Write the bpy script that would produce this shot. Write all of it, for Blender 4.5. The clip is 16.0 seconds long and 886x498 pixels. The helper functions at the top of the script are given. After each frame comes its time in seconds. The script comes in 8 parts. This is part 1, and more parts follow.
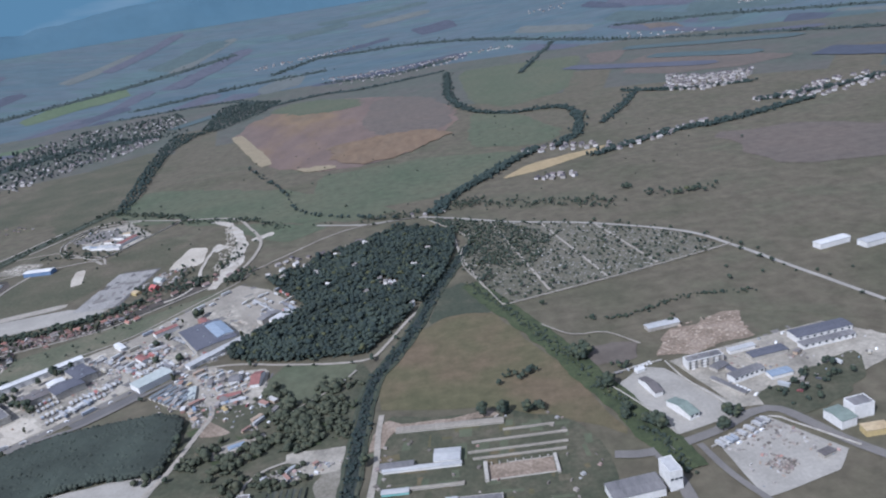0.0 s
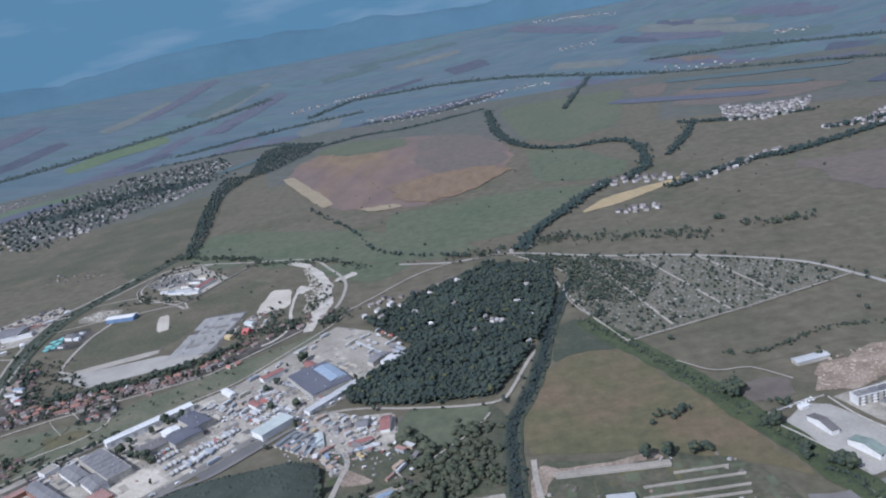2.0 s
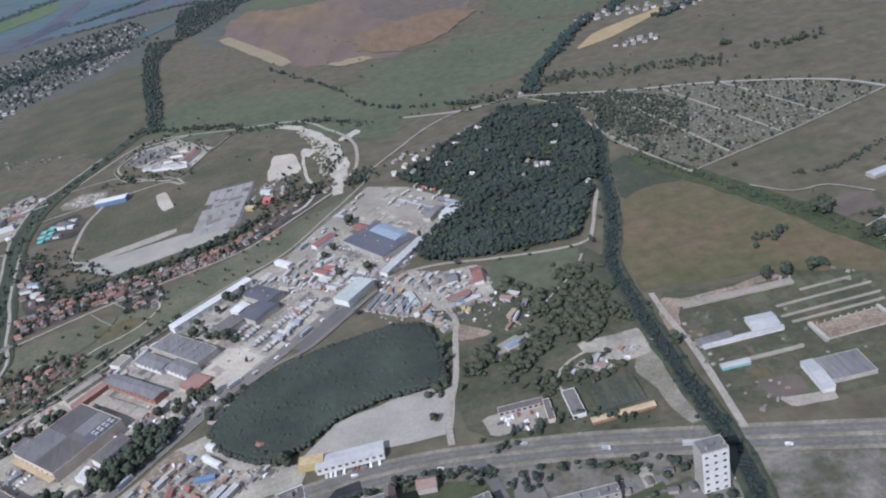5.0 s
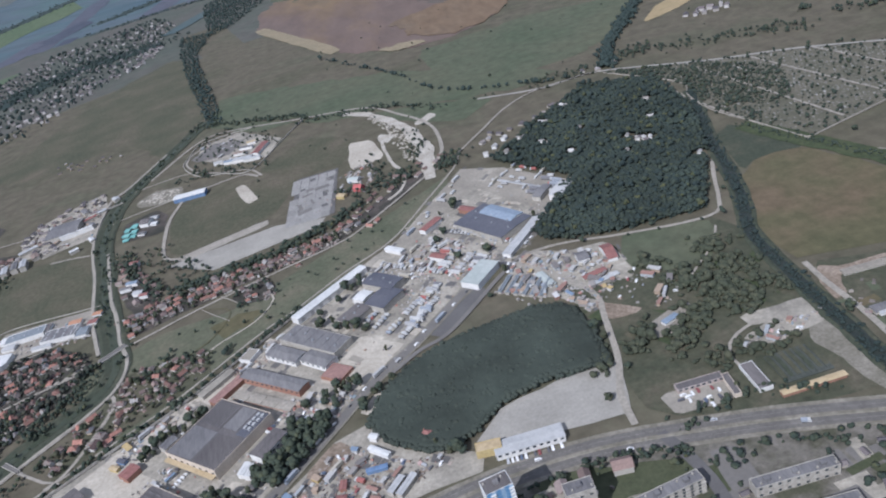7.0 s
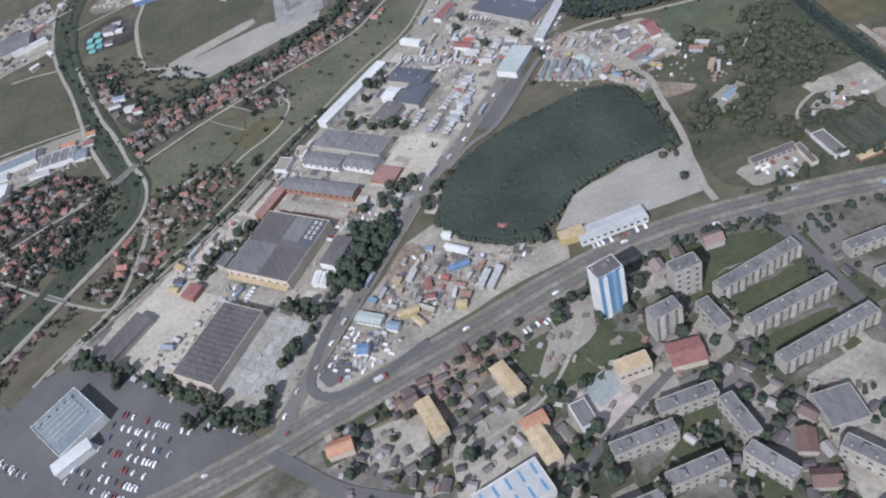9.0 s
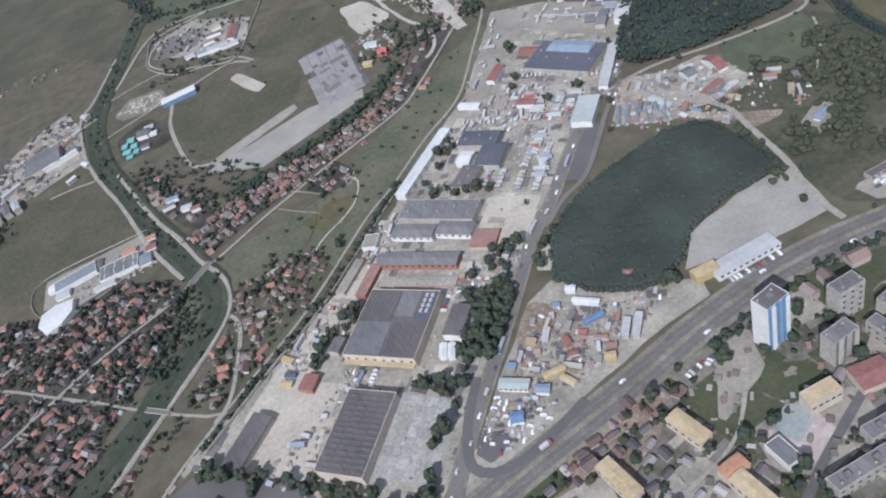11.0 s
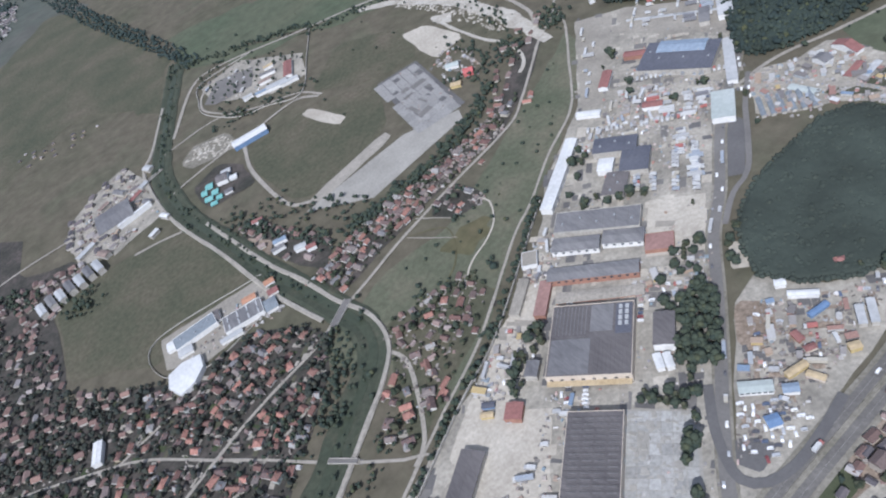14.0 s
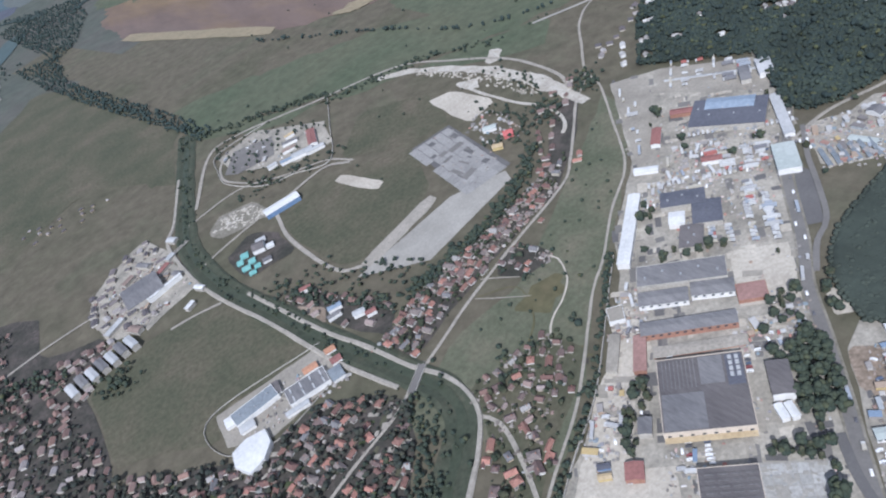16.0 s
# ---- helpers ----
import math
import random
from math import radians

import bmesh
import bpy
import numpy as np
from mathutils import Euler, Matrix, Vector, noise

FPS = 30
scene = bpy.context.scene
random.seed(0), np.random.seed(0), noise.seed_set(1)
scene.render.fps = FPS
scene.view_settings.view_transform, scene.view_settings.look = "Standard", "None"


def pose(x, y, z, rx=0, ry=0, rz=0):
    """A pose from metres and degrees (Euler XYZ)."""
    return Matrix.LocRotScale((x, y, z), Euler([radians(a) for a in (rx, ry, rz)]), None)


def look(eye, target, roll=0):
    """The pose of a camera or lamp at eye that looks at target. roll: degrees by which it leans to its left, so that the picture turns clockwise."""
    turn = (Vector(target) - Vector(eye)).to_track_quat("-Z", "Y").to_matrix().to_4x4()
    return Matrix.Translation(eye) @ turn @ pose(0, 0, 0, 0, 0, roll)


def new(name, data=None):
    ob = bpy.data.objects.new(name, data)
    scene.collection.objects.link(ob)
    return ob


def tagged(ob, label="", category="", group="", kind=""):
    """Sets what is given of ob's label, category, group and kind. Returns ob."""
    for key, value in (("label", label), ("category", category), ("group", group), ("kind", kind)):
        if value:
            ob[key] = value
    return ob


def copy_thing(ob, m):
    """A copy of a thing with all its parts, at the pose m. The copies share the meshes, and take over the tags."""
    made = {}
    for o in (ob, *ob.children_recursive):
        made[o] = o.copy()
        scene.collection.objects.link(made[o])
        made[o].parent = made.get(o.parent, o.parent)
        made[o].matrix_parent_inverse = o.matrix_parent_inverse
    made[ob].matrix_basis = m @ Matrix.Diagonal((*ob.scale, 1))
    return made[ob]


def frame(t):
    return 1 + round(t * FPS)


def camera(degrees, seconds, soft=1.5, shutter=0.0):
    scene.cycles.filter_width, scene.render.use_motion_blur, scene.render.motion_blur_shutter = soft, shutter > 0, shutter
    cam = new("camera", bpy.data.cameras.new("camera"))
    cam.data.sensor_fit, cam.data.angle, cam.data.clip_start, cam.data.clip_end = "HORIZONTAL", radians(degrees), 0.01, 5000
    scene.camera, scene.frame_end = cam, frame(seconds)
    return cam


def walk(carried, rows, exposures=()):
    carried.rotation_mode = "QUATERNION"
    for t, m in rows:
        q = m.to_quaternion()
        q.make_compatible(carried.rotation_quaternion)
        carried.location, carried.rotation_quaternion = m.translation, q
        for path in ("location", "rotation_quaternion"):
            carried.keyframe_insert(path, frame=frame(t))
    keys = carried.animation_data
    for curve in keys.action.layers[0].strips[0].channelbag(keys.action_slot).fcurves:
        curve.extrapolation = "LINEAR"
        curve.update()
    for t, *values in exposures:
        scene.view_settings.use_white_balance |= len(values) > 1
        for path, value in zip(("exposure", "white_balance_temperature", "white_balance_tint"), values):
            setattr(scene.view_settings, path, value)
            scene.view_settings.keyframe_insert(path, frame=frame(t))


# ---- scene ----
cam = camera(60.0, 16.0, soft=2.1)
PATH = [
    (0, (0.51, -0.76, 224.35), (0.400, 93.740, 191.633), -9.01),
    (0.5, (-17.36, 3.48, 225.67), (-16.687, 98.386, 194.169), -8.82),
    (1, (-35.23, 7.75, 227.01), (-35.902, 103.432, 197.967), -9.66),
    (1.5, (-53.10, 12.07, 228.37), (-54.151, 107.865, 199.691), -10.34),
    (2, (-70.94, 16.48, 229.75), (-72.258, 112.576, 202.108), -10.53),
    (2.5, (-88.74, 21.02, 231.16), (-89.104, 116.816, 202.481), -10.29),
    (3, (-106.52, 25.70, 232.61), (-107.600, 121.304, 203.310), -11.43),
    (3.5, (-124.29, 30.50, 234.11), (-121.152, 123.918, 198.567), -10.89),
    (4, (-142.07, 35.36, 235.65), (-137.444, 127.328, 196.645), -12.60),
    (4.5, (-159.88, 40.26, 237.25), (-153.646, 128.855, 191.301), -12.96),
    (7, (-249.46, 66.30, 248.73), (-243.935, 153.743, 200.534), -16.60),
    (7.5, (-265.59, 72.79, 250.85), (-257.905, 156.661, 196.926), -15.58),
    (8, (-281.52, 79.45, 252.94), (-273.978, 162.107, 197.160), -17.63),
    (8.5, (-297.26, 86.28, 255.00), (-289.077, 167.262, 196.916), -18.97),
    (9, (-312.86, 93.28, 257.09), (-307.592, 164.008, 186.587), -20.60),
    (9.5, (-328.40, 100.50, 259.24), (-321.316, 172.700, 190.418), -21.83),
    (10, (-343.93, 107.92, 261.50), (-334.980, 182.774, 195.788), -23.16),
    (12.5, (-420.48, 152.54, 276.50), (-404.328, 226.145, 210.767), -24.66),
    (13, (-434.83, 162.56, 279.34), (-418.271, 236.066, 213.596), -24.99),
    (13.5, (-449.05, 172.68, 282.15), (-431.214, 246.634, 217.245), -26.00),
    (14, (-463.12, 182.86, 284.94), (-444.619, 257.441, 220.940), -27.21),
    (14.5, (-477.03, 193.06, 287.72), (-456.308, 266.733, 223.356), -26.44),
    (15, (-490.82, 203.23, 290.49), (-466.198, 276.817, 227.417), -24.63),
    (15.5, (-504.55, 213.37, 293.27), (-478.933, 288.220, 232.101), -25.75),
    (16, (-518.25, 223.51, 296.05), (-489.452, 298.735, 236.794), -24.71),
]
walk(cam, [(t, look(eye, target, roll)) for t, eye, target, roll in PATH],
     exposures=[(0, 0.72, 5450, 16), (2.5, 0.72, 5400, 15), (4.5, 0.67, 5570, 15), (7, 0.62, 5630, 15), (10, 0.63, 5660, 14), (12.5, 0.69, 5630, 14), (16, 0.80, 5540, 14)])

# ---- light ----
SUN_FROM = Vector((-0.67, -0.74, 0.92)).normalized()
world = bpy.data.worlds.new("sky")
scene.world = world
world.use_nodes = True
wn = world.node_tree
sky = wn.nodes.new("ShaderNodeTexSky")
sky.sky_type, sky.sun_disc = "NISHITA", False
sky.sun_elevation = math.asin(SUN_FROM.z)
sky.sun_rotation = math.atan2(SUN_FROM.x, SUN_FROM.y)
sky.altitude, sky.air_density, sky.dust_density, sky.ozone_density = 400, 1.2, 0.2, 4.0
wn.nodes["Background"].inputs[1].default_value = 0.15
tint = wn.nodes.new("ShaderNodeMix")
tint.data_type, tint.blend_type = "RGBA", "MULTIPLY"
tint.inputs[0].default_value, tint.inputs[7].default_value = 1.0, (0.200, 0.270, 0.336, 1)
wn.links.new(sky.outputs[0], tint.inputs[6])
veil = wn.nodes.new("ShaderNodeTexNoise")
veil.inputs["Scale"].default_value, veil.inputs["Detail"].default_value = 5.0, 6
stretch = wn.nodes.new("ShaderNodeMapping")
stretch.inputs["Scale"].default_value = (1, 1, 5)
wn.links.new(wn.nodes.new("ShaderNodeTexCoord").outputs["Generated"], stretch.inputs[0])
wn.links.new(stretch.outputs[0], veil.inputs["Vector"])
fade = wn.nodes.new("ShaderNodeMapRange")
fade.inputs[1].default_value, fade.inputs[2].default_value, fade.inputs[3].default_value, fade.inputs[4].default_value = 0.34, 0.62, 0.15, 0.9
wn.links.new(veil.outputs["Fac"], fade.inputs[0])
fill_cloud = wn.nodes.new("ShaderNodeMix")
fill_cloud.data_type = "RGBA"
fill_cloud.inputs[7].default_value = (2.8, 2.85, 3.05, 1)
wn.links.new(fade.outputs[0], fill_cloud.inputs[0])
wn.links.new(tint.outputs[2], fill_cloud.inputs[6])
# hazy blue air low over the mountains; bright cloud added above the view fills shadows
split = wn.nodes.new("ShaderNodeSeparateXYZ")
wn.links.new(stretch.inputs[0].links[0].from_socket, split.inputs[0])
low = wn.nodes.new("ShaderNodeMapRange")
low.interpolation_type = "SMOOTHSTEP"
low.inputs[1].default_value, low.inputs[2].default_value, low.inputs[3].default_value, low.inputs[4].default_value = 0.10, 0.34, 1.0, 0.0
wn.links.new(split.outputs["Z"], low.inputs[0])
puffs = wn.nodes.new("ShaderNodeMapRange")
puffs.inputs[1].default_value, puffs.inputs[2].default_value, puffs.inputs[3].default_value, puffs.inputs[4].default_value = 0.50, 0.66, 0.0, 0.8
wn.links.new(veil.outputs["Fac"], puffs.inputs[0])
air = wn.nodes.new("ShaderNodeMix")
air.data_type = "RGBA"
air.inputs[6].default_value, air.inputs[7].default_value = (0.50, 0.98, 1.34, 1), (0.95, 1.35, 1.62, 1)
wn.links.new(puffs.outputs[0], air.inputs[0])
over = wn.nodes.new("ShaderNodeMix")
over.data_type = "RGBA"
wn.links.new(low.outputs[0], over.inputs[0])
wn.links.new(fill_cloud.outputs[2], over.inputs[6])
wn.links.new(air.outputs[2], over.inputs[7])
wn.links.new(over.outputs[2], wn.nodes["Background"].inputs[0])
sun = new("sun", bpy.data.lights.new("sun", "SUN"))
sun.data.energy, sun.data.angle, sun.data.color = 2.9, radians(0.6), (1.0, 0.95, 0.88)
sun.matrix_world = look(SUN_FROM * 1000, (0, 0, 0))

# ---- materials ----


def ramp(nt, stops):
    node = nt.nodes.new("ShaderNodeValToRGB")
    e = node.color_ramp.elements
    e[0].position, e[0].color = stops[0][0], (*stops[0][1], 1)
    e[1].position, e[1].color = stops[-1][0], (*stops[-1][1], 1)
    for p, c in stops[1:-1]:
        n = e.new(p)
        n.color = (*c, 1)
    return node


def mix(nt, kind, fac, a, b):
    node = nt.nodes.new("ShaderNodeMix")
    node.data_type, node.blend_type = "RGBA", kind
    for sock, value in ((node.inputs[0], fac), (node.inputs[6], a), (node.inputs[7], b)):
        if isinstance(value, (int, float)):
            sock.default_value = value
        elif isinstance(value, tuple):
            sock.default_value = (*value, 1)
        else:
            nt.links.new(value, sock)
    return node.outputs[2]


def noise_tex(nt, scale, detail=6, rough=0.6, stretch=(1, 1, 1), turn=0.0, local=False):
    mp = nt.nodes.new("ShaderNodeMapping")
    mp.inputs["Scale"].default_value = stretch
    mp.inputs["Rotation"].default_value = (0, 0, radians(turn))
    if local:
        src = nt.nodes.new("ShaderNodeTexCoord").outputs["Object"]
    else:
        src = nt.nodes.new("ShaderNodeNewGeometry").outputs["Position"]
    nt.links.new(src, mp.inputs[0])
    n = nt.nodes.new("ShaderNodeTexNoise")
    n.inputs["Scale"].default_value, n.inputs["Detail"].default_value, n.inputs["Roughness"].default_value = scale * 1.5, detail, rough
    nt.links.new(mp.outputs[0], n.inputs["Vector"])
    return n.outputs["Fac"]


def surface(name, stops, big=0.01, fine=0.3, fine_amount=0.5, rough=0.9, bump=0.3, stretch=(1, 1, 1), turn=0.0, pick="", metal=0.0,
            local=False, glow=0.0, spec=0.3, broad=0.0):
    """A material: broad patches between the given colours, fine speckle over them, relief. pick: 'object' or 'island' varies by piece."""
    m = bpy.data.materials.new(name)
    m.use_nodes = True
    nt = m.node_tree
    b = nt.nodes["Principled BSDF"]
    r = ramp(nt, stops)
    if pick:
        src = nt.nodes.new("ShaderNodeObjectInfo").outputs["Random"] if pick == "object" else nt.nodes.new("ShaderNodeNewGeometry").outputs["Random Per Island"]
        if pick == "object":
            r.color_ramp.interpolation = "CONSTANT"
    else:
        src = noise_tex(nt, big, 7, 0.62, stretch, turn, local)
    nt.links.new(src, r.inputs[0])
    f = noise_tex(nt, fine, 5, 0.7, stretch, turn, local)
    fr = ramp(nt, [(0.25, (1 - fine_amount,) * 3), (0.75, (1 + 0.6 * fine_amount,) * 3)])
    nt.links.new(f, fr.inputs[0])
    col = mix(nt, "MULTIPLY", 1.0, r.outputs[0], fr.outputs[0])
    if broad:
        br = ramp(nt, [(0.3, (1 - broad,) * 3), (0.7, (1 + broad,) * 3)])
        nt.links.new(noise_tex(nt, 0.018, 4, 0.55), br.inputs[0])
        col = mix(nt, "MULTIPLY", 1.0, col, br.outputs[0])
    nt.links.new(col, b.inputs["Base Color"])
    b.inputs["Roughness"].default_value, b.inputs["Metallic"].default_value = rough, metal
    b.inputs["Specular IOR Level"].default_value = spec
    if bump:
        bp = nt.nodes.new("ShaderNodeBump")
        bp.inputs["Strength"].default_value, bp.inputs["Distance"].default_value = bump, 0.5
        nt.links.new(f, bp.inputs["Height"])
        nt.links.new(bp.outputs[0], b.inputs["Normal"])
    if glow:
        nt.links.new(col, b.inputs["Emission Color"])
        b.inputs["Emission Strength"].default_value = glow
    return m


M = {}
M["meadow"] = surface("meadow", [(0.25, (0.080, 0.082, 0.050)), (0.40, (0.100, 0.094, 0.062)), (0.52, (0.118, 0.104, 0.073)), (0.62, (0.103, 0.100, 0.066)), (0.78, (0.142, 0.113, 0.087))], 0.005, 0.05, 0.4)
M["green_field"] = surface("green_field", [(0.3, (0.080, 0.100, 0.060)), (0.5, (0.096, 0.108, 0.068)), (0.7, (0.110, 0.114, 0.072))], 0.006, 0.06, 0.35)
M["dry_field"] = surface("dry_field", [(0.28, (0.086, 0.088, 0.045)), (0.48, (0.107, 0.098, 0.053)), (0.60, (0.130, 0.102, 0.062)), (0.75, (0.142, 0.106, 0.069))], 0.010, 0.08, 0.3)
M["grass"] = surface("grass", [(0.3, (0.066, 0.072, 0.045)), (0.45, (0.084, 0.085, 0.054)), (0.56, (0.100, 0.094, 0.062)), (0.74, (0.138, 0.116, 0.084))], 0.013, 0.2, 0.4)
M["scrub"] = surface("scrub", [(0.3, (0.052, 0.060, 0.038)), (0.5, (0.078, 0.080, 0.052)), (0.62, (0.100, 0.094, 0.064)), (0.78, (0.135, 0.115, 0.085))], 0.03, 0.2, 0.4)
M["ploughed"] = surface("ploughed_soil", [(0.3, (0.135, 0.108, 0.092)), (0.5, (0.155, 0.115, 0.095)), (0.62, (0.185, 0.132, 0.080)), (0.75, (0.120, 0.105, 0.078))], 0.003, 0.02, 0.25, stretch=(1, 0.35, 1), turn=30)
M["stubble"] = surface("stubble", [(0.3, (0.30, 0.24, 0.13)), (0.7, (0.36, 0.28, 0.16))], 0.02, 0.1, 0.25)
M["straw_strip"] = surface("straw_strip", [(0.3, (0.23, 0.20, 0.13)), (0.7, (0.28, 0.23, 0.15))], 0.02, 0.1, 0.25)
M["mauve_field"] = surface("mauve_field", [(0.3, (0.114, 0.100, 0.084)), (0.7, (0.138, 0.112, 0.092))], 0.006, 0.05, 0.3)
M["bright_crop"] = surface("bright_crop", [(0.3, (0.086, 0.122, 0.070)), (0.7, (0.104, 0.134, 0.080))], 0.005, 0.05, 0.25)
M["village_soil"] = surface("village_soil", [(0.3, (0.040, 0.041, 0.032)), (0.5, (0.062, 0.057, 0.048)), (0.75, (0.120, 0.100, 0.088))], 0.04, 0.25, 0.5)
M["concrete"] = surface("concrete", [(0.28, (0.220, 0.202, 0.170)), (0.5, (0.281, 0.258, 0.216)), (0.75, (0.352, 0.325, 0.272))], 0.03, 0.35, 0.26)
M["pale_concrete"] = surface("pale_concrete", [(0.3, (0.262, 0.250, 0.220)), (0.5, (0.312, 0.297, 0.262)), (0.7, (0.368, 0.350, 0.310))], 0.03, 0.4, 0.2)
M["yard"] = surface("dusty_yard", [(0.28, (0.168, 0.156, 0.131)), (0.42, (0.267, 0.248, 0.207)), (0.56, (0.352, 0.326, 0.272)), (0.75, (0.455, 0.42, 0.352))], 0.03, 0.3, 0.36)
M["sand"] = surface("sand", [(0.3, (0.37, 0.335, 0.275)), (0.7, (0.50, 0.46, 0.385))], 0.03, 0.3, 0.3)
M["rubble_soil"] = surface("rubble_soil", [(0.3, (0.16, 0.128, 0.096)), (0.5, (0.245, 0.195, 0.148)), (0.75, (0.36, 0.30, 0.24))], 0.05, 0.4, 0.45)
M["asphalt"] = surface("asphalt", [(0.3, (0.104, 0.100, 0.098)), (0.7, (0.142, 0.137, 0.132))], 0.03, 0.5, 0.15)
M["old_asphalt"] = surface("old_asphalt", [(0.3, (0.140, 0.133, 0.124)), (0.7, (0.190, 0.180, 0.165))], 0.03, 0.5, 0.16)
M["gravel"] = surface("gravel", [(0.3, (0.27, 0.25, 0.21)), (0.7, (0.36, 0.33, 0.28))], 0.05, 0.4, 0.3)
M["paint"] = surface("road_paint", [(0.3, (0.24, 0.235, 0.22)), (0.7, (0.30, 0.295, 0.275))], 0.2, 1.0, 0.3, bump=0)
M["water"] = surface("dark_water", [(0.3, (0.026, 0.034, 0.030)), (0.7, (0.036, 0.044, 0.036))], 0.05, 0.3, 0.3, rough=0.5, bump=0.05)
M["canal_water"] = surface("weedy_canal_water", [(0.3, (0.044, 0.056, 0.036)), (0.7, (0.062, 0.072, 0.046))], 0.05, 0.3, 0.3, rough=0.5, bump=0.05)
M["bank"] = surface("river_bank", [(0.3, (0.040, 0.054, 0.028)), (0.55, (0.060, 0.076, 0.036)), (0.75, (0.085, 0.092, 0.05))], 0.05, 0.3, 0.4)
M["leaf"] = surface("leaves", [(0.0, (0.034, 0.049, 0.040)), (0.5, (0.045, 0.060, 0.043)), (0.95, (0.056, 0.069, 0.045)), (1.0, (0.085, 0.090, 0.045))], 0.1, 0.6, 0.4, pick="island", bump=0.4)
M["leaf_light"] = surface("leaves_light", [(0.0, (0.036, 0.048, 0.030)), (0.6, (0.052, 0.062, 0.038)), (1.0, (0.078, 0.078, 0.048))], 0.1, 0.6, 0.5, pick="island", bump=0.6)
M["leaf_dense"] = surface("leaves_dense", [(0.0, (0.044, 0.055, 0.044)), (0.7, (0.047, 0.058, 0.046)), (1.0, (0.051, 0.061, 0.047))], 0.1, 0.4, 0.2, pick="island", bump=0.15, broad=0.28)
M["bark"] = surface("bark", [(0.3, (0.07, 0.055, 0.04)), (0.7, (0.11, 0.09, 0.07))], 0.5, 2.0, 0.4)
M["roof_red"] = surface("clay_roof", [(0.0, (0.155, 0.092, 0.080)), (0.16, (0.22, 0.125, 0.102)), (0.32, (0.14, 0.10, 0.093)), (0.46, (0.31, 0.165, 0.130)), (0.58, (0.17, 0.128, 0.118)), (0.70, (0.37, 0.190, 0.150)), (0.78, (0.20, 0.17, 0.155)), (0.88, (0.18, 0.176, 0.178)), (0.95, (0.30, 0.29, 0.275))], 0.1, 0.8, 0.45, pick="object")
M["wall_house"] = surface("house_plaster", [(0.0, (0.42, 0.385, 0.32)), (0.25, (0.52, 0.50, 0.46)), (0.45, (0.37, 0.31, 0.23)), (0.6, (0.60, 0.58, 0.54)), (0.8, (0.33, 0.30, 0.27)), (0.92, (0.36, 0.40, 0.37))], 0.1, 0.6, 0.2, pick="object")
M["brick"] = surface("brick", [(0.3, (0.26, 0.14, 0.10)), (0.7, (0.34, 0.19, 0.14))], 0.1, 0.8, 0.3)
M["roof_grey"] = surface("grey_sheet_roof", [(0.28, (0.128, 0.126, 0.130)), (0.5, (0.178, 0.174, 0.174)), (0.75, (0.250, 0.243, 0.235))], 0.03, 0.4, 0.35, stretch=(1, 0.25, 1), turn=45, rough=0.7, bump=0.2)
M["roof_dark"] = surface("dark_sheet_roof", [(0.3, (0.104, 0.096, 0.096)), (0.5, (0.136, 0.125, 0.122)), (0.72, (0.185, 0.170, 0.162))], 0.025, 0.5, 0.3, stretch=(1, 0.2, 1), turn=45, rough=0.75, bump=0.2)
M["roof_navy"] = surface("slate_blue_roof", [(0.3, (0.088, 0.092, 0.112)), (0.7, (0.125, 0.128, 0.148))], 0.03, 0.4, 0.3, rough=0.6, bump=0.2)
M["roof_blue"] = surface("pale_blue_roof", [(0.3, (0.20, 0.255, 0.32)), (0.7, (0.27, 0.325, 0.39))], 0.03, 0.3, 0.3, rough=0.5, bump=0.2)
M["roof_green"] = surface("grey_green_roof", [(0.3, (0.36, 0.40, 0.375)), (0.7, (0.46, 0.49, 0.465))], 0.03, 0.3, 0.2, rough=0.6, bump=0.2)
M["roof_moss"] = surface("dull_green_roof", [(0.3, (0.16, 0.205, 0.175)), (0.7, (0.22, 0.26, 0.23))], 0.03, 0.3, 0.3, rough=0.6, bump=0.2)
M["blue_tile"] = surface("pale_blue_facade", [(0.3, (0.22, 0.34, 0.47)), (0.7, (0.32, 0.44, 0.56))], 0.1, 0.6, 0.25, rough=0.5)
M["light_strip"] = surface("dusty_glass_strip", [(0.3, (0.26, 0.29, 0.28)), (0.7, (0.34, 0.37, 0.36))], 0.1, 0.5, 0.25, rough=0.4)
M["roof_white"] = surface("white_sheet_roof", [(0.3, (0.54, 0.545, 0.53)), (0.7, (0.66, 0.66, 0.64))], 0.04, 0.3, 0.2, rough=0.5, bump=0.15)
M["roof_pale"] = surface("pale_grey_roof", [(0.3, (0.36, 0.37, 0.37)), (0.7, (0.47, 0.47, 0.46))], 0.04, 0.3, 0.2, rough=0.6, bump=0.15)
M["roof_yellow"] = surface("ochre_roof", [(0.3, (0.40, 0.31, 0.18)), (0.7, (0.52, 0.42, 0.27))], 0.06, 0.4, 0.3, rough=0.7, bump=0.15)
M["roof_orange"] = surface("orange_roof", [(0.3, (0.38, 0.20, 0.125)), (0.7, (0.47, 0.26, 0.165))], 0.06, 0.4, 0.3, rough=0.7)
M["roof_brown"] = surface("brown_flat_roof", [(0.3, (0.22, 0.17, 0.145)), (0.7, (0.29, 0.225, 0.19))], 0.06, 0.4, 0.25)
M["roof_rust"] = surface("rust_red_roof", [(0.3, (0.22, 0.105, 0.095)), (0.7, (0.30, 0.145, 0.125))], 0.06, 0.4, 0.3, rough=0.7)
M["turquoise"] = surface("turquoise_paint", [(0.3, (0.14, 0.36, 0.34)), (0.7, (0.24, 0.46, 0.43))], 0.1, 0.5, 0.2)
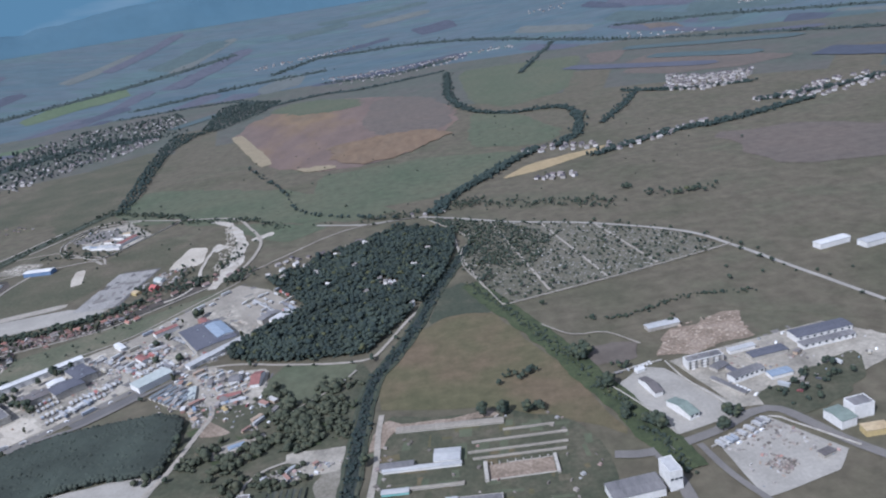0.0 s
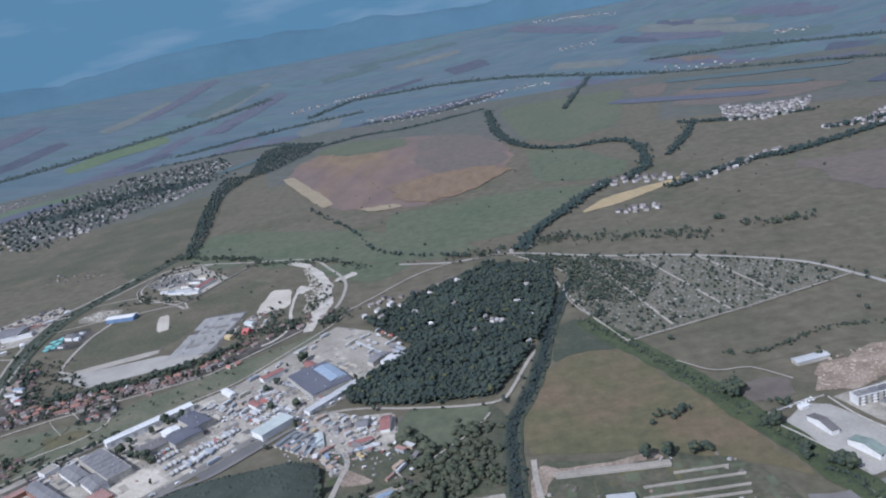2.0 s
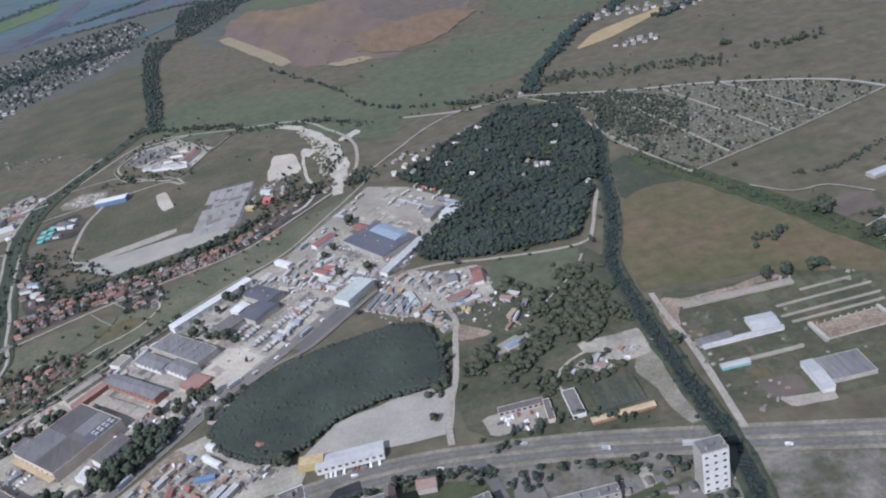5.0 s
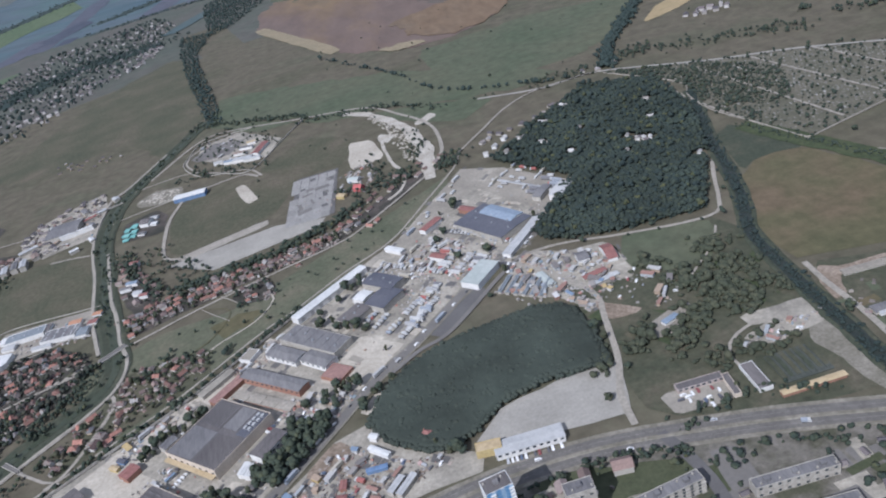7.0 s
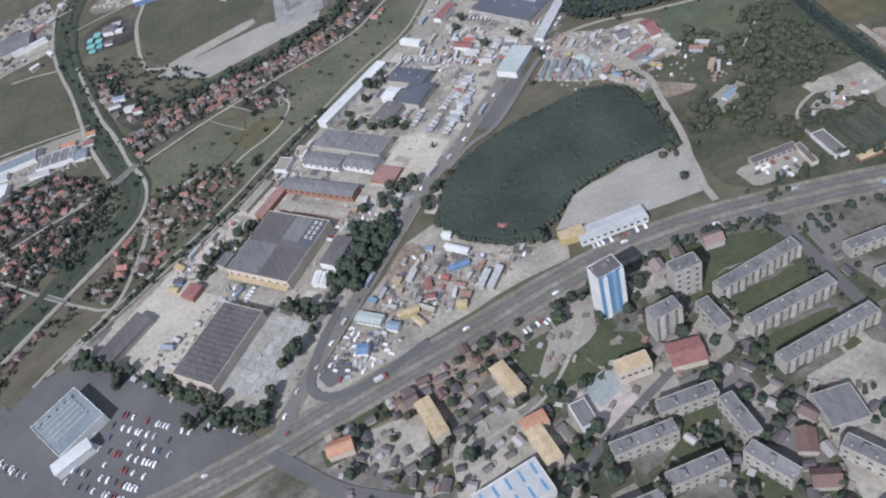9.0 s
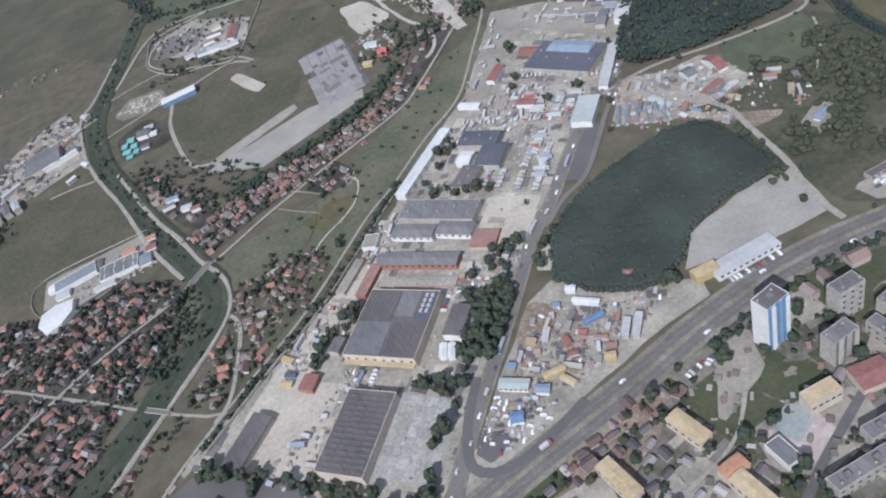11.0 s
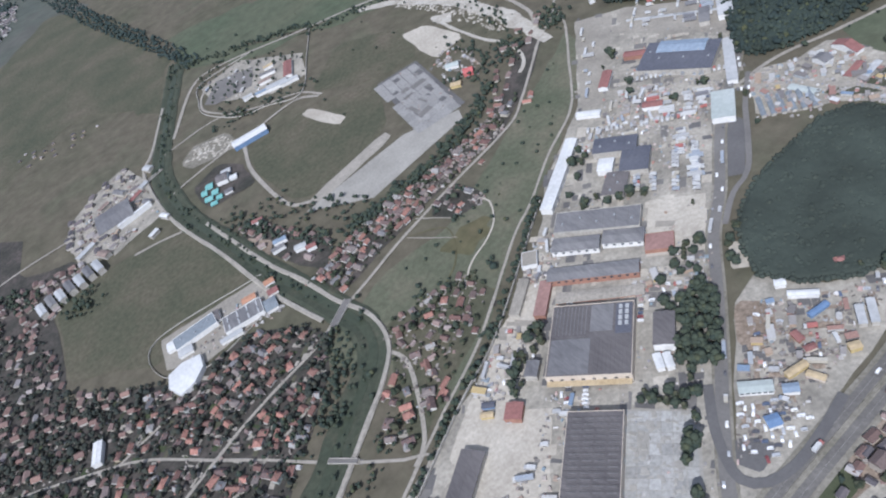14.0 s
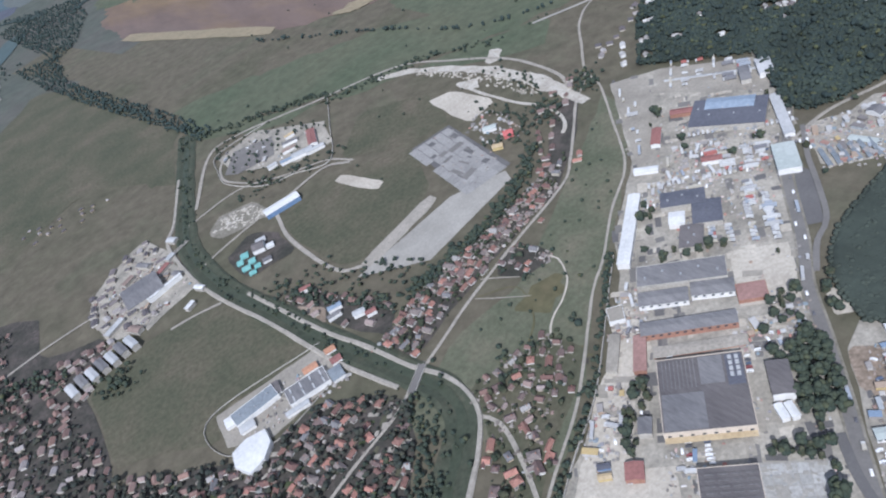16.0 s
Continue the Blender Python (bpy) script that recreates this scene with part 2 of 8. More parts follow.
M["yellow_paint"] = surface("yellow_paint", [(0.3, (0.41, 0.32, 0.15)), (0.7, (0.50, 0.40, 0.20))], 0.1, 0.5, 0.25)
M["red_paint"] = surface("red_paint", [(0.3, (0.38, 0.10, 0.10)), (0.7, (0.45, 0.14, 0.13))], 0.1, 0.5, 0.25)
M["blue_paint"] = surface("blue_paint", [(0.3, (0.12, 0.19, 0.31)), (0.7, (0.17, 0.25, 0.38))], 0.1, 0.5, 0.25)
M["white_wall"] = surface("white_render", [(0.3, (0.58, 0.575, 0.55)), (0.7, (0.70, 0.695, 0.67))], 0.08, 0.5, 0.2)
M["panel_wall"] = surface("concrete_panel_wall", [(0.3, (0.33, 0.31, 0.27)), (0.7, (0.46, 0.435, 0.385))], 0.08, 0.5, 0.4)
M["beige_wall"] = surface("beige_render", [(0.3, (0.48, 0.41, 0.33)), (0.7, (0.58, 0.51, 0.42))], 0.08, 0.5, 0.2)
M["glass"] = surface("window_glass", [(0.3, (0.03, 0.04, 0.05)), (0.7, (0.06, 0.075, 0.09))], 0.3, 1.0, 0.2, rough=0.12, bump=0, spec=0.6)
M["blue_glass"] = surface("blue_panel", [(0.3, (0.10, 0.22, 0.38)), (0.7, (0.16, 0.30, 0.46))], 0.3, 1.0, 0.2, rough=0.3, bump=0)
M["stone"] = surface("grave_stone", [(0.0, (0.14, 0.138, 0.122)), (0.5, (0.195, 0.190, 0.168)), (0.85, (0.26, 0.252, 0.228)), (1.0, (0.40, 0.395, 0.37))], 0.1, 1.0, 0.2, pick="island", bump=0)
M["car_paint"] = surface("car_paint", [(0.0, (0.72, 0.72, 0.71)), (0.42, (0.42, 0.43, 0.44)), (0.58, (0.10, 0.10, 0.11)), (0.76, (0.22, 0.07, 0.07)), (0.81, (0.10, 0.125, 0.18)), (0.88, (0.75, 0.74, 0.70))], 0.1, 1.0, 0.05, pick="object", rough=0.3, bump=0, spec=0.5)
M["truck_paint"] = surface("truck_paint", [(0.0, (0.52, 0.52, 0.505)), (0.4, (0.40, 0.40, 0.395)), (0.65, (0.44, 0.41, 0.34)), (0.8, (0.32, 0.35, 0.39)), (0.9, (0.20, 0.20, 0.21)), (0.95, (0.38, 0.15, 0.13))], 0.1, 1.0, 0.2, pick="object", rough=0.45, bump=0)
M["booth_paint"] = surface("booth_paint", [(0.0, (0.44, 0.43, 0.41)), (0.18, (0.30, 0.28, 0.26)), (0.36, (0.36, 0.28, 0.21)), (0.5, (0.19, 0.175, 0.165)), (0.64, (0.30, 0.185, 0.15)), (0.76, (0.36, 0.38, 0.39)), (0.86, (0.19, 0.25, 0.33)), (0.91, (0.44, 0.34, 0.17)), (0.95, (0.56, 0.55, 0.53))], 0.1, 0.8, 0.3, pick="object", rough=0.7)
M["tyre"] = surface("rubber", [(0.3, (0.02, 0.02, 0.02)), (0.7, (0.03, 0.03, 0.03))], 1, 2, 0.2, bump=0)
M["rubble"] = surface("rubble", [(0.0, (0.22, 0.17, 0.13)), (0.5, (0.31, 0.25, 0.195)), (1.0, (0.42, 0.36, 0.29))], 0.2, 1.0, 0.3, pick="island")
M["metal"] = surface("galvanised_steel", [(0.3, (0.40, 0.41, 0.42)), (0.7, (0.50, 0.51, 0.52))], 0.5, 2, 0.2, rough=0.45, metal=0.6, bump=0)
# haze painted as blue base colour plus a weak emission
M["hazed_plain"] = surface("hazed_plain", [(0.28, (0.058, 0.088, 0.110)), (0.42, (0.068, 0.102, 0.116)), (0.52, (0.078, 0.102, 0.118)), (0.62, (0.072, 0.112, 0.114)), (0.75, (0.061, 0.088, 0.112))], 0.0030, 0.016, 0.25, stretch=(0.6, 2.6, 1), turn=-32, glow=0.14)
# the ridge glows to imitate blue haze; colour and emission both carry it
M["mountain"] = surface("hazed_mountain", [(0.3, (0.040, 0.082, 0.112)), (0.7, (0.048, 0.092, 0.122))], 0.002, 0.006, 0.10, glow=0.42, bump=0)
M["roof_any"] = surface("village_roofs", [(0.0, (0.135, 0.095, 0.085)), (0.35, (0.20, 0.125, 0.105)), (0.6, (0.155, 0.12, 0.11)), (0.8, (0.25, 0.16, 0.13)), (1.0, (0.30, 0.28, 0.27))], 0.1, 0.8, 0.35, pick="island")
M["wall_any"] = surface("village_walls", [(0.0, (0.36, 0.33, 0.275)), (0.5, (0.46, 0.44, 0.41)), (1.0, (0.32, 0.28, 0.225))], 0.1, 0.8, 0.2, pick="island")
M["roof_far"] = surface("far_roofs", [(0.0, (0.09, 0.085, 0.092)), (0.55, (0.15, 0.130, 0.130)), (0.85, (0.24, 0.215, 0.205)), (1.0, (0.48, 0.46, 0.44))], 0.1, 0.8, 0.2, pick="island")
M["clutter"] = surface("stacked_goods", [(0.0, (0.14, 0.13, 0.12)), (0.35, (0.32, 0.30, 0.275)), (0.6, (0.46, 0.445, 0.42)), (0.74, (0.30, 0.22, 0.165)), (0.85, (0.22, 0.29, 0.33)), (0.93, (0.38, 0.19, 0.15)), (1.0, (0.68, 0.67, 0.65))], 0.1, 0.8, 0.2, pick="island", bump=0)
# farthest trees: haze mixed in as a lighter, bluer leaf colour
M["leaf_hazed"] = surface("hazed_leaves", [(0.0, (0.044, 0.063, 0.060)), (1.0, (0.056, 0.075, 0.068))], 0.1, 0.3, 0.4, pick="island", bump=0.3)
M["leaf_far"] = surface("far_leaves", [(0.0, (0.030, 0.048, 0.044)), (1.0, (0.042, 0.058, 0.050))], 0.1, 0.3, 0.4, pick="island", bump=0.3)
M["slab_tone"] = surface("slab_concrete", [(0.0, (0.265, 0.257, 0.241)), (0.3, (0.276, 0.268, 0.251)), (0.6, (0.288, 0.280, 0.262)), (0.88, (0.245, 0.239, 0.224)), (0.95, (0.310, 0.302, 0.282))], 0.05, 0.4, 0.35, pick="object", bump=0.1)
M["floor_tone"] = surface("pale_cast_floor", [(0.0, (0.33, 0.325, 0.30)), (0.4, (0.36, 0.352, 0.325)), (0.75, (0.29, 0.285, 0.265)), (0.9, (0.40, 0.395, 0.37))], 0.05, 0.4, 0.35, pick="object", bump=0.1)
M["rough_grass"] = surface("rough_grass", [(0.3, (0.088, 0.099, 0.062)), (0.5, (0.114, 0.119, 0.078)), (0.62, (0.138, 0.132, 0.090)), (0.75, (0.178, 0.160, 0.116))], 0.02, 0.2, 0.35)
M["leaf_garden"] = surface("garden_leaves", [(0.0, (0.032, 0.040, 0.034)), (0.6, (0.044, 0.050, 0.040)), (1.0, (0.064, 0.064, 0.046))], 0.1, 0.6, 0.4, pick="island", bump=0.4)
M["lawn"] = surface("town_lawn", [(0.3, (0.058, 0.070, 0.038)), (0.7, (0.085, 0.092, 0.052))], 0.04, 0.3, 0.35)
M["cemetery_soil"] = surface("cemetery_soil", [(0.3, (0.092, 0.094, 0.066)), (0.5, (0.124, 0.118, 0.086)), (0.75, (0.165, 0.150, 0.115))], 0.03, 0.3, 0.4)
M["leaf_wood"] = surface("wood_leaves", [(0.0, (0.031, 0.045, 0.041)), (0.5, (0.038, 0.052, 0.042)), (0.93, (0.044, 0.057, 0.041)), (1.0, (0.076, 0.086, 0.043))], 0.1, 0.4, 0.3, pick="island", bump=0.3, broad=0.25)
M["garden_clutter"] = surface("garden_sheds", [(0.0, (0.13, 0.115, 0.10)), (0.4, (0.22, 0.195, 0.17)), (0.65, (0.33, 0.30, 0.265)), (0.8, (0.24, 0.15, 0.125)), (0.92, (0.28, 0.285, 0.28)), (1.0, (0.52, 0.50, 0.47))], 0.1, 0.8, 0.2, pick="island", bump=0)
M["limestone"] = surface("limestone", [(0.3, (0.33, 0.30, 0.25)), (0.5, (0.43, 0.40, 0.34)), (0.7, (0.52, 0.49, 0.43))], 0.05, 0.3, 0.4)
# far strips: the greyed blue tones put haze into the base colour
M["hazed_green"] = surface("far_pasture_hazed", [(0.3, (0.068, 0.100, 0.104)), (0.7, (0.080, 0.110, 0.108))], 0.004, 0.03, 0.2)
M["hazed_mauve"] = surface("far_fallow_hazed", [(0.3, (0.082, 0.092, 0.116)), (0.7, (0.094, 0.098, 0.120))], 0.004, 0.03, 0.2)
M["hazed_straw"] = surface("far_stubble_hazed", [(0.3, (0.108, 0.124, 0.120)), (0.7, (0.124, 0.136, 0.126))], 0.004, 0.03, 0.2)
M["hazed_dark"] = surface("far_ploughland_hazed", [(0.3, (0.060, 0.072, 0.096)), (0.7, (0.072, 0.080, 0.102))], 0.004, 0.03, 0.25)
M["town_ground"] = surface("town_ground", [(0.28, (0.060, 0.068, 0.042)), (0.42, (0.085, 0.085, 0.058)), (0.52, (0.145, 0.135, 0.112)), (0.62, (0.20, 0.185, 0.16)), (0.78, (0.26, 0.245, 0.215))], 0.03, 0.25, 0.4)
M["wall_far"] = surface("far_walls", [(0.0, (0.30, 0.28, 0.25)), (0.5, (0.42, 0.40, 0.38)), (1.0, (0.60, 0.58, 0.55))], 0.1, 0.8, 0.2, pick="island")
M["highway_asphalt"] = surface("worn_highway_asphalt", [(0.3, (0.120, 0.112, 0.102)), (0.55, (0.150, 0.141, 0.128)), (0.7, (0.182, 0.171, 0.154))], 0.05, 0.4, 0.25)
M["roof_pink"] = surface("faded_red_roof", [(0.3, (0.25, 0.15, 0.13)), (0.7, (0.34, 0.21, 0.18))], 0.06, 0.4, 0.3, rough=0.8)
M["verge"] = surface("dusty_verge", [(0.3, (0.15, 0.14, 0.108)), (0.5, (0.205, 0.19, 0.152)), (0.7, (0.275, 0.255, 0.212))], 0.05, 0.4, 0.35)
M["shade_net"] = surface("shade_netting", [(0.3, (0.062, 0.072, 0.062)), (0.7, (0.092, 0.100, 0.086))], 0.06, 0.5, 0.4)
M["pink_court"] = surface("pink_court", [(0.3, (0.34, 0.275, 0.25)), (0.55, (0.42, 0.36, 0.325)), (0.7, (0.50, 0.45, 0.41))], 0.06, 0.5, 0.25)
M["teal_court"] = surface("teal_court", [(0.3, (0.24, 0.27, 0.265)), (0.55, (0.30, 0.325, 0.315)), (0.7, (0.42, 0.42, 0.395))], 0.06, 0.5, 0.25)
M["ditch"] = surface("ditch_weeds", [(0.3, (0.046, 0.058, 0.039)), (0.55, (0.062, 0.070, 0.047)), (0.75, (0.094, 0.091, 0.062))], 0.04, 0.25, 0.4)
M["leaf_scrub"] = surface("scrub_leaves", [(0.0, (0.048, 0.058, 0.038)), (0.6, (0.062, 0.071, 0.046)), (1.0, (0.082, 0.086, 0.054))], 0.1, 0.6, 0.4, pick="island", bump=0.4)
M["roof_slate"] = surface("blue_grey_sheet_roof", [(0.3, (0.19, 0.215, 0.235)), (0.7, (0.26, 0.285, 0.30))], 0.04, 0.4, 0.35, rough=0.6, bump=0.2)
M["skylight"] = surface("dull_skylight", [(0.3, (0.125, 0.118, 0.118)), (0.7, (0.165, 0.156, 0.152))], 0.1, 0.5, 0.3, rough=0.5)
M["leaf_blue"] = surface("bluish_leaves", [(0.0, (0.026, 0.040, 0.038)), (1.0, (0.034, 0.048, 0.042))], 0.1, 0.4, 0.3, pick="island", bump=0.3)
M["leaf_olive"] = surface("olive_leaves", [(0.0, (0.055, 0.068, 0.038)), (1.0, (0.085, 0.088, 0.042))], 0.1, 0.4, 0.3, pick="island", bump=0.3)
M["roof_wood"] = surface("pale_cottage_roofs", [(0.0, (0.24, 0.22, 0.20)), (0.5, (0.36, 0.35, 0.33)), (1.0, (0.54, 0.53, 0.51))], 0.1, 0.8, 0.2, pick="island")
# farther meadow: bluer green stands in for haze
M["hazed_meadow"] = surface("meadow_hazed", [(0.25, (0.075, 0.087, 0.072)), (0.45, (0.090, 0.099, 0.080)), (0.6, (0.104, 0.100, 0.086)), (0.78, (0.084, 0.093, 0.079))], 0.004, 0.03, 0.3)
M["rusty_soil"] = surface("rusty_soil", [(0.3, (0.165, 0.112, 0.070)), (0.5, (0.175, 0.125, 0.080)), (0.75, (0.140, 0.112, 0.082))], 0.008, 0.05, 0.3, stretch=(1, 0.35, 1), turn=30)

# ---- building helpers ----
PLAN = 0.66     # metres to one unit of the plan; the last lines of the script turn the whole plan into metres
CENTRE = Vector((-150.0, 100.0))
FLAT_TO, RIM = 3200.0, 4700.0


def land(x, y):
    """Height of the land: a level plain, bent up at the rim to fit the camera's view of the distance."""
    s = min(max((math.hypot(x - CENTRE.x, y - CENTRE.y) - FLAT_TO) / (RIM - FLAT_TO), 0.0), 1.0)
    return 296.0 * s ** 1.4


def obj(name, bm, material, parent=None, label="", m=None, smooth=False):
    me = bpy.data.meshes.new(name)
    if smooth:
        for f in bm.faces:
            f.smooth = True
    bm.to_mesh(me)
    bm.free()
    me.materials.append(material)
    ob = new(name, me)
    if parent:
        ob.parent = parent
    if m is not None:
        ob.matrix_basis = m
    if label:
        tagged(ob, label)
    return ob


def part(name, bm, material, parent, label="", smooth=False):
    return obj(name, bm, material, parent, label, None, smooth)


def again(name, me, parent, m, label=""):
    """Another part on the same mesh."""
    ob = new(name, me)
    ob.parent, ob.matrix_basis = parent, m
    if label:
        tagged(ob, label)
    return ob


def thing(name, x, y, turn, label, category, group="", z=0.0):
    e = new(name)
    e.empty_display_size = 1
    e.matrix_basis = pose(x, y, z, 0, 0, turn)
    if len(label.split()) < 4:
        label += " with plain rendered walls"
    return tagged(e, label, category, group)


def box(x0, x1, y0, y1, z0, z1, bm=None, taper=0.0):
    bm = bm or bmesh.new()
    t = taper
    v = [bm.verts.new(c) for c in ((x0, y0, z0), (x1, y0, z0), (x1, y1, z0), (x0, y1, z0),
                                   (x0 + t, y0 + t, z1), (x1 - t, y0 + t, z1), (x1 - t, y1 - t, z1), (x0 + t, y1 - t, z1))]
    for q in ((3, 2, 1, 0), (4, 5, 6, 7), (0, 1, 5, 4), (1, 2, 6, 5), (2, 3, 7, 6), (3, 0, 4, 7)):
        bm.faces.new([v[i] for i in q])
    return bm


def prism(pts, y0, y1, bm=None):
    """A profile in x and z, drawn out along y."""
    bm = bm or bmesh.new()
    a = [bm.verts.new((x, y0, z)) for x, z in pts]
    b = [bm.verts.new((x, y1, z)) for x, z in pts]
    n = len(pts)
    for i in range(n):
        bm.faces.new((a[i], a[(i + 1) % n], b[(i + 1) % n], b[i]))
    bm.faces.new(a[::-1])
    bm.faces.new(b)
    bmesh.ops.recalc_face_normals(bm, faces=bm.faces[:])
    return bm


def cyl(x, y, z0, z1, r0, r1, n=8, bm=None):
    bm = bm or bmesh.new()
    ring = [(math.cos(2 * math.pi * i / n), math.sin(2 * math.pi * i / n)) for i in range(n)]
    a = [bm.verts.new((x + r0 * c, y + r0 * s, z0)) for c, s in ring]
    b = [bm.verts.new((x + r1 * c, y + r1 * s, z1)) for c, s in ring]
    for i in range(n):
        bm.faces.new((a[i], a[(i + 1) % n], b[(i + 1) % n], b[i]))
    bm.faces.new(a[::-1])
    bm.faces.new(b)
    return bm


def outline(points, step=12.0, rough=1.0, rounded=1):
    """A closed or natural-looking outline through the corners of the plan."""
    pts = [Vector(p) for p in points]
    for _ in range(rounded):
        nxt = []
        for a, b in zip(pts, pts[1:] + pts[:1]):
            nxt += [a.lerp(b, 0.12), a.lerp(b, 0.88)]
        pts = nxt
    out = []
    for a, b in zip(pts, pts[1:] + pts[:1]):
        n = max(1, int((b - a).length / step))
        for k in range(n):
            p = a.lerp(b, k / n)
            w = Vector((noise.noise((p.x * 0.06, p.y * 0.06, 1.7)), noise.noise((p.x * 0.06, p.y * 0.06, 9.1))))
            out.append(p + rough * 2.0 * w)
    return out


LAYER = [0]     # every patch lies a little above the one laid before it


def sheet(name, points, material, z, label, step=12.0, rough=1.0, rounded=1, kind="structure", far=False):
    """A patch of ground: a field, a yard, a lot."""
    pts = outline(points, step, rough, rounded)
    bm = bmesh.new()
    vs = [bm.verts.new((p.x, p.y, 0)) for p in pts]
    es = [bm.edges.new((a, b)) for a, b in zip(vs, vs[1:] + vs[:1])]
    bmesh.ops.triangle_fill(bm, edges=es, use_beauty=True)
    if far:
        for _ in range(5):
            long = [e for e in bm.edges if e.calc_length() > 160]
            if not long:
                break
            bmesh.ops.subdivide_edges(bm, edges=long, cuts=1)
            bmesh.ops.triangulate(bm, faces=bm.faces[:])
    for v in bm.verts:
        v.co.z = z + LAYER[0] * 0.002 + land(v.co.x, v.co.y)
    LAYER[0] += 1
    bm.normal_update()
    for f in bm.faces:
        if f.normal.z < 0:
            f.normal_flip()
    return tagged(obj(name, bm, material), label, name.replace("_", " "), kind=kind)


def smooth_line(points, step=8.0):
    """Points along a smooth curve through the plan's corners."""
    p = [Vector(q) for q in points]
    p = [2 * p[0] - p[1]] + p + [2 * p[-1] - p[-2]]
    out = []
    for i in range(1, len(p) - 2):
        n = max(2, int((p[i + 1] - p[i]).length / step))
        for k in range(n):
            t = k / n
            out.append(0.5 * (2 * p[i] + (p[i + 1] - p[i - 1]) * t + (2 * p[i - 1] - 5 * p[i] + 4 * p[i + 1] - p[i + 2]) * t * t
                              + (3 * p[i] - p[i - 1] - 3 * p[i + 1] + p[i + 2]) * t ** 3))
    out.append(p[-2])
    return out


def ribbon(name, points, profile, material, label, category="road", step=8.0, wobble=0.0, kind="structure"):
    """A strip with the cross-section given as (offset, height), along a smooth line."""
    line = smooth_line(points, step)
    bm = bmesh.new()
    rows = []
    for i, p in enumerate(line):
        d = (line[min(i + 1, len(line) - 1)] - line[max(i - 1, 0)]).normalized()
        s = Vector((d.y, -d.x))
        row = []
        for o, z in profile:
            w = wobble * noise.noise((p.x * 0.05, p.y * 0.05, o))
            q = p + s * (o + w)
            row.append(bm.verts.new((q.x, q.y, z + 0.12 + LAYER[0] * 0.002 + land(q.x, q.y))))
        rows.append(row)
    LAYER[0] += 1
    for a, b in zip(rows, rows[1:]):
        for k in range(len(profile) - 1):
            bm.faces.new((a[k], b[k], b[k + 1], a[k + 1]))
    bm.normal_update()
    for f in bm.faces:
        if f.normal.z < 0:
            f.normal_flip()
    return tagged(obj(name, bm, material), label, category, kind=kind)


def flat(w, z):
    return [(-w / 2, z), (w / 2, z)]


def inside(p, poly):
    hit = False
    for (x0, y0), (x1, y1) in zip(poly, poly[1:] + poly[:1]):
        if (y0 > p[1]) != (y1 > p[1]) and p[0] < (x1 - x0) * (p[1] - y0) / (y1 - y0) + x0:
            hit = not hit
    return hit


def off_line(p, line):
    best = 1e9
    for a, b in zip(line, line[1:]):
        ax, ay, bx, by = *a, *b
        dx, dy = bx - ax, by - ay
        t = max(0.0, min(1.0, ((p[0] - ax) * dx + (p[1] - ay) * dy) / (dx * dx + dy * dy + 1e-9)))
        best = min(best, math.hypot(p[0] - ax - t * dx, p[1] - ay - t * dy))
    return best


TAKEN = []      # circles that stand for what is already built: x, y, radius
LINES = []      # roads and water to keep clear of: line, half width


def free(p, r):
    return all((p[0] - x) ** 2 + (p[1] - y) ** 2 > (r + q) ** 2 for x, y, q in TAKEN) and all(off_line(p, l) > w + r for l, w in LINES)


def scatter(poly, gap, count, rng, r=None, clear=True, keep=True):
    """Up to count places in a stretch of the plan, at least gap apart and clear of what stands there."""
    xs, ys = [p[0] for p in poly], [p[1] for p in poly]
    x0, x1, y0, y1 = min(xs), max(xs), min(ys), max(ys)
    r = gap * 0.4 if r is None else r
    near = [t for t in TAKEN if x0 - 60 < t[0] < x1 + 60 and y0 - 60 < t[1] < y1 + 60]
    cells, out, tries = {}, [], 0
    while len(out) < count and tries < count * 12:
        tries += 1
        p = (rng.uniform(x0, x1), rng.uniform(y0, y1))
        if not inside(p, poly):
            continue
        c = (int(p[0] // gap), int(p[1] // gap))
        if any((p[0] - q[0]) ** 2 + (p[1] - q[1]) ** 2 < gap * gap for a in (-1, 0, 1) for b in (-1, 0, 1) for q in cells.get((c[0] + a, c[1] + b), ())):
            continue
        if clear and not (all((p[0] - x) ** 2 + (p[1] - y) ** 2 > (r + q) ** 2 for x, y, q in near) and all(off_line(p, l) > w + r for l, w in LINES)):
            continue
        cells.setdefault(c, []).append(p)
        out.append(p)
    if keep:
        TAKEN.extend((x, y, r) for x, y in out)
    return out


def near_line(line, gap, spread, count, rng, clear=False, r=2.0):
    """Places along a line, thrown to either side."""
    pts = smooth_line(line, gap)
    out = []
    for i in range(count):
        p = pts[rng.randrange(len(pts))]
        q = (p.x + rng.gauss(0, spread), p.y + rng.gauss(0, spread))
        if not clear or free(q, r):
            out.append(q)
    return out


# ---- trees ----
def ico(sub):
    bm = bmesh.new()
    bmesh.ops.create_icosphere(bm, subdivisions=sub, radius=1.0)
    v = np.array([q.co[:] for q in bm.verts])
    f = np.array([[q.index for q in face.verts] for face in bm.faces])
    bm.free()
    return v, f


ICO1, ICO2 = ico(1), ico(2)


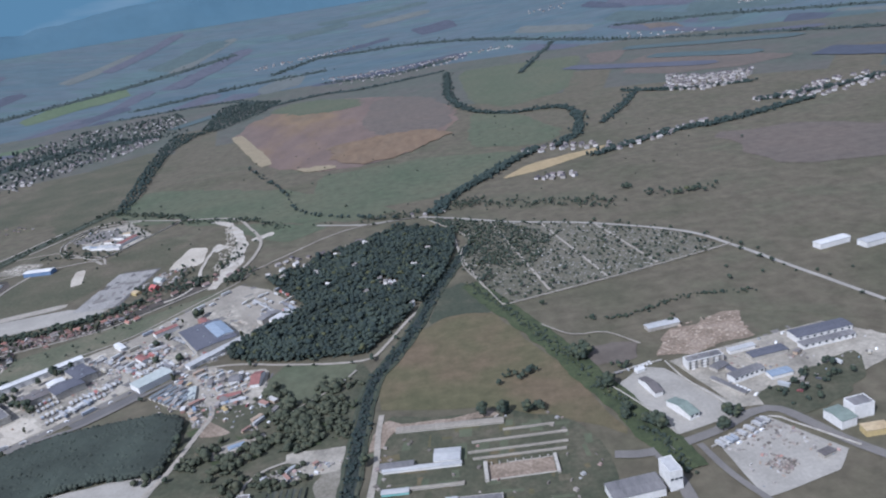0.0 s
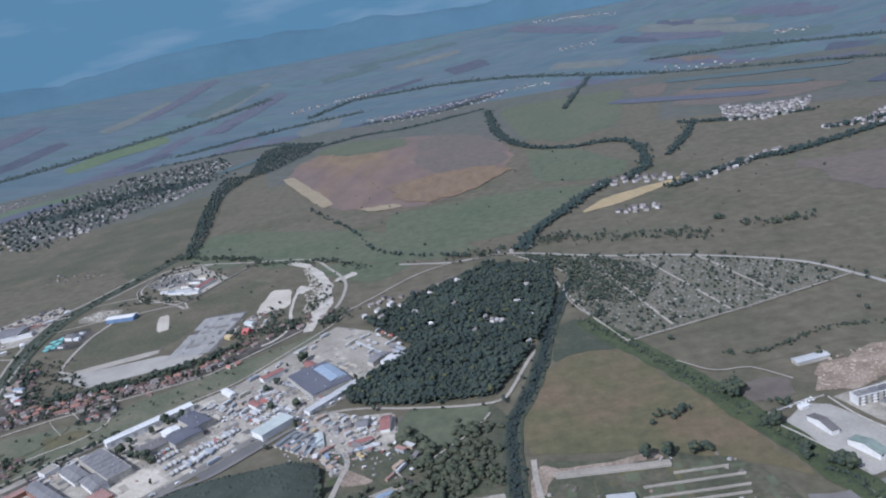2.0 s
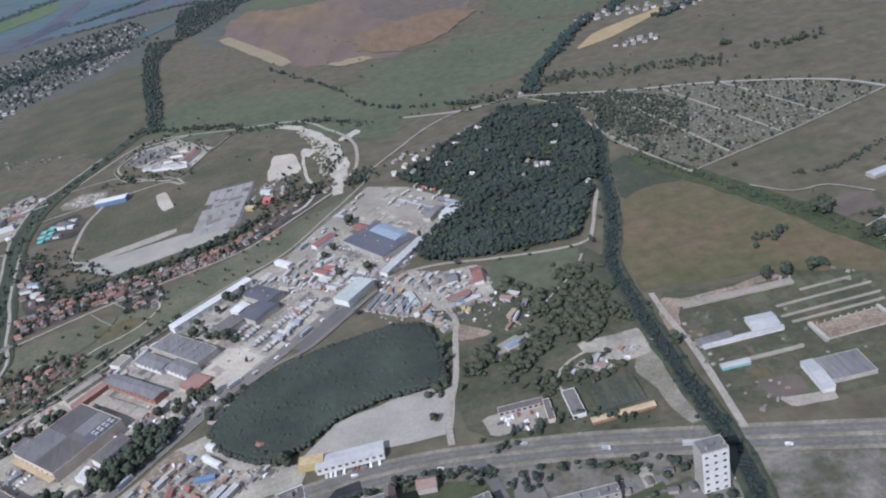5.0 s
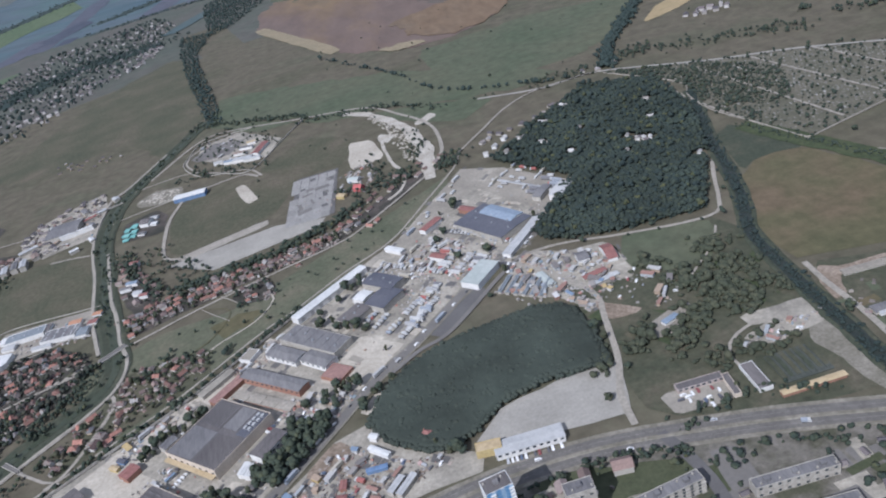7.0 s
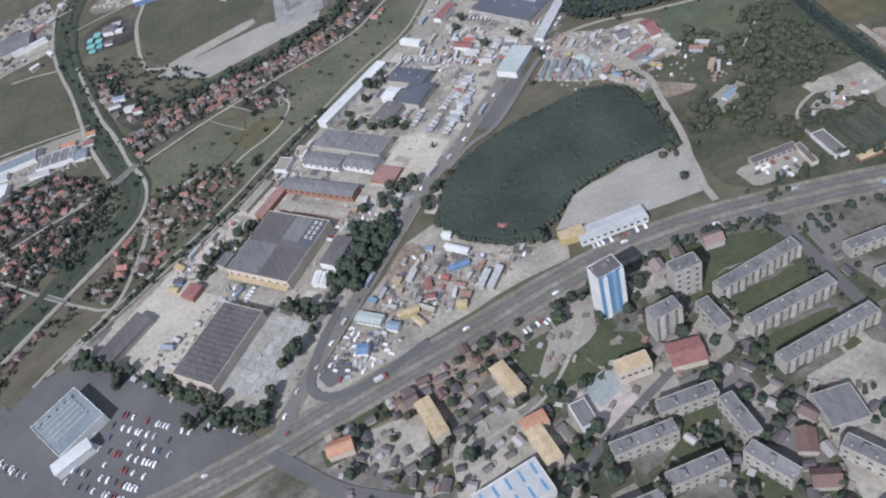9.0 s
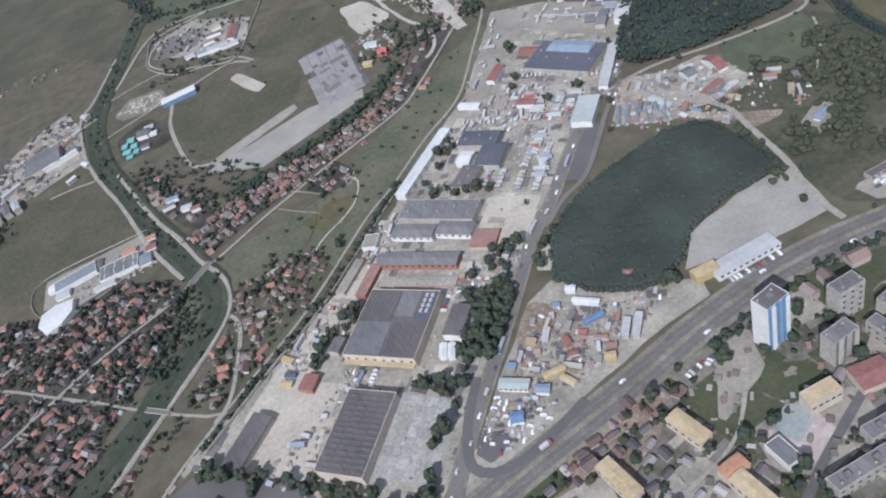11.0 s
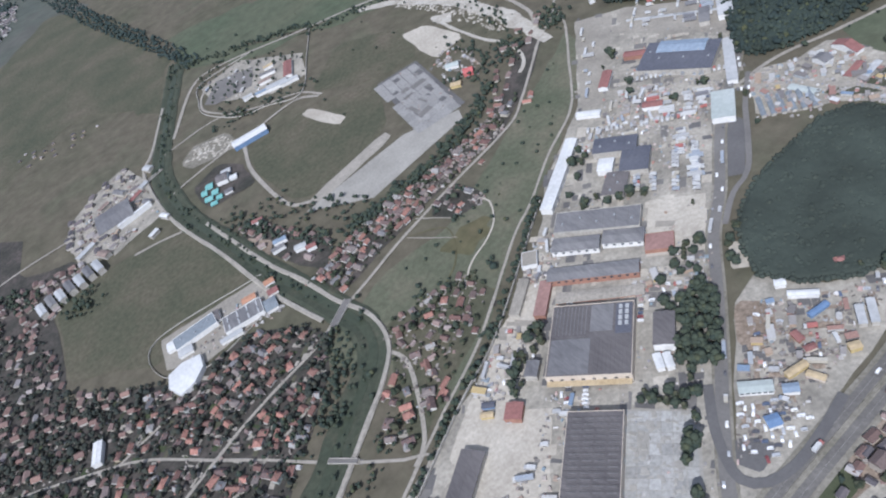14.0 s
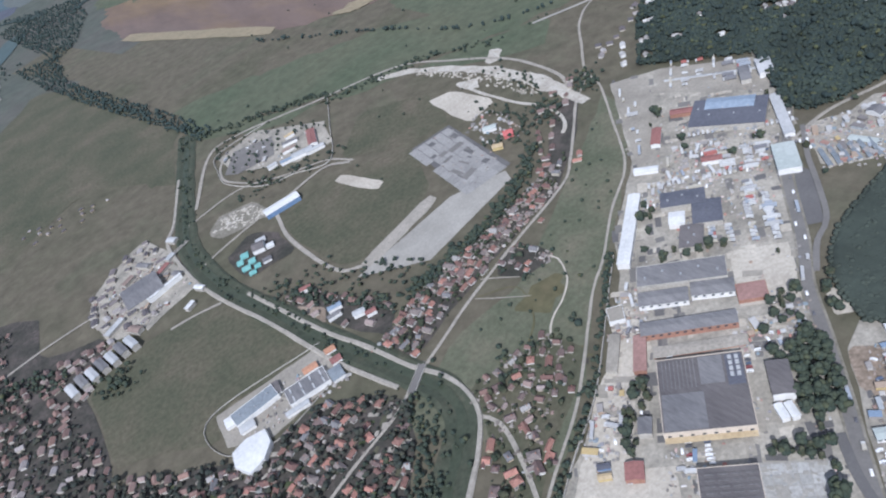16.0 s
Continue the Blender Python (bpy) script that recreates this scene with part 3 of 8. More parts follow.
def crown(rng, r, h, base, clumps, solid=ICO1):
    """Vertices and faces of a crown: uneven clumps of leaves with gaps between, round a middle."""
    vs, fs, at = [], [], 0
    for k in range(clumps):
        a = rng.uniform(0, 2 * math.pi)
        u = rng.uniform(-0.9, 1.0)
        d = math.sqrt(max(0.05, 1 - u * u)) * rng.uniform(0.45, 0.85)
        if k == 0:
            a, u, d = 0, 0.1, 0.0
        size = r * (rng.uniform(0.34, 0.58) if k else 0.66)
        n = solid[0] * (size * np.array([rng.uniform(0.8, 1.2), rng.uniform(0.8, 1.2), rng.uniform(0.65, 0.95)]))
        n = n * (1 + np.array([[rng.uniform(-0.15, 0.15)] for _ in range(len(n))]))
        n = n + np.array([r * 0.75 * d * math.cos(a), r * 0.75 * d * math.sin(a), base + h * 0.5 + h * 0.36 * u])
        vs.append(n)
        fs.append(solid[1] + at)
        at += len(n)
    return np.concatenate(vs), np.concatenate(fs)


def mesh_of(name, v, f, material):
    me = bpy.data.meshes.new(name)
    me.vertices.add(len(v))
    me.vertices.foreach_set("co", np.asarray(v, np.float32).ravel())
    me.loops.add(f.size)
    me.loops.foreach_set("vertex_index", np.asarray(f, np.int32).ravel())
    me.polygons.add(len(f))
    me.polygons.foreach_set("loop_start", np.arange(0, f.size, f.shape[1], dtype=np.int32))
    me.polygons.foreach_set("use_smooth", np.ones(len(f), bool))
    me.update(calc_edges=True)
    me.materials.append(material)
    return me


def grove(name, places, material, label, category, size=(4.0, 1.2), tall=1.5, clumps=5, seed=3, kinds=6, solid=ICO1, base=0.6, uneven=0.2):
    """Many crowns as one: woods, hedges, thickets."""
    rng = random.Random(seed)
    temps = [crown(rng, 1.0, tall, base, clumps, solid) for _ in range(kinds)]
    vs, fs, at = [], [], 0
    for x, y in places:
        v, f = temps[rng.randrange(kinds)]
        s = max(size[0] * 0.35, rng.gauss(*size))
        a = rng.uniform(0, 2 * math.pi)
        c, d = math.cos(a) * s, math.sin(a) * s
        w = np.empty_like(v)
        w[:, 0], w[:, 1] = v[:, 0] * c - v[:, 1] * d + x, v[:, 0] * d + v[:, 1] * c + y
        w[:, 2] = v[:, 2] * s * rng.uniform(1 - uneven, 1 + uneven) + land(x, y) - 0.2 * s
        vs.append(w)
        fs.append(f + at)
        at += len(v)
    if not vs:
        return None
    return tagged(new(name, mesh_of(name, np.concatenate(vs), np.concatenate(fs), material)), label, category, kind="stuff")


def tree_proto(rng, r, h, material):
    """Trunk with limbs and a crown of clumps."""
    bm = cyl(0, 0, 0, h * 0.45, r * 0.09, r * 0.06, 7)
    for k in range(4):
        a = k * 1.6 + rng.uniform(-0.3, 0.3)
        p0, p1 = Vector((0, 0, h * 0.32)), Vector((math.cos(a) * r * 0.5, math.sin(a) * r * 0.5, h * 0.62))
        m = Matrix.Translation(p0) @ (p1 - p0).to_track_quat("Z", "Y").to_matrix().to_4x4()
        limb = cyl(0, 0, 0, (p1 - p0).length, r * 0.045, r * 0.02, 5)
        limb.transform(m)
        tmp = bpy.data.meshes.new("limb")
        limb.to_mesh(tmp)
        limb.free()
        bm.from_mesh(tmp)
        bpy.data.meshes.remove(tmp)
    trunk = bpy.data.meshes.new("trunk")
    bm.to_mesh(trunk)
    bm.free()
    trunk.materials.append(M["bark"])
    v, f = crown(rng, r, h * 0.78, h * 0.22, 11, ICO1)
    return trunk, mesh_of("crown", v, f, material)


# ---- houses and halls ----
def gable_roof(l, w, h, rise, over=0.5, thick=0.25):
    """Pitched roof over a plan l by w with its ridge along x."""
    y, z = w / 2 + over, h
    k = rise / (w / 2)
    pts = [(-y, z - over * k), (0, z + rise), (y, z - over * k), (y, z - over * k + thick), (0, z + rise + thick * 1.3), (-y, z - over * k + thick)]
    bm = bmesh.new()
    a = [bm.verts.new((-l / 2 - over, q[0], q[1])) for q in pts]
    b = [bm.verts.new((l / 2 + over, q[0], q[1])) for q in pts]
    for i in range(6):
        bm.faces.new((a[i], a[(i + 1) % 6], b[(i + 1) % 6], b[i]))
    for r in (a, b):
        bm.faces.new((r[0], r[1], r[4], r[5]))
        bm.faces.new((r[1], r[2], r[3], r[4]))
    bmesh.ops.recalc_face_normals(bm, faces=bm.faces[:])
    return bm


def hip_roof(l, w, h, rise, over=0.5, thick=0.22):
    x, y = l / 2 + over, w / 2 + over
    rx = max(0.15, l / 2 - w / 2)
    bm = bmesh.new()
    lo = [bm.verts.new(c) for c in ((-x, -y, h), (x, -y, h), (x, y, h), (-x, y, h))]
    up = [bm.verts.new(c) for c in ((-x, -y, h + thick), (x, -y, h + thick), (x, y, h + thick), (-x, y, h + thick))]
    r0, r1 = bm.verts.new((-rx, 0, h + thick + rise)), bm.verts.new((rx, 0, h + thick + rise))
    bm.faces.new(lo[::-1])
    for i in range(4):
        bm.faces.new((lo[i], lo[(i + 1) % 4], up[(i + 1) % 4], up[i]))
    bm.faces.new((up[0], up[1], r1, r0))
    bm.faces.new((up[2], up[3], r0, r1))
    bm.faces.new((up[1], up[2], r1))
    bm.faces.new((up[3], up[0], r0))
    return bm


def gable_walls(l, w, h, rise):
    """Walls up to the eaves with the gables."""
    return prism_x([(-w / 2, 0), (w / 2, 0), (w / 2, h), (0, h + rise), (-w / 2, h)], -l / 2, l / 2)


def prism_x(pts, x0, x1):
    bm = bmesh.new()
    a = [bm.verts.new((x0, y, z)) for y, z in pts]
    b = [bm.verts.new((x1, y, z)) for y, z in pts]
    n = len(pts)
    for i in range(n):
        bm.faces.new((a[i], a[(i + 1) % n], b[(i + 1) % n], b[i]))
    bm.faces.new(a[::-1])
    bm.faces.new(b)
    bmesh.ops.recalc_face_normals(bm, faces=bm.faces[:])
    return bm


WINDOW = {}


def window_mesh(w, h, pane="glass"):
    """A pane set in a frame, seen from outside along -y; shared."""
    key = (w, h, pane)
    if key not in WINDOW:
        bm = box(-w / 2, w / 2, -0.05, 0.05, 0, h)
        me = bpy.data.meshes.new("window")
        bm.to_mesh(me)
        bm.free()
        me.materials.append(M[pane])
        WINDOW[key] = me
    return WINDOW[key]


def house(x, y, turn, l, w, h, rise, hip, label, wing=False, group="village houses", roof="roof_red", chimney=True, windows=True):
    ob = thing("house", x, y, turn, label, "house", group)
    if hip:
        part("wall", box(-l / 2, l / 2, -w / 2, w / 2, 0, h), M["wall_house"], ob)
        roof_ob = part("roof", hip_roof(l, w, h, rise), M[roof], ob)
    else:
        part("wall", gable_walls(l, w, h, rise), M["wall_house"], ob)
        roof_ob = part("roof", gable_roof(l, w, h, rise), M[roof], ob)
    if wing:
        wl, ww = w * 0.8, w * 0.62
        b = gable_walls(wl, ww, h * 0.92, rise * 0.6)
        b.transform(pose(-l / 2 + ww / 2, -w / 2 - wl / 2 + 0.8, 0, 0, 0, 90))
        part("wing_wall", b, M["wall_house"], ob)
        b = gable_roof(wl, ww, h * 0.92, rise * 0.6)
        b.transform(pose(-l / 2 + ww / 2, -w / 2 - wl / 2 + 0.8, 0, 0, 0, 90))
        part("wing_roof", b, M[roof], ob)
    if chimney:
        part("chimney", box(l * 0.2, l * 0.2 + 0.7, -0.9, -0.2, h + rise * 0.4, h + rise + 1.0), M["brick"], roof_ob)
    if windows:
        me = window_mesh(1.3, 1.4)
        for k in (-0.28,):
            again("window", me, ob, pose(l * k, -w / 2 - 0.02, h * 0.35))
    return ob


def hall(name, x, y, l, w, turn, h, roof, wall, label, pitch=0.06, category="industrial hall", strips=0, strip_mat="roof_pale", bays=0, parapet=0.0,
         group="", doors=0, over=0.4, vents=0, windows=0):
    """A long low building: walls, a shallow roof, and what shows on it."""
    ob = thing(name, x, y, turn, label, category, group)
    rise = max(0.25, pitch * w / 2)
    if parapet:
        part("wall", box(-l / 2, l / 2, -w / 2, w / 2, 0, h), M[wall], ob)
        part("roof", box(-l / 2 + 0.4, l / 2 - 0.4, -w / 2 + 0.4, w / 2 - 0.4, h, h + 0.15), M[roof], ob)
        bm = bmesh.new()
        for x0, x1, y0, y1 in ((-l / 2, l / 2, -w / 2, -w / 2 + 0.4), (-l / 2, l / 2, w / 2 - 0.4, w / 2),
                               (-l / 2, -l / 2 + 0.4, -w / 2 + 0.4, w / 2 - 0.4), (l / 2 - 0.4, l / 2, -w / 2 + 0.4, w / 2 - 0.4)):
            box(x0, x1, y0, y1, h, h + parapet, bm)
        part("parapet", bm, M[wall], ob)
        zr = lambda v: h + 0.15
    else:
        part("wall", gable_walls(l, w, h, rise), M[wall], ob)
        roof_ob = part("roof", gable_roof(l, w, h, rise, over, 0.3), M[roof], ob)
        part("ridge_cap", box(-l / 2 - over, l / 2 + over, -0.5, 0.5, h + rise + 0.3, h + rise + 0.5), M[roof], roof_ob)
        zr = lambda v: h + rise * (1 - abs(v) / (w / 2)) + 0.3
    if strips:
        bm = box(-0.7, 0.7, -w * 0.17, w * 0.17, 0.0, 0.18)
        me = bpy.data.meshes.new("skylight")
        bm.to_mesh(me)
        bm.free()
        me.materials.append(M[strip_mat])
        tilt = math.degrees(math.atan2(zr(0) - zr(w / 2), w / 2)) if not parapet else 0
        for i in range(strips):
            u = -l / 2 + (i + 0.5) * l / strips
            again("skylight", me, ob, pose(u, -w / 4, zr(w / 4), tilt, 0, 0))
            again("skylight", me, ob, pose(u, w / 4, zr(w / 4), -tilt, 0, 0))
    if bays:
        bm = box(-0.2, 0.2, -w / 2, w / 2, 0.0, 0.35)
        me = bpy.data.meshes.new("roof_rib")
        bm.to_mesh(me)
        bm.free()
        me.materials.append(M[roof])
        for i in range(1, bays):
            u = -l / 2 + i * l / bays
            again("roof_rib", me, ob, pose(u, 0, zr(0) - 0.05))
    if vents:
        bm = box(-0.9, 0.9, -0.9, 0.9, 0, 1.1, None, 0.2)
        me = bpy.data.meshes.new("roof_vent")
        bm.to_mesh(me)
        bm.free()
        me.materials.append(M["metal"])
        for i in range(vents):
            u = -l / 2 + (i + 0.5) * l / vents
            again("roof_vent", me, ob, pose(u, w * 0.12 * (-1) ** i, zr(w * 0.12) - 0.05))
    if doors:
        bm = box(-2.0, 2.0, -0.08, 0.08, 0, min(4.5, h * 0.7))
        me = bpy.data.meshes.new("door")
        bm.to_mesh(me)
        bm.free()
        me.materials.append(M["metal"])
        for i in range(doors):
            u = -l / 2 + (i + 0.5) * l / doors
            again("door", me, ob, pose(u, -w / 2 - 0.05, 0))
            again("door", me, ob, pose(u, w / 2 + 0.05, 0))
    if windows:
        me = window_mesh(2.4, 1.6)
        for i in range(windows):
            u = -l / 2 + (i + 0.5) * l / windows
            for s in (-1, 1):
                again("window", me, ob, pose(u, s * (w / 2 + 0.02), h * 0.55))
    TAKEN.append((x, y, max(l, w) * 0.5))
    return ob


def block(x, y, l, w, turn, floors, wall, label, roof="roof_grey", gable_wall="white_wall", group="apartment blocks", name="apartment_block", pane="glass"):
    """A flat-roofed block of flats with rows of windows, balconies and a stair head on the roof."""
    h = floors * 2.6
    ob = thing(name, x, y, turn, label, "apartment block", group)
    part("wall", box(-l / 2, l / 2, -w / 2, w / 2, 0, h), M[wall], ob)
    for s in (-1, 1):
        part("gable_wall", box(s * l / 2 - 0.12, s * l / 2 + 0.12, -w / 2 - 0.1, w / 2 + 0.1, 0, h + 0.6), M[gable_wall], ob)
    part("roof", box(-l / 2 + 0.3, l / 2 - 0.3, -w / 2 + 0.3, w / 2 - 0.3, h, h + 0.2), M[roof], ob)
    for y0, y1 in ((-w / 2, -w / 2 + 0.3), (w / 2 - 0.3, w / 2)):
        part("parapet", box(-l / 2 + 0.12, l / 2 - 0.12, y0, y1, h, h + 0.7), M[gable_wall], ob)
    n = max(2, round(l / 5.5))
    me = window_mesh(1.9, 1.5) if pane == "glass" else window_mesh(3.2, 2.3, pane)
    bal = bpy.data.meshes.new("balcony")
    bm = box(-1.5, 1.5, -0.55, 0.55, 0, 1.0)
    bm.to_mesh(bal)
    bm.free()
    bal.materials.append(M[gable_wall])
    for i in range(n):
        u = -l / 2 + (i + 0.5) * l / n
        for k in range(floors):
            again("window", me, ob, pose(u - 0.9, -w / 2 - 0.02, k * 2.6 + 1.0))
            if i % 2 == 0:
                again("balcony", bal, ob, pose(u + 1.4, -w / 2 - 0.5, k * 2.6 + 0.2))
            if k % 2 == 0:
                again("window", me, ob, pose(u, w / 2 + 0.02, k * 2.6 + 1.0))
    vent = bpy.data.meshes.new("roof_vent")
    bm = box(-0.5, 0.5, -0.5, 0.5, 0, 1.3)
    bm.to_mesh(vent)
    bm.free()
    vent.materials.append(M["panel_wall"])
    for i in range(0, n, 2):
        again("roof_vent", vent, ob, pose(-l / 2 + (i + 0.25) * l / n, w * 0.22 * (-1) ** i, h + 0.2))
    for i in range(max(1, n // 3)):
        u = -l / 2 + (i + 0.5) * l / max(1, n // 3)
        part("stair_head", box(u - 1.6, u + 1.6, -1.5, 1.5, h + 0.2, h + 2.2), M["roof_grey"], ob)
    TAKEN.append((x, y, max(l, w) * 0.5))
    return ob


def slabs(corners, nu, nv, z, name="slab", label="grey concrete slab lot", gap=0.25, skip=0.0, seed=1, material="slab_tone"):
    """A paved lot of large cast slabs with open joints; the corners go round it."""
    r = random.Random(seed)
    e = tagged(new("paved_lot"), label, "paved lot", kind="structure")
    a, b, c, d = [Vector(q) for q in corners]
    lu, lv = ((b - a).length + (c - d).length) / 2 / nu, ((d - a).length + (c - b).length) / 2 / nv
    bm = box(-lu / 2 + gap, lu / 2 - gap, -lv / 2 + gap, lv / 2 - gap, 0, 0.14)
    me = bpy.data.meshes.new(name)
    bm.to_mesh(me)
    bm.free()
    me.materials.append(M[material])
    turn = math.degrees(math.atan2((b - a).y, (b - a).x))
    for i in range(nu):
        for j in range(nv):
            if r.random() < skip:
                continue
            u, v = (i + 0.5) / nu, (j + 0.5) / nv
            p = a.lerp(b, u).lerp(d.lerp(c, u), v)
            again(name, me, e, pose(p.x, p.y, z + r.uniform(0, 0.05), 0, 0, turn))
    return e


def patches(poly, count, mats, turn, seed, size=(3, 12), z=0.34):
    """Mended and worn rectangles of paving lying over a yard, one sheet to a material."""
    r = random.Random(seed)
    for k, mname in enumerate(mats):
        bm = bmesh.new()
        for x, y in scatter(poly, 2.0, count, r, clear=False, keep=False):
            l, w = r.uniform(*size), r.uniform(size[0] * 0.5, size[1] * 0.5)
            a = radians(turn + r.choice((0, 90)) + r.gauss(0, 4))
            c, s = math.cos(a), math.sin(a)
            h = z + k * 0.012 + r.uniform(0, 0.01)
            bm.faces.new([bm.verts.new((x + u * l * c - v * w * s + r.gauss(0, 0.3), y + u * l * s + v * w * c + r.gauss(0, 0.3), h)) for u, v in ((-0.5, -0.5), (0.5, -0.5), (0.5, 0.5), (-0.5, 0.5))])
        tagged(obj("paving_patch", bm, M[mname]), "worn and mended patches of yard paving", "paving", kind="structure")

# ---- the land ----


def ground_sheet():
    """The plain, as one sheet out to the foot of the hills."""
    bm = bmesh.new()
    n, rings = 120, [0, 150, 300, 500, 750, 1000, 1300, 1700, 2100, 2500, 2900, 3260]
    mid = bm.verts.new((CENTRE.x, CENTRE.y, 0))
    last = None
    for r in rings[1:]:
        row = []
        for i in range(n):
            a = 2 * math.pi * i / n
            x, y = CENTRE.x + r * math.cos(a), CENTRE.y + r * math.sin(a)
            row.append(bm.verts.new((x, y, land(x, y))))
        for i in range(n):
            if last is None:
                bm.faces.new((mid, row[i], row[(i + 1) % n]))
            else:
                bm.faces.new((last[i], row[i], row[(i + 1) % n], last[(i + 1) % n]))
        last = row
    # outer rings take the meadow colour with haze mixed in
    for f in bm.faces:
        c = f.calc_center_median()
        f.material_index = 1 if math.hypot(c.x - CENTRE.x, c.y - CENTRE.y) + 260 * noise.noise((c.x * 0.004, c.y * 0.004, 2.2)) > 2250 else 0
    ob = obj("ground", bm, M["meadow"])
    ob.data.materials.append(M["hazed_meadow"])
    return tagged(ob, "dry olive meadow plain with worn brown patches", "ground", kind="structure")


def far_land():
    """The distance: a plain with haze in its colour, raised to meet the mountains in view."""
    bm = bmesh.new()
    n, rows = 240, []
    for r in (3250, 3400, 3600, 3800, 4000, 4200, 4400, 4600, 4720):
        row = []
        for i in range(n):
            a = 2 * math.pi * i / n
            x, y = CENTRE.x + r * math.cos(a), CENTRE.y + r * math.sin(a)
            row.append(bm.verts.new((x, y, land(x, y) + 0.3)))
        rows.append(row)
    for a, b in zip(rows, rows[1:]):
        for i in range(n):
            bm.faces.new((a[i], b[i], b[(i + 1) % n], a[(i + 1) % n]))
    tagged(obj("backdrop", bm, M["hazed_plain"], smooth=True), "far plain with painted glowing haze and faint strips of fields", "backdrop", kind="structure")
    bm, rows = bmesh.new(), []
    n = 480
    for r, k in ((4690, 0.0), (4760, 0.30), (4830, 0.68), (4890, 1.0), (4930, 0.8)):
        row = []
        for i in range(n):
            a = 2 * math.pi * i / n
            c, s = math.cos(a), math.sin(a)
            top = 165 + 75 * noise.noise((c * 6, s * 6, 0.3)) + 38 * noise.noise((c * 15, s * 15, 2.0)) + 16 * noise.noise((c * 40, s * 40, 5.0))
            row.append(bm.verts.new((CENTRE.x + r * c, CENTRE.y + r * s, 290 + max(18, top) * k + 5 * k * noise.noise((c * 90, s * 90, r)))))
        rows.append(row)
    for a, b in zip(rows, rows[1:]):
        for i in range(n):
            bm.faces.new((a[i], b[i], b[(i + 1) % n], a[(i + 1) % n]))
    tagged(obj("mountain_backdrop", bm, M["mountain"], smooth=True), "long mountain ridge on the horizon with painted glowing blue haze", "backdrop", kind="structure")


ground_sheet()
far_land()

FOREST_A = [(-235, 955), (-168, 1020), (-60, 1105), (20, 1050), (14, 960), (-4, 880), (-36, 800), (-70, 738), (-92, 696), (-177, 707), (-238, 732), (-247, 755), (-218, 790), (-172, 847)]
FOREST_B = [(-442, 556), (-430, 582), (-415, 600), (-399, 612), (-366, 625), (-322, 631), (-285, 634), (-256, 619), (-251, 575), (-256, 535), (-309, 537), (-342, 530), (-362, 512), (-386, 503), (-404, 508), (-429, 530)]
VILLAGE = [(-925, 922), (-833, 848), (-800, 838), (-760, 845), (-712, 808), (-700, 780), (-720, 735), (-760, 690), (-810, 640), (-870, 560), (-1000, 600), (-1080, 760), (-1060, 900)]
CEMETERY = [(-22, 1140), (98, 1052), (202, 990), (297, 905), (326, 832), (200, 795), (58, 765), (20, 887), (35, 1005)]

# fields
sheet("field", [(-548, 2237), (-353, 1702), (-239, 1597), (-142, 1582), (-20, 1665), (86, 1937), (90, 2228), (-78, 2603), (-282, 2765), (-476, 2700), (-553, 2483)], M["ploughed"], 0.4, "reddish brown ploughed field", 18, 9, 2)
sheet("field", [(-530, 2700), (-500, 2800), (-420, 2850), (-330, 2800), (-200, 2690), (-190, 2503), (-285, 2460), (-419, 2520)], M["green_field"], 0.7, "green upper end of a ploughed field", 18, 16, 2)
sheet("field", [(-130, 2640), (20, 2480), (80, 2250), (80, 1987), (5, 1780), (-95, 1830), (-182, 2169)], M["mauve_field"], 0.65, "mauve bare part of a ploughed field", 18, 16, 2)
sheet("field", [(657, 2512), (834, 2684), (990, 2370), (1073, 2158), (894, 2103), (729, 2180)], M["mauve_field"], 0.6, "wide mauve bare field behind a housing estate", 30, 10, 1)
sheet("field", [(942, 3472), (1121, 3353), (1123, 3188), (941, 3329)], M["mauve_field"], 1.4, "far reddish field", 40, 8, 1, far=True)
sheet("field", [(-698, 3412), (-578, 3608), (-495, 3545), (-497, 3396), (-644, 3281)], M["hazed_straw"], 1.6, "far yellowish field with haze in its colour", 40, 8, 1, far=True)
sheet("field", [(-568, 2254), (-529, 2265), (-356, 1763), (-386, 1742)], M["straw_strip"], 0.8, "pale straw-coloured strip beside the ploughed field", 40, 3)
sheet("field", [(117, 1299), (179, 1380), (346, 1434), (317, 1403), (196, 1322)], M["stubble"], 0.4, "yellow stubble field", 30, 3)
sheet("field", [(158, 2965), (332, 3180), (558, 3100), (620, 2900), (407, 2160), (229, 2028), (140, 2230)], M["green_field"], 0.4, "green meadow enclosed by a river bend", 50, 6, 2)
sheet("field", [(608, 2310), (714, 2495), (1036, 2430), (897, 2106), (711, 2160)], M["mauve_field"], 0.4, "mauve brown bare field", 50, 6)
sheet("field", [(650, 2950), (790, 2900), (669, 2600), (588, 2640)], M["mauve_field"], 0.5, "small reddish bare field", 50, 4)
sheet("field", [(512, 1381), (673, 1386), (800, 1261), (680, 1073), (544, 1120)], M["mauve_field"], 0.4, "worn reddish patch of pasture", 40, 16, 2)
sheet("field", [(-1620, 2480), (-1590, 2922), (-1433, 3134), (-1340, 2900), (-1400, 2520), (-1500, 2400)], M["bright_crop"], 0.5, "bright green crop field", 60, 6)
sheet("field", [(-1695, 3325), (-1614, 3499), (-1352, 3702), (-1290, 3600), (-1321, 3560), (-1502, 3394), (-1618, 3250)], M["bright_crop"], 1.6, "light green strip of crop", 50, 6, far=True)
sheet("field", [(-480, 1600), (-250, 1450), (-60, 1200), (-150, 1180), (-420, 1330), (-600, 1500)], M["green_field"], 0.3, "green pasture", 30, 10, 2)
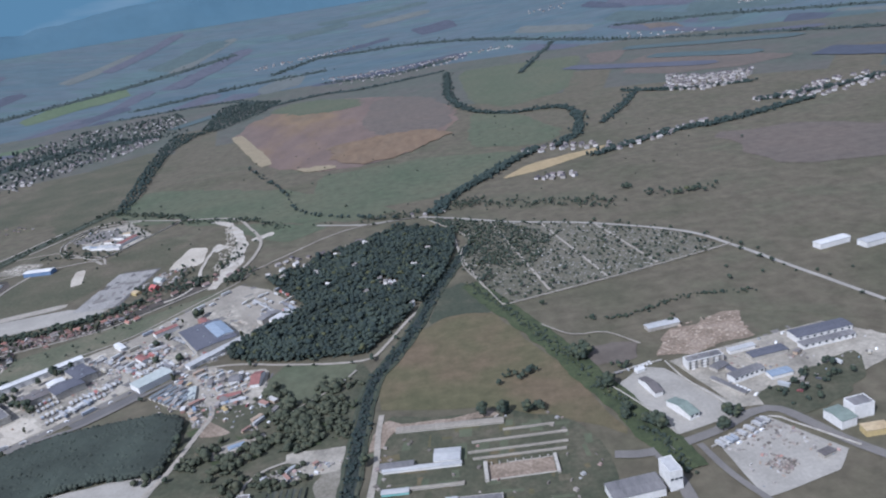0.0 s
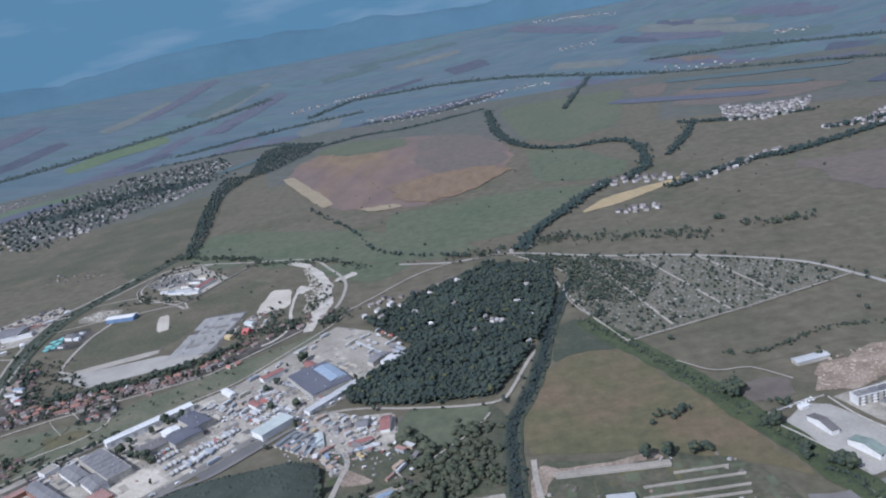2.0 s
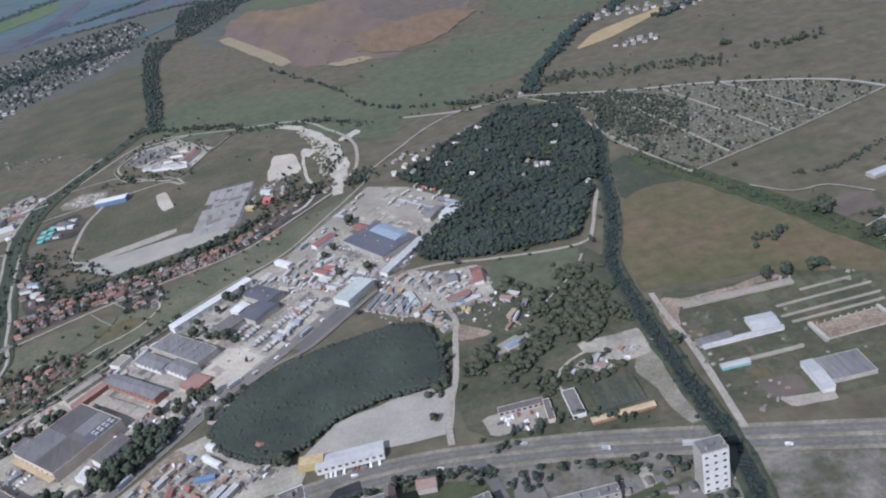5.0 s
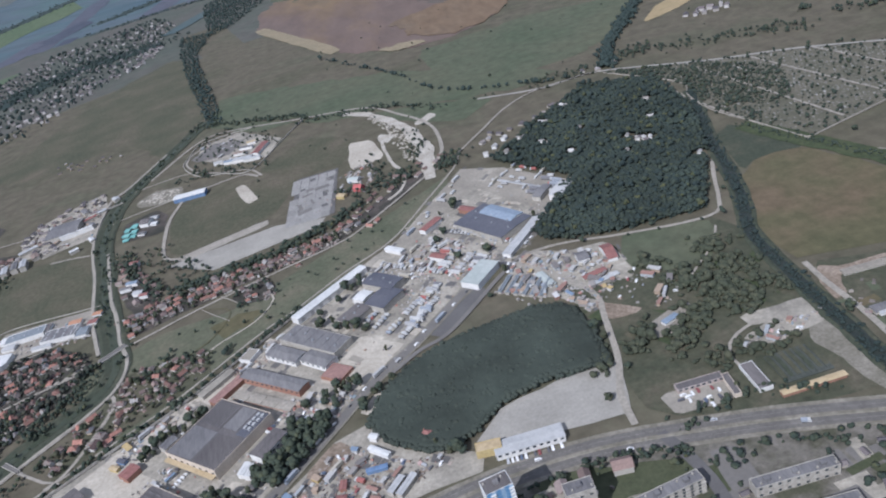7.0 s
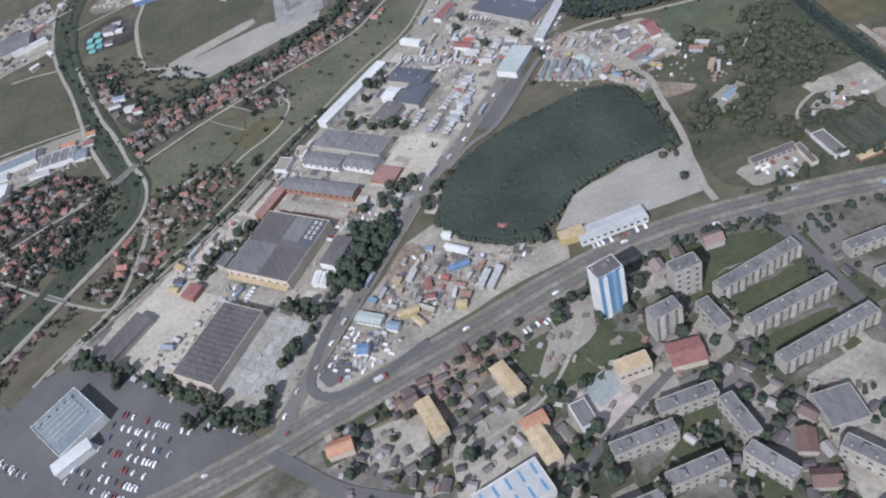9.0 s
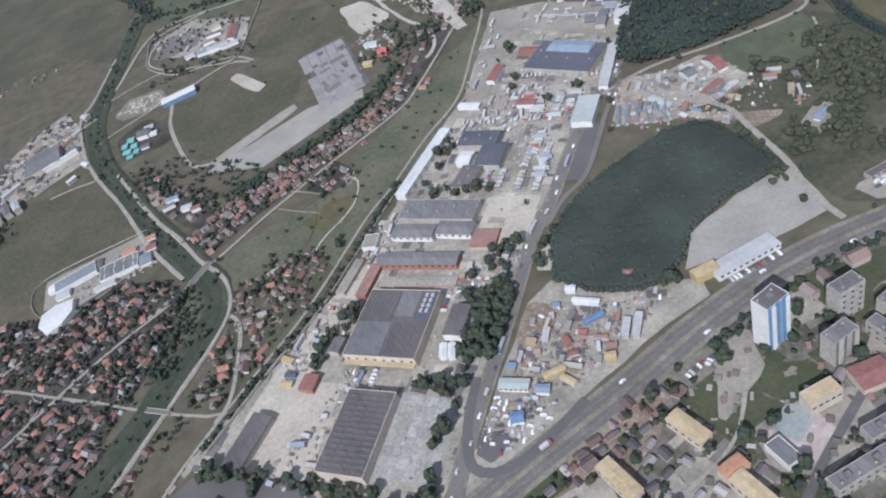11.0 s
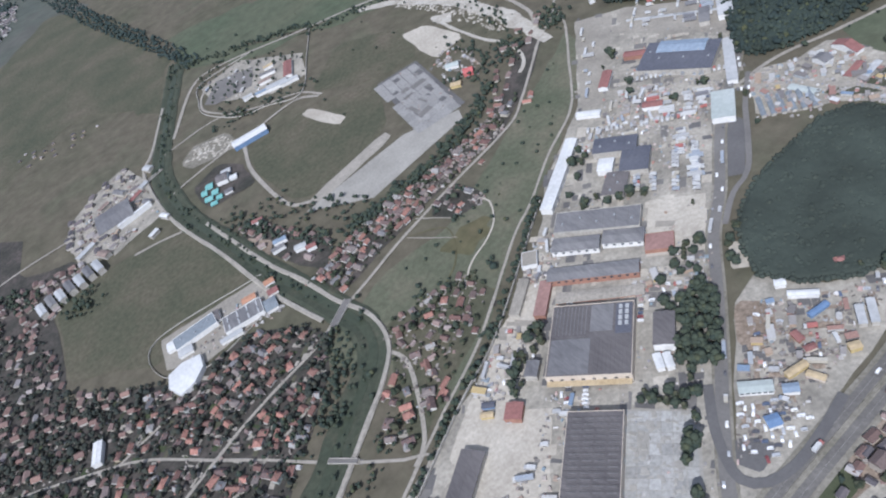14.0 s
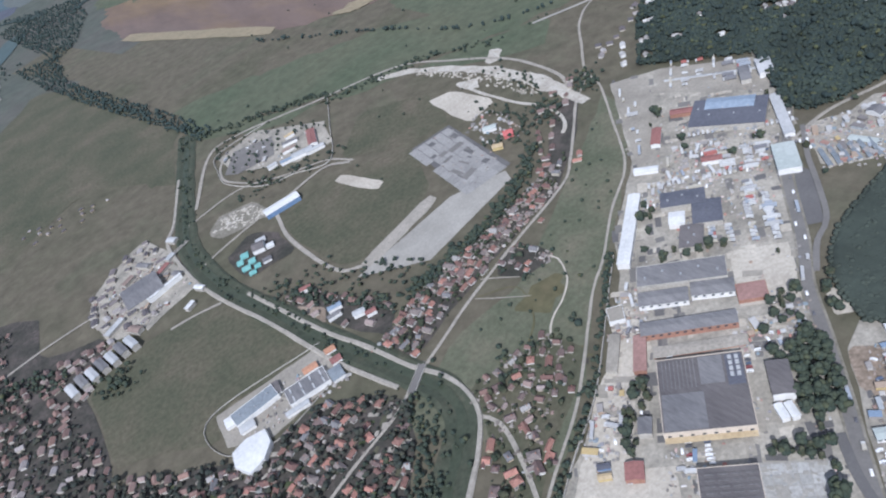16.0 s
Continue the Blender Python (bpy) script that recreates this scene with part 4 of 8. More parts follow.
sheet("field", [(40, 1560), (200, 1480), (100, 1340), (10, 1250), (-120, 1240), (-220, 1330), (-230, 1560), (-80, 1560)], M["green_field"], 0.3, "green pasture beside a stream", 30, 10, 2)
sheet("field", [(130, 2020), (240, 1900), (300, 1620), (230, 1520), (90, 1600), (110, 1850)], M["green_field"], 0.35, "green river meadow", 30, 8, 2)
sheet("field", [(-919, 1080), (-828, 1090), (-759, 1062), (-735, 990), (-716, 894), (-745, 900), (-818, 920), (-841, 885), (-890, 925), (-924, 944)], M["grass"], 0.25, "olive green grass field", 20, 2)
sheet("field", [(-1090, 1560), (-891, 2096), (-771, 2223), (-689, 1902), (-643, 1575), (-705, 1380), (-733, 1446), (-809, 1560), (-944, 1500)], M["grass"], 0.25, "dull green pasture", 40, 8, 2)
sheet("field", [(-470, 1600), (-560, 1450), (-430, 1310), (-290, 1250), (-170, 1180), (-230, 1120), (-300, 1180), (-370, 1330), (-560, 1380), (-640, 1500), (-620, 1660)], M["green_field"], 0.28, "green field behind the gravel works", 30, 6, 2)
sheet("field", [(-651, 1143), (-552, 1150), (-470, 1110), (-516, 1000), (-630, 975), (-648, 995), (-656, 1083)], M["grass"], 0.25, "worn olive sports ground", 20, 1)
sheet("field", [(-540, 1180), (-460, 1260), (-385, 1200), (-410, 1105), (-470, 1112)], M["grass"], 0.27, "dry grass plot", 20, 2)
sheet("field", [(-175, 702), (-100, 680), (-106, 647), (-129, 619), (-189, 629), (-192, 662)], M["green_field"], 0.25, "green grass field by the wood", 15, 2)
sheet("field", [(-32, 739), (-7, 755), (17, 756), (42, 748), (62, 690), (96, 588), (119, 488), (77, 530), (28, 556), (-74, 582), (-78, 634), (-60, 684)], M["dry_field"], 0.25, "brown dry grass field", 20, 3)
sheet("field", [(60, 755), (330, 820), (420, 760), (380, 600), (250, 690), (110, 660)], M["meadow"], 0.2, "dry brown pasture", 30, 6)
sheet("field", [(-719, 757), (-632, 800), (-556, 800), (-475, 845), (-420, 880), (-330, 930), (-290, 960), (-310, 900), (-420, 805), (-483, 764), (-534, 730), (-608, 668), (-665, 630), (-680, 690)], M["rough_grass"], 0.2, "strip of rough grass along the works", 20, 2)
sheet("village_ground", VILLAGE, M["village_soil"], 0.22, "bare garden soil and grass between village houses", 20, 3)
sheet("village_ground", [(-1080, 760), (-1060, 900), (-925, 922), (-924, 1080), (-895, 1108), (-880, 1150), (-950, 1190), (-940, 1290), (-1150, 1450), (-1400, 1300), (-1300, 800)], M["village_soil"], 0.21, "bare garden soil and grass of the outer village", 30, 4)
sheet("village_ground", [(-700, 850), (-673, 812), (-544, 850), (-440, 872), (-365, 925), (-300, 985), (-330, 995), (-430, 905), (-545, 890), (-610, 880)], M["village_soil"], 0.24, "garden soil along the village street", 20, 2)
sheet("urban_ground", [(-780, 420), (-640, 405), (-545, 425), (-470, 436), (-400, 453), (-336, 458), (-280, 452), (-230, 440), (-165, 415), (-100, 392), (60, 330), (300, 240), (200, 50), (-400, 20), (-800, 200)], M["town_ground"], 0.15, "town ground of grass, dust and paving", 25, 2)
sheet("scrub_ground", [(-255, 625), (-190, 630), (-129, 619), (-100, 690), (-80, 640), (-88, 560), (-94, 500), (-100, 430), (-170, 440), (-250, 470), (-262, 540), (-245, 590)], M["scrub"], 0.15, "scrubby waste ground with bushes", 20, 3)
sheet("scrub_ground", [(-20, 800), (-4, 840), (20, 850), (56, 764), (40, 748), (17, 756), (-7, 755), (-32, 745)], M["ditch"], 0.22, "overgrown ground at the river fork", 15, 4)
sheet("garden_ground", [(-76, 575), (10, 552), (65, 560), (100, 480), (90, 400), (-80, 418)], M["scrub"], 0.16, "allotment ground with grass and sheds", 20, 2)

sheet("dirt_patch", [(-560, 432), (-500, 446), (-440, 454), (-436, 428), (-466, 408), (-500, 396), (-556, 402)], M["rubble_soil"], 0.19, "brown trodden earth between sheds beside the dual road", 10, 3)
sheet("dirt_patch", [(-587, 739), (-580, 735), (-582, 723), (-585, 708), (-595, 706), (-601, 714), (-604, 727), (-597, 732)], M["rubble_soil"], 0.27, "cleared reddish earth plot in the meadow", 5, 2.5)
sheet("dirt_patch", [(-581, 779), (-547, 791), (-523, 783), (-547, 756), (-572, 756)], M["dry_field"], 0.26, "worn yellowish patch of the meadow", 8, 5, 2)
sheet("dirt_patch", [(-548, 846), (-520, 845), (-508, 812), (-522, 797), (-546, 806), (-560, 826)], M["village_soil"], 0.26, "garden soil of a few houses in the meadow", 6, 3, 1)
# yards
sheet("yard", [(-735, 590), (-655, 470), (-592, 448), (-555, 485), (-508, 530), (-470, 568), (-436, 604), (-390, 640), (-325, 697), (-255, 742), (-220, 780), (-175, 838), (-229, 928), (-275, 962), (-377, 833), (-470, 768), (-500, 733), (-570, 673), (-640, 636)], M["yard"], 0.2, "dusty grey factory yards", 15, 1, 0)
sheet("yard", [(-578, 447), (-545, 480), (-503, 520), (-468, 553), (-440, 560), (-417, 520), (-378, 500), (-365, 492), (-372, 476), (-405, 474), (-446, 468), (-483, 461), (-520, 451), (-552, 440)], M["yard"], 0.22, "grey trading yard between two roads", 15, 1, 0)
sheet("yard", [(-577, 544), (-544, 511), (-587, 464), (-622, 496)], M["pale_concrete"], 0.3, "pale concrete slab", 15, 0.3, 0)
sheet("yard", [(-431, 677), (-399, 646), (-441, 602), (-475, 632)], M["sand"], 0.3, "pale sandy yard", 15, 0.5, 0)
sheet("yard", [(-698, 552), (-666, 584), (-638, 605), (-609, 580), (-654, 524), (-668, 520)], M["sand"], 0.3, "sandy works yard", 15, 1.5)
sheet("yard", [(-690, 597), (-655, 622), (-612, 652), (-570, 676), (-539, 706), (-522, 704), (-530, 685), (-569, 652), (-597, 626), (-640, 592), (-665, 582)], M["sand"], 0.29, "pale dusty strip of yard inside the works wall", 12, 1.5)
sheet("yard", [(-544, 482), (-530, 463), (-551, 456), (-556, 470)], M["asphalt"], 0.3, "dark asphalt forecourt at the junction", 8, 0.3)
sheet("dirt_patch", [(-466, 554), (-451, 535), (-474, 512), (-494, 528)], M["rubble_soil"], 0.3, "bare brown earth plot", 8, 1)
sheet("sand_patch", [(-429, 596), (-419, 585), (-435, 566), (-446, 575)], M["sand"], 0.3, "pale sand patch by the wood", 8, 1)
sheet("dirt_patch", [(-708, 981), (-689, 946), (-701, 926), (-715, 952)], M["rubble_soil"], 0.3, "bare earth by the canal", 8, 1)
sheet("lawn", [(-426, 426), (-402, 409), (-391, 383), (-415, 378), (-433, 391), (-434, 407)], M["lawn"], 0.2, "lawn before a tower block", 10, 1.5)
sheet("lawn", [(-345, 452), (-301, 446), (-254, 428), (-299, 416), (-314, 413), (-333, 415)], M["lawn"], 0.2, "green lawn beside the dual road", 10, 1.5)
sheet("lawn", [(-405, 430), (-383, 416), (-361, 398), (-365, 385), (-388, 380), (-399, 405), (-423, 425)], M["lawn"], 0.21, "wide lawn below a tower block", 10, 1.5)
sheet("lawn", [(-342, 434), (-325, 452), (-294, 443), (-246, 430), (-248, 415), (-298, 416), (-311, 404), (-336, 420)], M["lawn"], 0.215, "grass between tower blocks and the dual road", 10, 1.5)
sheet("lawn", [(-313, 361), (-255, 363), (-262, 349), (-308, 349)], M["lawn"], 0.2, "lawn between blocks of flats", 10, 1.5)
sheet("lawn", [(-365, 342), (-348, 334), (-360, 318), (-384, 313), (-393, 318), (-377, 328)], M["lawn"], 0.2, "shaded lawn between blocks of flats", 10, 1.5)
sheet("paving", [(-420, 374), (-421, 361), (-415, 351), (-390, 352), (-362, 360), (-358, 372), (-376, 372), (-395, 377)], M["concrete"], 0.24, "pale school yard paving", 8, 1)
sheet("paving", [(-346, 432), (-336, 446), (-330, 430), (-338, 418), (-348, 416)], M["verge"], 0.26, "trodden pale earth behind a tower block", 6, 2)
sheet("paving", [(-432, 443), (-397, 445), (-399, 429), (-426, 426)], M["verge"], 0.22, "pale parking court by the dual road", 8, 1)
sheet("lawn", [(-300, 395), (-255, 398), (-252, 380), (-305, 378)], M["lawn"], 0.2, "lawn between blocks of flats", 10, 1.5)
sheet("lawn", [(-545, 430), (-515, 432), (-520, 416), (-555, 415)], M["lawn"], 0.2, "grass verge corner", 8, 1)
sheet("paving", [(-322, 396), (-318, 364), (-337, 360), (-340, 385)], M["concrete"], 0.2, "paved court between blocks", 8, 1)
sheet("paving", [(-341, 360), (-324, 355), (-320, 296), (-342, 282), (-352, 302)], M["old_asphalt"], 0.2, "asphalt yard of a housing estate", 8, 1)
sheet("paving", [(-490, 385), (-450, 392), (-440, 340), (-500, 345)], M["yard"], 0.2, "dusty yard between ochre halls", 8, 1)
sheet("paving", [(-545, 415), (-500, 412), (-505, 380), (-540, 385)], M["yard"], 0.2, "dusty yard of small workshops", 8, 1)
sheet("paving", [(-305, 330), (-250, 335), (-245, 250), (-320, 250)], M["yard"], 0.2, "paved town quarter", 8, 1)
sheet("village_ground", [(-662, 745), (-578, 735), (-575, 695), (-655, 650), (-705, 615), (-700, 640), (-672, 705)], M["grass"], 0.24, "grassy gardens beyond the canal", 12, 2)
sheet("village_ground", [(-715, 990), (-690, 905), (-668, 850), (-640, 890), (-660, 930), (-700, 1010)], M["village_soil"], 0.24, "garden soil by the canal", 12, 2)
sheet("yard", [(-229, 925), (-171, 837), (-222, 790), (-271, 897)], M["concrete"], 0.32, "truck terminal apron", 15, 0.5, 0)
sheet("yard", [(-275, 962), (-246, 930), (-366, 812), (-377, 828)], M["concrete"], 0.31, "grey lorry park", 15, 0.5, 0)
sheet("yard", [(-329, 707), (-315, 692), (-314, 681), (-366, 637), (-381, 651)], M["asphalt"], 0.33, "dark asphalt lot beside the road", 15, 0.5, 0)
sheet("car_park", [(-368, 503), (-343, 529), (-294, 538), (-249, 536), (-262, 482), (-308, 486)], M["pale_concrete"], 0.3, "pale grey gravel car park", 15, 0.8, 0)
sheet("lot", [(-477, 1099), (-421, 1095), (-437, 954), (-496, 962)], M["asphalt"], 0.3, "dark joints of a concrete lot", 15, 0.3, 0)
sheet("lot", [(-645, 955), (-510, 972), (-449, 950), (-455, 932), (-585, 906)], M["pale_concrete"], 0.35, "pale concrete wedge-shaped apron", 15, 0.3, 0)
sheet("dirt_bank", [(-634, 972), (-521, 999), (-519, 982), (-632, 952)], M["gravel"], 0.33, "gravel bank beside the sports ground", 10, 1)
sheet("sand_patch", [(-556, 1147), (-534, 1076), (-548, 1068), (-571, 1141)], M["sand"], 0.4, "bare sand patch", 10, 1)
sheet("sand_patch", [(-270, 1195), (-262, 1176), (-284, 1160), (-300, 1166), (-290, 1186)], M["limestone"], 0.37, "white limestone tip", 6, 3)
sheet("sand_patch", [(-352, 1174), (-331, 1150), (-343, 1128), (-359, 1150)], M["limestone"], 0.37, "white limestone tip", 6, 2)
sheet("sand_patch", [(-322, 1128), (-298, 1112), (-290, 1060), (-298, 1010), (-306, 985), (-316, 990), (-318, 1030), (-312, 1075)], M["limestone"], 0.365, "white limestone cutting", 6, 3)
sheet("sand_patch", [(-399, 1175), (-366, 1164), (-354, 1080), (-407, 1067)], M["sand"], 0.36, "bare sandy lot", 10, 1.5)
sheet("yard", [(-640, 1389), (-569, 1400), (-500, 1300), (-520, 1235), (-574, 1240), (-639, 1320)], M["yard"], 0.3, "grey builder's yard", 15, 2, 0)
sheet("yard", [(-724, 1218), (-696, 1236), (-655, 1218), (-647, 1170), (-677, 1172), (-716, 1184)], M["verge"], 0.31, "sandy works yard with heaps", 10, 3, 0)
sheet("yard", [(-860, 1230), (-790, 1250), (-760, 1130), (-840, 1110)], M["yard"], 0.3, "farm yard", 10, 2, 0)
sheet("yard", [(-830, 915), (-718, 905), (-722, 855), (-800, 845), (-835, 870)], M["concrete"], 0.3, "concrete works yard", 10, 1, 0)
sheet("yard", [(173, 468), (220, 486), (253, 436), (236, 416), (179, 400)], M["pale_concrete"], 0.3, "pale concrete storage yard", 12, 0.5, 0)
sheet("yard", [(127, 565), (155, 588), (172, 580), (208, 502), (195, 493), (150, 482)], M["pale_concrete"], 0.3, "pale concrete forecourt", 12, 0.5, 0)
sheet("yard", [(180, 590), (330, 620), (380, 560), (260, 500), (205, 505)], M["yard"], 0.25, "trading estate yard", 12, 1, 0)
sheet("dirt_patch", [(172, 604), (186, 630), (200, 652), (220, 650), (237, 664), (272, 667), (262, 640), (268, 616), (233, 605), (199, 595)], M["rubble_soil"], 0.3, "reddish heaped building soil", 8, 4)
sheet("dirt_patch", [(-84, 524), (-80, 548), (-68, 566), (-58, 556), (22, 554), (28, 547), (-62, 549), (-74, 526)], M["rubble_soil"], 0.28, "reddish bare track edge", 8, 2)
sheet("yard", [(-808, 535), (-760, 568), (-722, 580), (-668, 530), (-629, 487), (-600, 440), (-680, 400), (-820, 430)], M["asphalt"], 0.24, "grey asphalt shopping centre car park", 15, 0.5, 0)
sheet("yard", [(-419, 385), (-387, 384), (-355, 372), (-360, 352), (-409, 340), (-425, 360)], M["concrete"], 0.25, "paved school court", 12, 1)
STALLS = [(-262, 728), (-215, 697), (-199, 686), (-207, 636), (-244, 604), (-257, 632), (-308, 676)]
sheet("yard", STALLS, M["yard"], 0.265, "dusty stall yard by the wood", 8, 1.5)
sheet("yard", [(-242, 632), (-197, 640), (-192, 600), (-212, 582), (-236, 585)], M["rubble_soil"], 0.26, "pinkish bare earth stall yard", 8, 2)
sheet("yard", [(-236, 704), (-190, 700), (-190, 632), (-240, 636), (-256, 668)], M["yard"], 0.27, "dusty yard of small traders", 8, 1)
sheet("yard", [(-229, 561), (-211, 564), (-178, 580), (-172, 571), (-198, 542), (-219, 547)], M["concrete"], 0.26, "pale lot with parked vans", 8, 1)
sheet("yard", [(-240, 488), (-192, 486), (-196, 462), (-238, 466)], M["concrete"], 0.27, "walled forecourt of a roadside building", 8, 0.5)
sheet("yard", [(-152, 540), (-97, 536), (-97, 516), (-150, 524)], M["yard"], 0.27, "dusty lane end with sheds", 8, 1)
sheet("dirt_patch", [(-58, 446), (-28, 440), (-33, 421), (-57, 424)], M["mauve_field"], 0.27, "bare brown plot", 8, 1)
sheet("dirt_patch", [(-54, 424), (-20, 417), (-21, 408), (-50, 413)], M["gravel"], 0.27, "pale gravel forecourt", 8, 1)
sheet("dirt_patch", [(108, 642), (163, 635), (157, 603), (113, 602)], M["mauve_field"], 0.27, "bare brown plot by the ditch", 8, 3)
sheet("lawn", [(224, 519), (250, 530), (277, 540), (327, 563), (320, 530), (290, 498), (245, 482), (226, 500)], M["scrub"], 0.33, "weedy ground on the trading estate", 8, 3)
sheet("paving", [(-419, 377), (-396, 382), (-384, 380), (-384, 352), (-415, 350)], M["pink_court"], 0.33, "faded pink sports court", 8, 0.5, 0)
sheet("paving", [(-412, 381), (-392, 386), (-382, 372), (-404, 364)], M["teal_court"], 0.35, "faded grey-green sports court", 8, 0.5, 0)
sheet("yard", [(-728, 1133), (-689, 1158), (-664, 1127), (-664, 1065), (-726, 1075)], M["village_soil"], 0.3, "bare brown plot round the pavilion", 8, 2)
sheet("yard", [(-890, 1216), (-859, 1263), (-787, 1301), (-771, 1226), (-784, 1150), (-830, 1115), (-880, 1130)], M["yard"], 0.28, "grey works yard by the canal", 8, 2)
sheet("yard", [(-114, 513), (-101, 515), (-101, 470), (-102, 425), (-115, 425), (-119, 461), (-123, 491)], M["verge"], 0.25, "bare earth lorry lot beside the river", 10, 1.5)
sheet("yard", [(-165, 515), (-110, 530), (-100, 505), (-150, 500)], M["yard"], 0.26, "dusty yard by the river", 10, 1.5)
sheet("yard", [(-260, 655), (-175, 640), (-150, 590), (-190, 570), (-250, 630)], M["scrub"], 0.24, "weedy ground round a stall yard", 10, 2)
sheet("yard", [(-430, 395), (-400, 440), (-372, 440), (-385, 410)], M["concrete"], 0.26, "paved parking court", 10, 1)
sheet("cemetery_ground", CEMETERY, M["cemetery_soil"], 0.25, "grey-green cemetery ground", 20, 1)

# roads and water
ROADS = {
    "highway": [(-760, 424), (-680, 424), (-630, 427), (-593, 431), (-558, 437), (-497, 445), (-454, 450), (-411, 457), (-366, 462), (-324, 463), (-285, 459), (-248, 451), (-212, 442), (-177, 432), (-126, 414), (-40, 382), (60, 343), (200, 290), (400, 210)],
    "main": [(-590, 434), (-575, 457), (-548, 487), (-503, 532), (-465, 571), (-430, 608), (-390, 640), (-325, 700), (-260, 745), (-215, 782), (-165, 850)],
    "street": [(-925, 690), (-829, 735), (-774, 757), (-717, 773), (-690, 787), (-639, 808), (-593, 826), (-523, 848), (-435, 873), (-400, 898), (-365, 930), (-317, 975), (-280, 1000), (-225, 1060), (-170, 1120), (-110, 1150), (-22, 1146)],
    "track": [(-760, 570), (-727, 596), (-665, 636), (-611, 669), (-527, 738), (-495, 758), (-440, 800), (-382, 838), (-330, 905), (-283, 970), (-268, 1005)],
    "north_bank": [(-735, 1050), (-708, 922), (-690, 862), (-677, 808), (-664, 773), (-662, 744), (-670, 717), (-690, 693), (-712, 674), (-745, 645), (-790, 605)],
    "south_bank": [(-700, 1400), (-745, 1290), (-768, 1249), (-770, 1148), (-760, 1071), (-740, 985), (-724, 897), (-712, 845), (-697, 796)],
    "east_lane": [(-670, 717), (-664, 700), (-672, 668), (-690, 625), (-706, 612)],
    "cross_street": [(-1020, 860), (-930, 816), (-879, 787), (-825, 735), (-792, 703), (-753, 662), (-709, 622), (-693, 612), (-720, 590)],
    "wood_edge": [(-320, 720), (-240, 722), (-177, 702), (-119, 686), (-88, 686), (-74, 708), (-62, 736), (-42, 779), (-28, 797), (-8, 846)],
    "cemetery_road": [(-196, 1190), (-110, 1150), (-22, 1142), (98, 1054), (202, 992), (300, 906), (336, 832), (364, 750), (401, 641), (440, 520)],
    "river_lane": [(-74, 575), (-76, 545), (-76, 506), (-80, 460), (-86, 405)],
    "depot_lane": [(-265, 470), (-262, 500), (-248, 540), (-238, 590), (-232, 622), (-245, 660), (-262, 690), (-285, 722)],
    "north_road": [(100, 470), (126, 466), (177, 479), (213, 496), (232, 494), (245, 471), (262, 438), (290, 400)],
    "estate_road": [(131, 462), (134, 436), (134, 400), (125, 340)],
    "estate_lane": [(161, 467), (169, 430), (182, 396), (200, 350)],
    "farm_lane": [(-1020, 1200), (-948, 1207), (-880, 1204), (-840, 1200)],
    "field_track": [(-758, 1065), (-790, 1076), (-820, 1082)],
    "meadow_track": [(-756, 1153), (-710, 1166), (-663, 1174)],
    "works_lane": [(-735, 1262), (-654, 1269), (-600, 1230), (-550, 1200), (-530, 1160)],
    "loop_lane": [(-575, 1387), (-630, 1380), (-657, 1324), (-639, 1268)],
    "ring_lane": [(-303, 1000), (-281, 1048), (-279, 1146), (-312, 1234), (-359, 1317), (-474, 1371), (-591, 1424), (-646, 1411), (-712, 1290)],
    "grass_path": [(-600, 740), (-575, 760), (-560, 800), (-590, 822)],
    "meadow_loop": [(-518, 811), (-514, 795), (-523, 775), (-532, 764), (-549, 753), (-561, 748), (-575, 739), (-590, 722)],
    "garden_path": [(-592, 822), (-578, 803), (-560, 781)],
    "house_path": [(-573, 838), (-561, 823), (-550, 808)],
    "sports_track": [(-648, 1155), (-660, 1090), (-654, 990), (-632, 965)],
    "ring_road": [(-600, 432), (-577, 404), (-560, 384), (-530, 362), (-480, 330), (-400, 285)],
    "town_street": [(-254, 456), (-249, 439), (-244, 411), (-244, 378), (-243, 345), (-238, 290), (-230, 200)],
    "village_lane": [(-802, 697), (-790, 706), (-760, 715), (-745, 722)],
    "back_lane": [(-840, 790), (-826, 770), (-812, 748), (-806, 735)],
    "side_lane": [(-900, 800), (-850, 812), (-800, 815)],
    "town_lane": [(-430, 335), (-400, 350), (-345, 372), (-330, 380)],
    "school_lane": [(-500, 372), (-455, 378), (-430, 385), (-410, 400), (-385, 425)],
}
ribbon("highway_verge", ROADS["highway"], flat(25, 0.30), M["verge"], "sandy verge of the dual carriageway", "verge")
for side in (-1, 1):
    line = smooth_line(ROADS["highway"], 12)
    off = []
    for i, p in enumerate(line):
        d = (line[min(i + 1, len(line) - 1)] - line[max(i - 1, 0)]).normalized()
        off.append((p.x + d.y * side * 5.4, p.y - d.x * side * 5.4))
    ribbon("highway", off[::3] + off[-1:], flat(7.2, 0.42), M["highway_asphalt"], "grey asphalt carriageway of a dual road")
    ribbon("lane_line", off[::3] + off[-1:], flat(0.16, 0.45), M["paint"], "worn white lane line", "road marking")
ribbon("median", ROADS["highway"], [(-1.6, 0.40), (-1.3, 0.62), (1.3, 0.62), (1.6, 0.40)], M["verge"], "dusty kerbed median", "median")
ribbon("main_road_verge", ROADS["main"], flat(12, 0.36), M["verge"], "gravel verge of the works road", "verge")
ribbon("main_road", ROADS["main"], flat(8.5, 0.46), M["old_asphalt"], "grey asphalt works road")
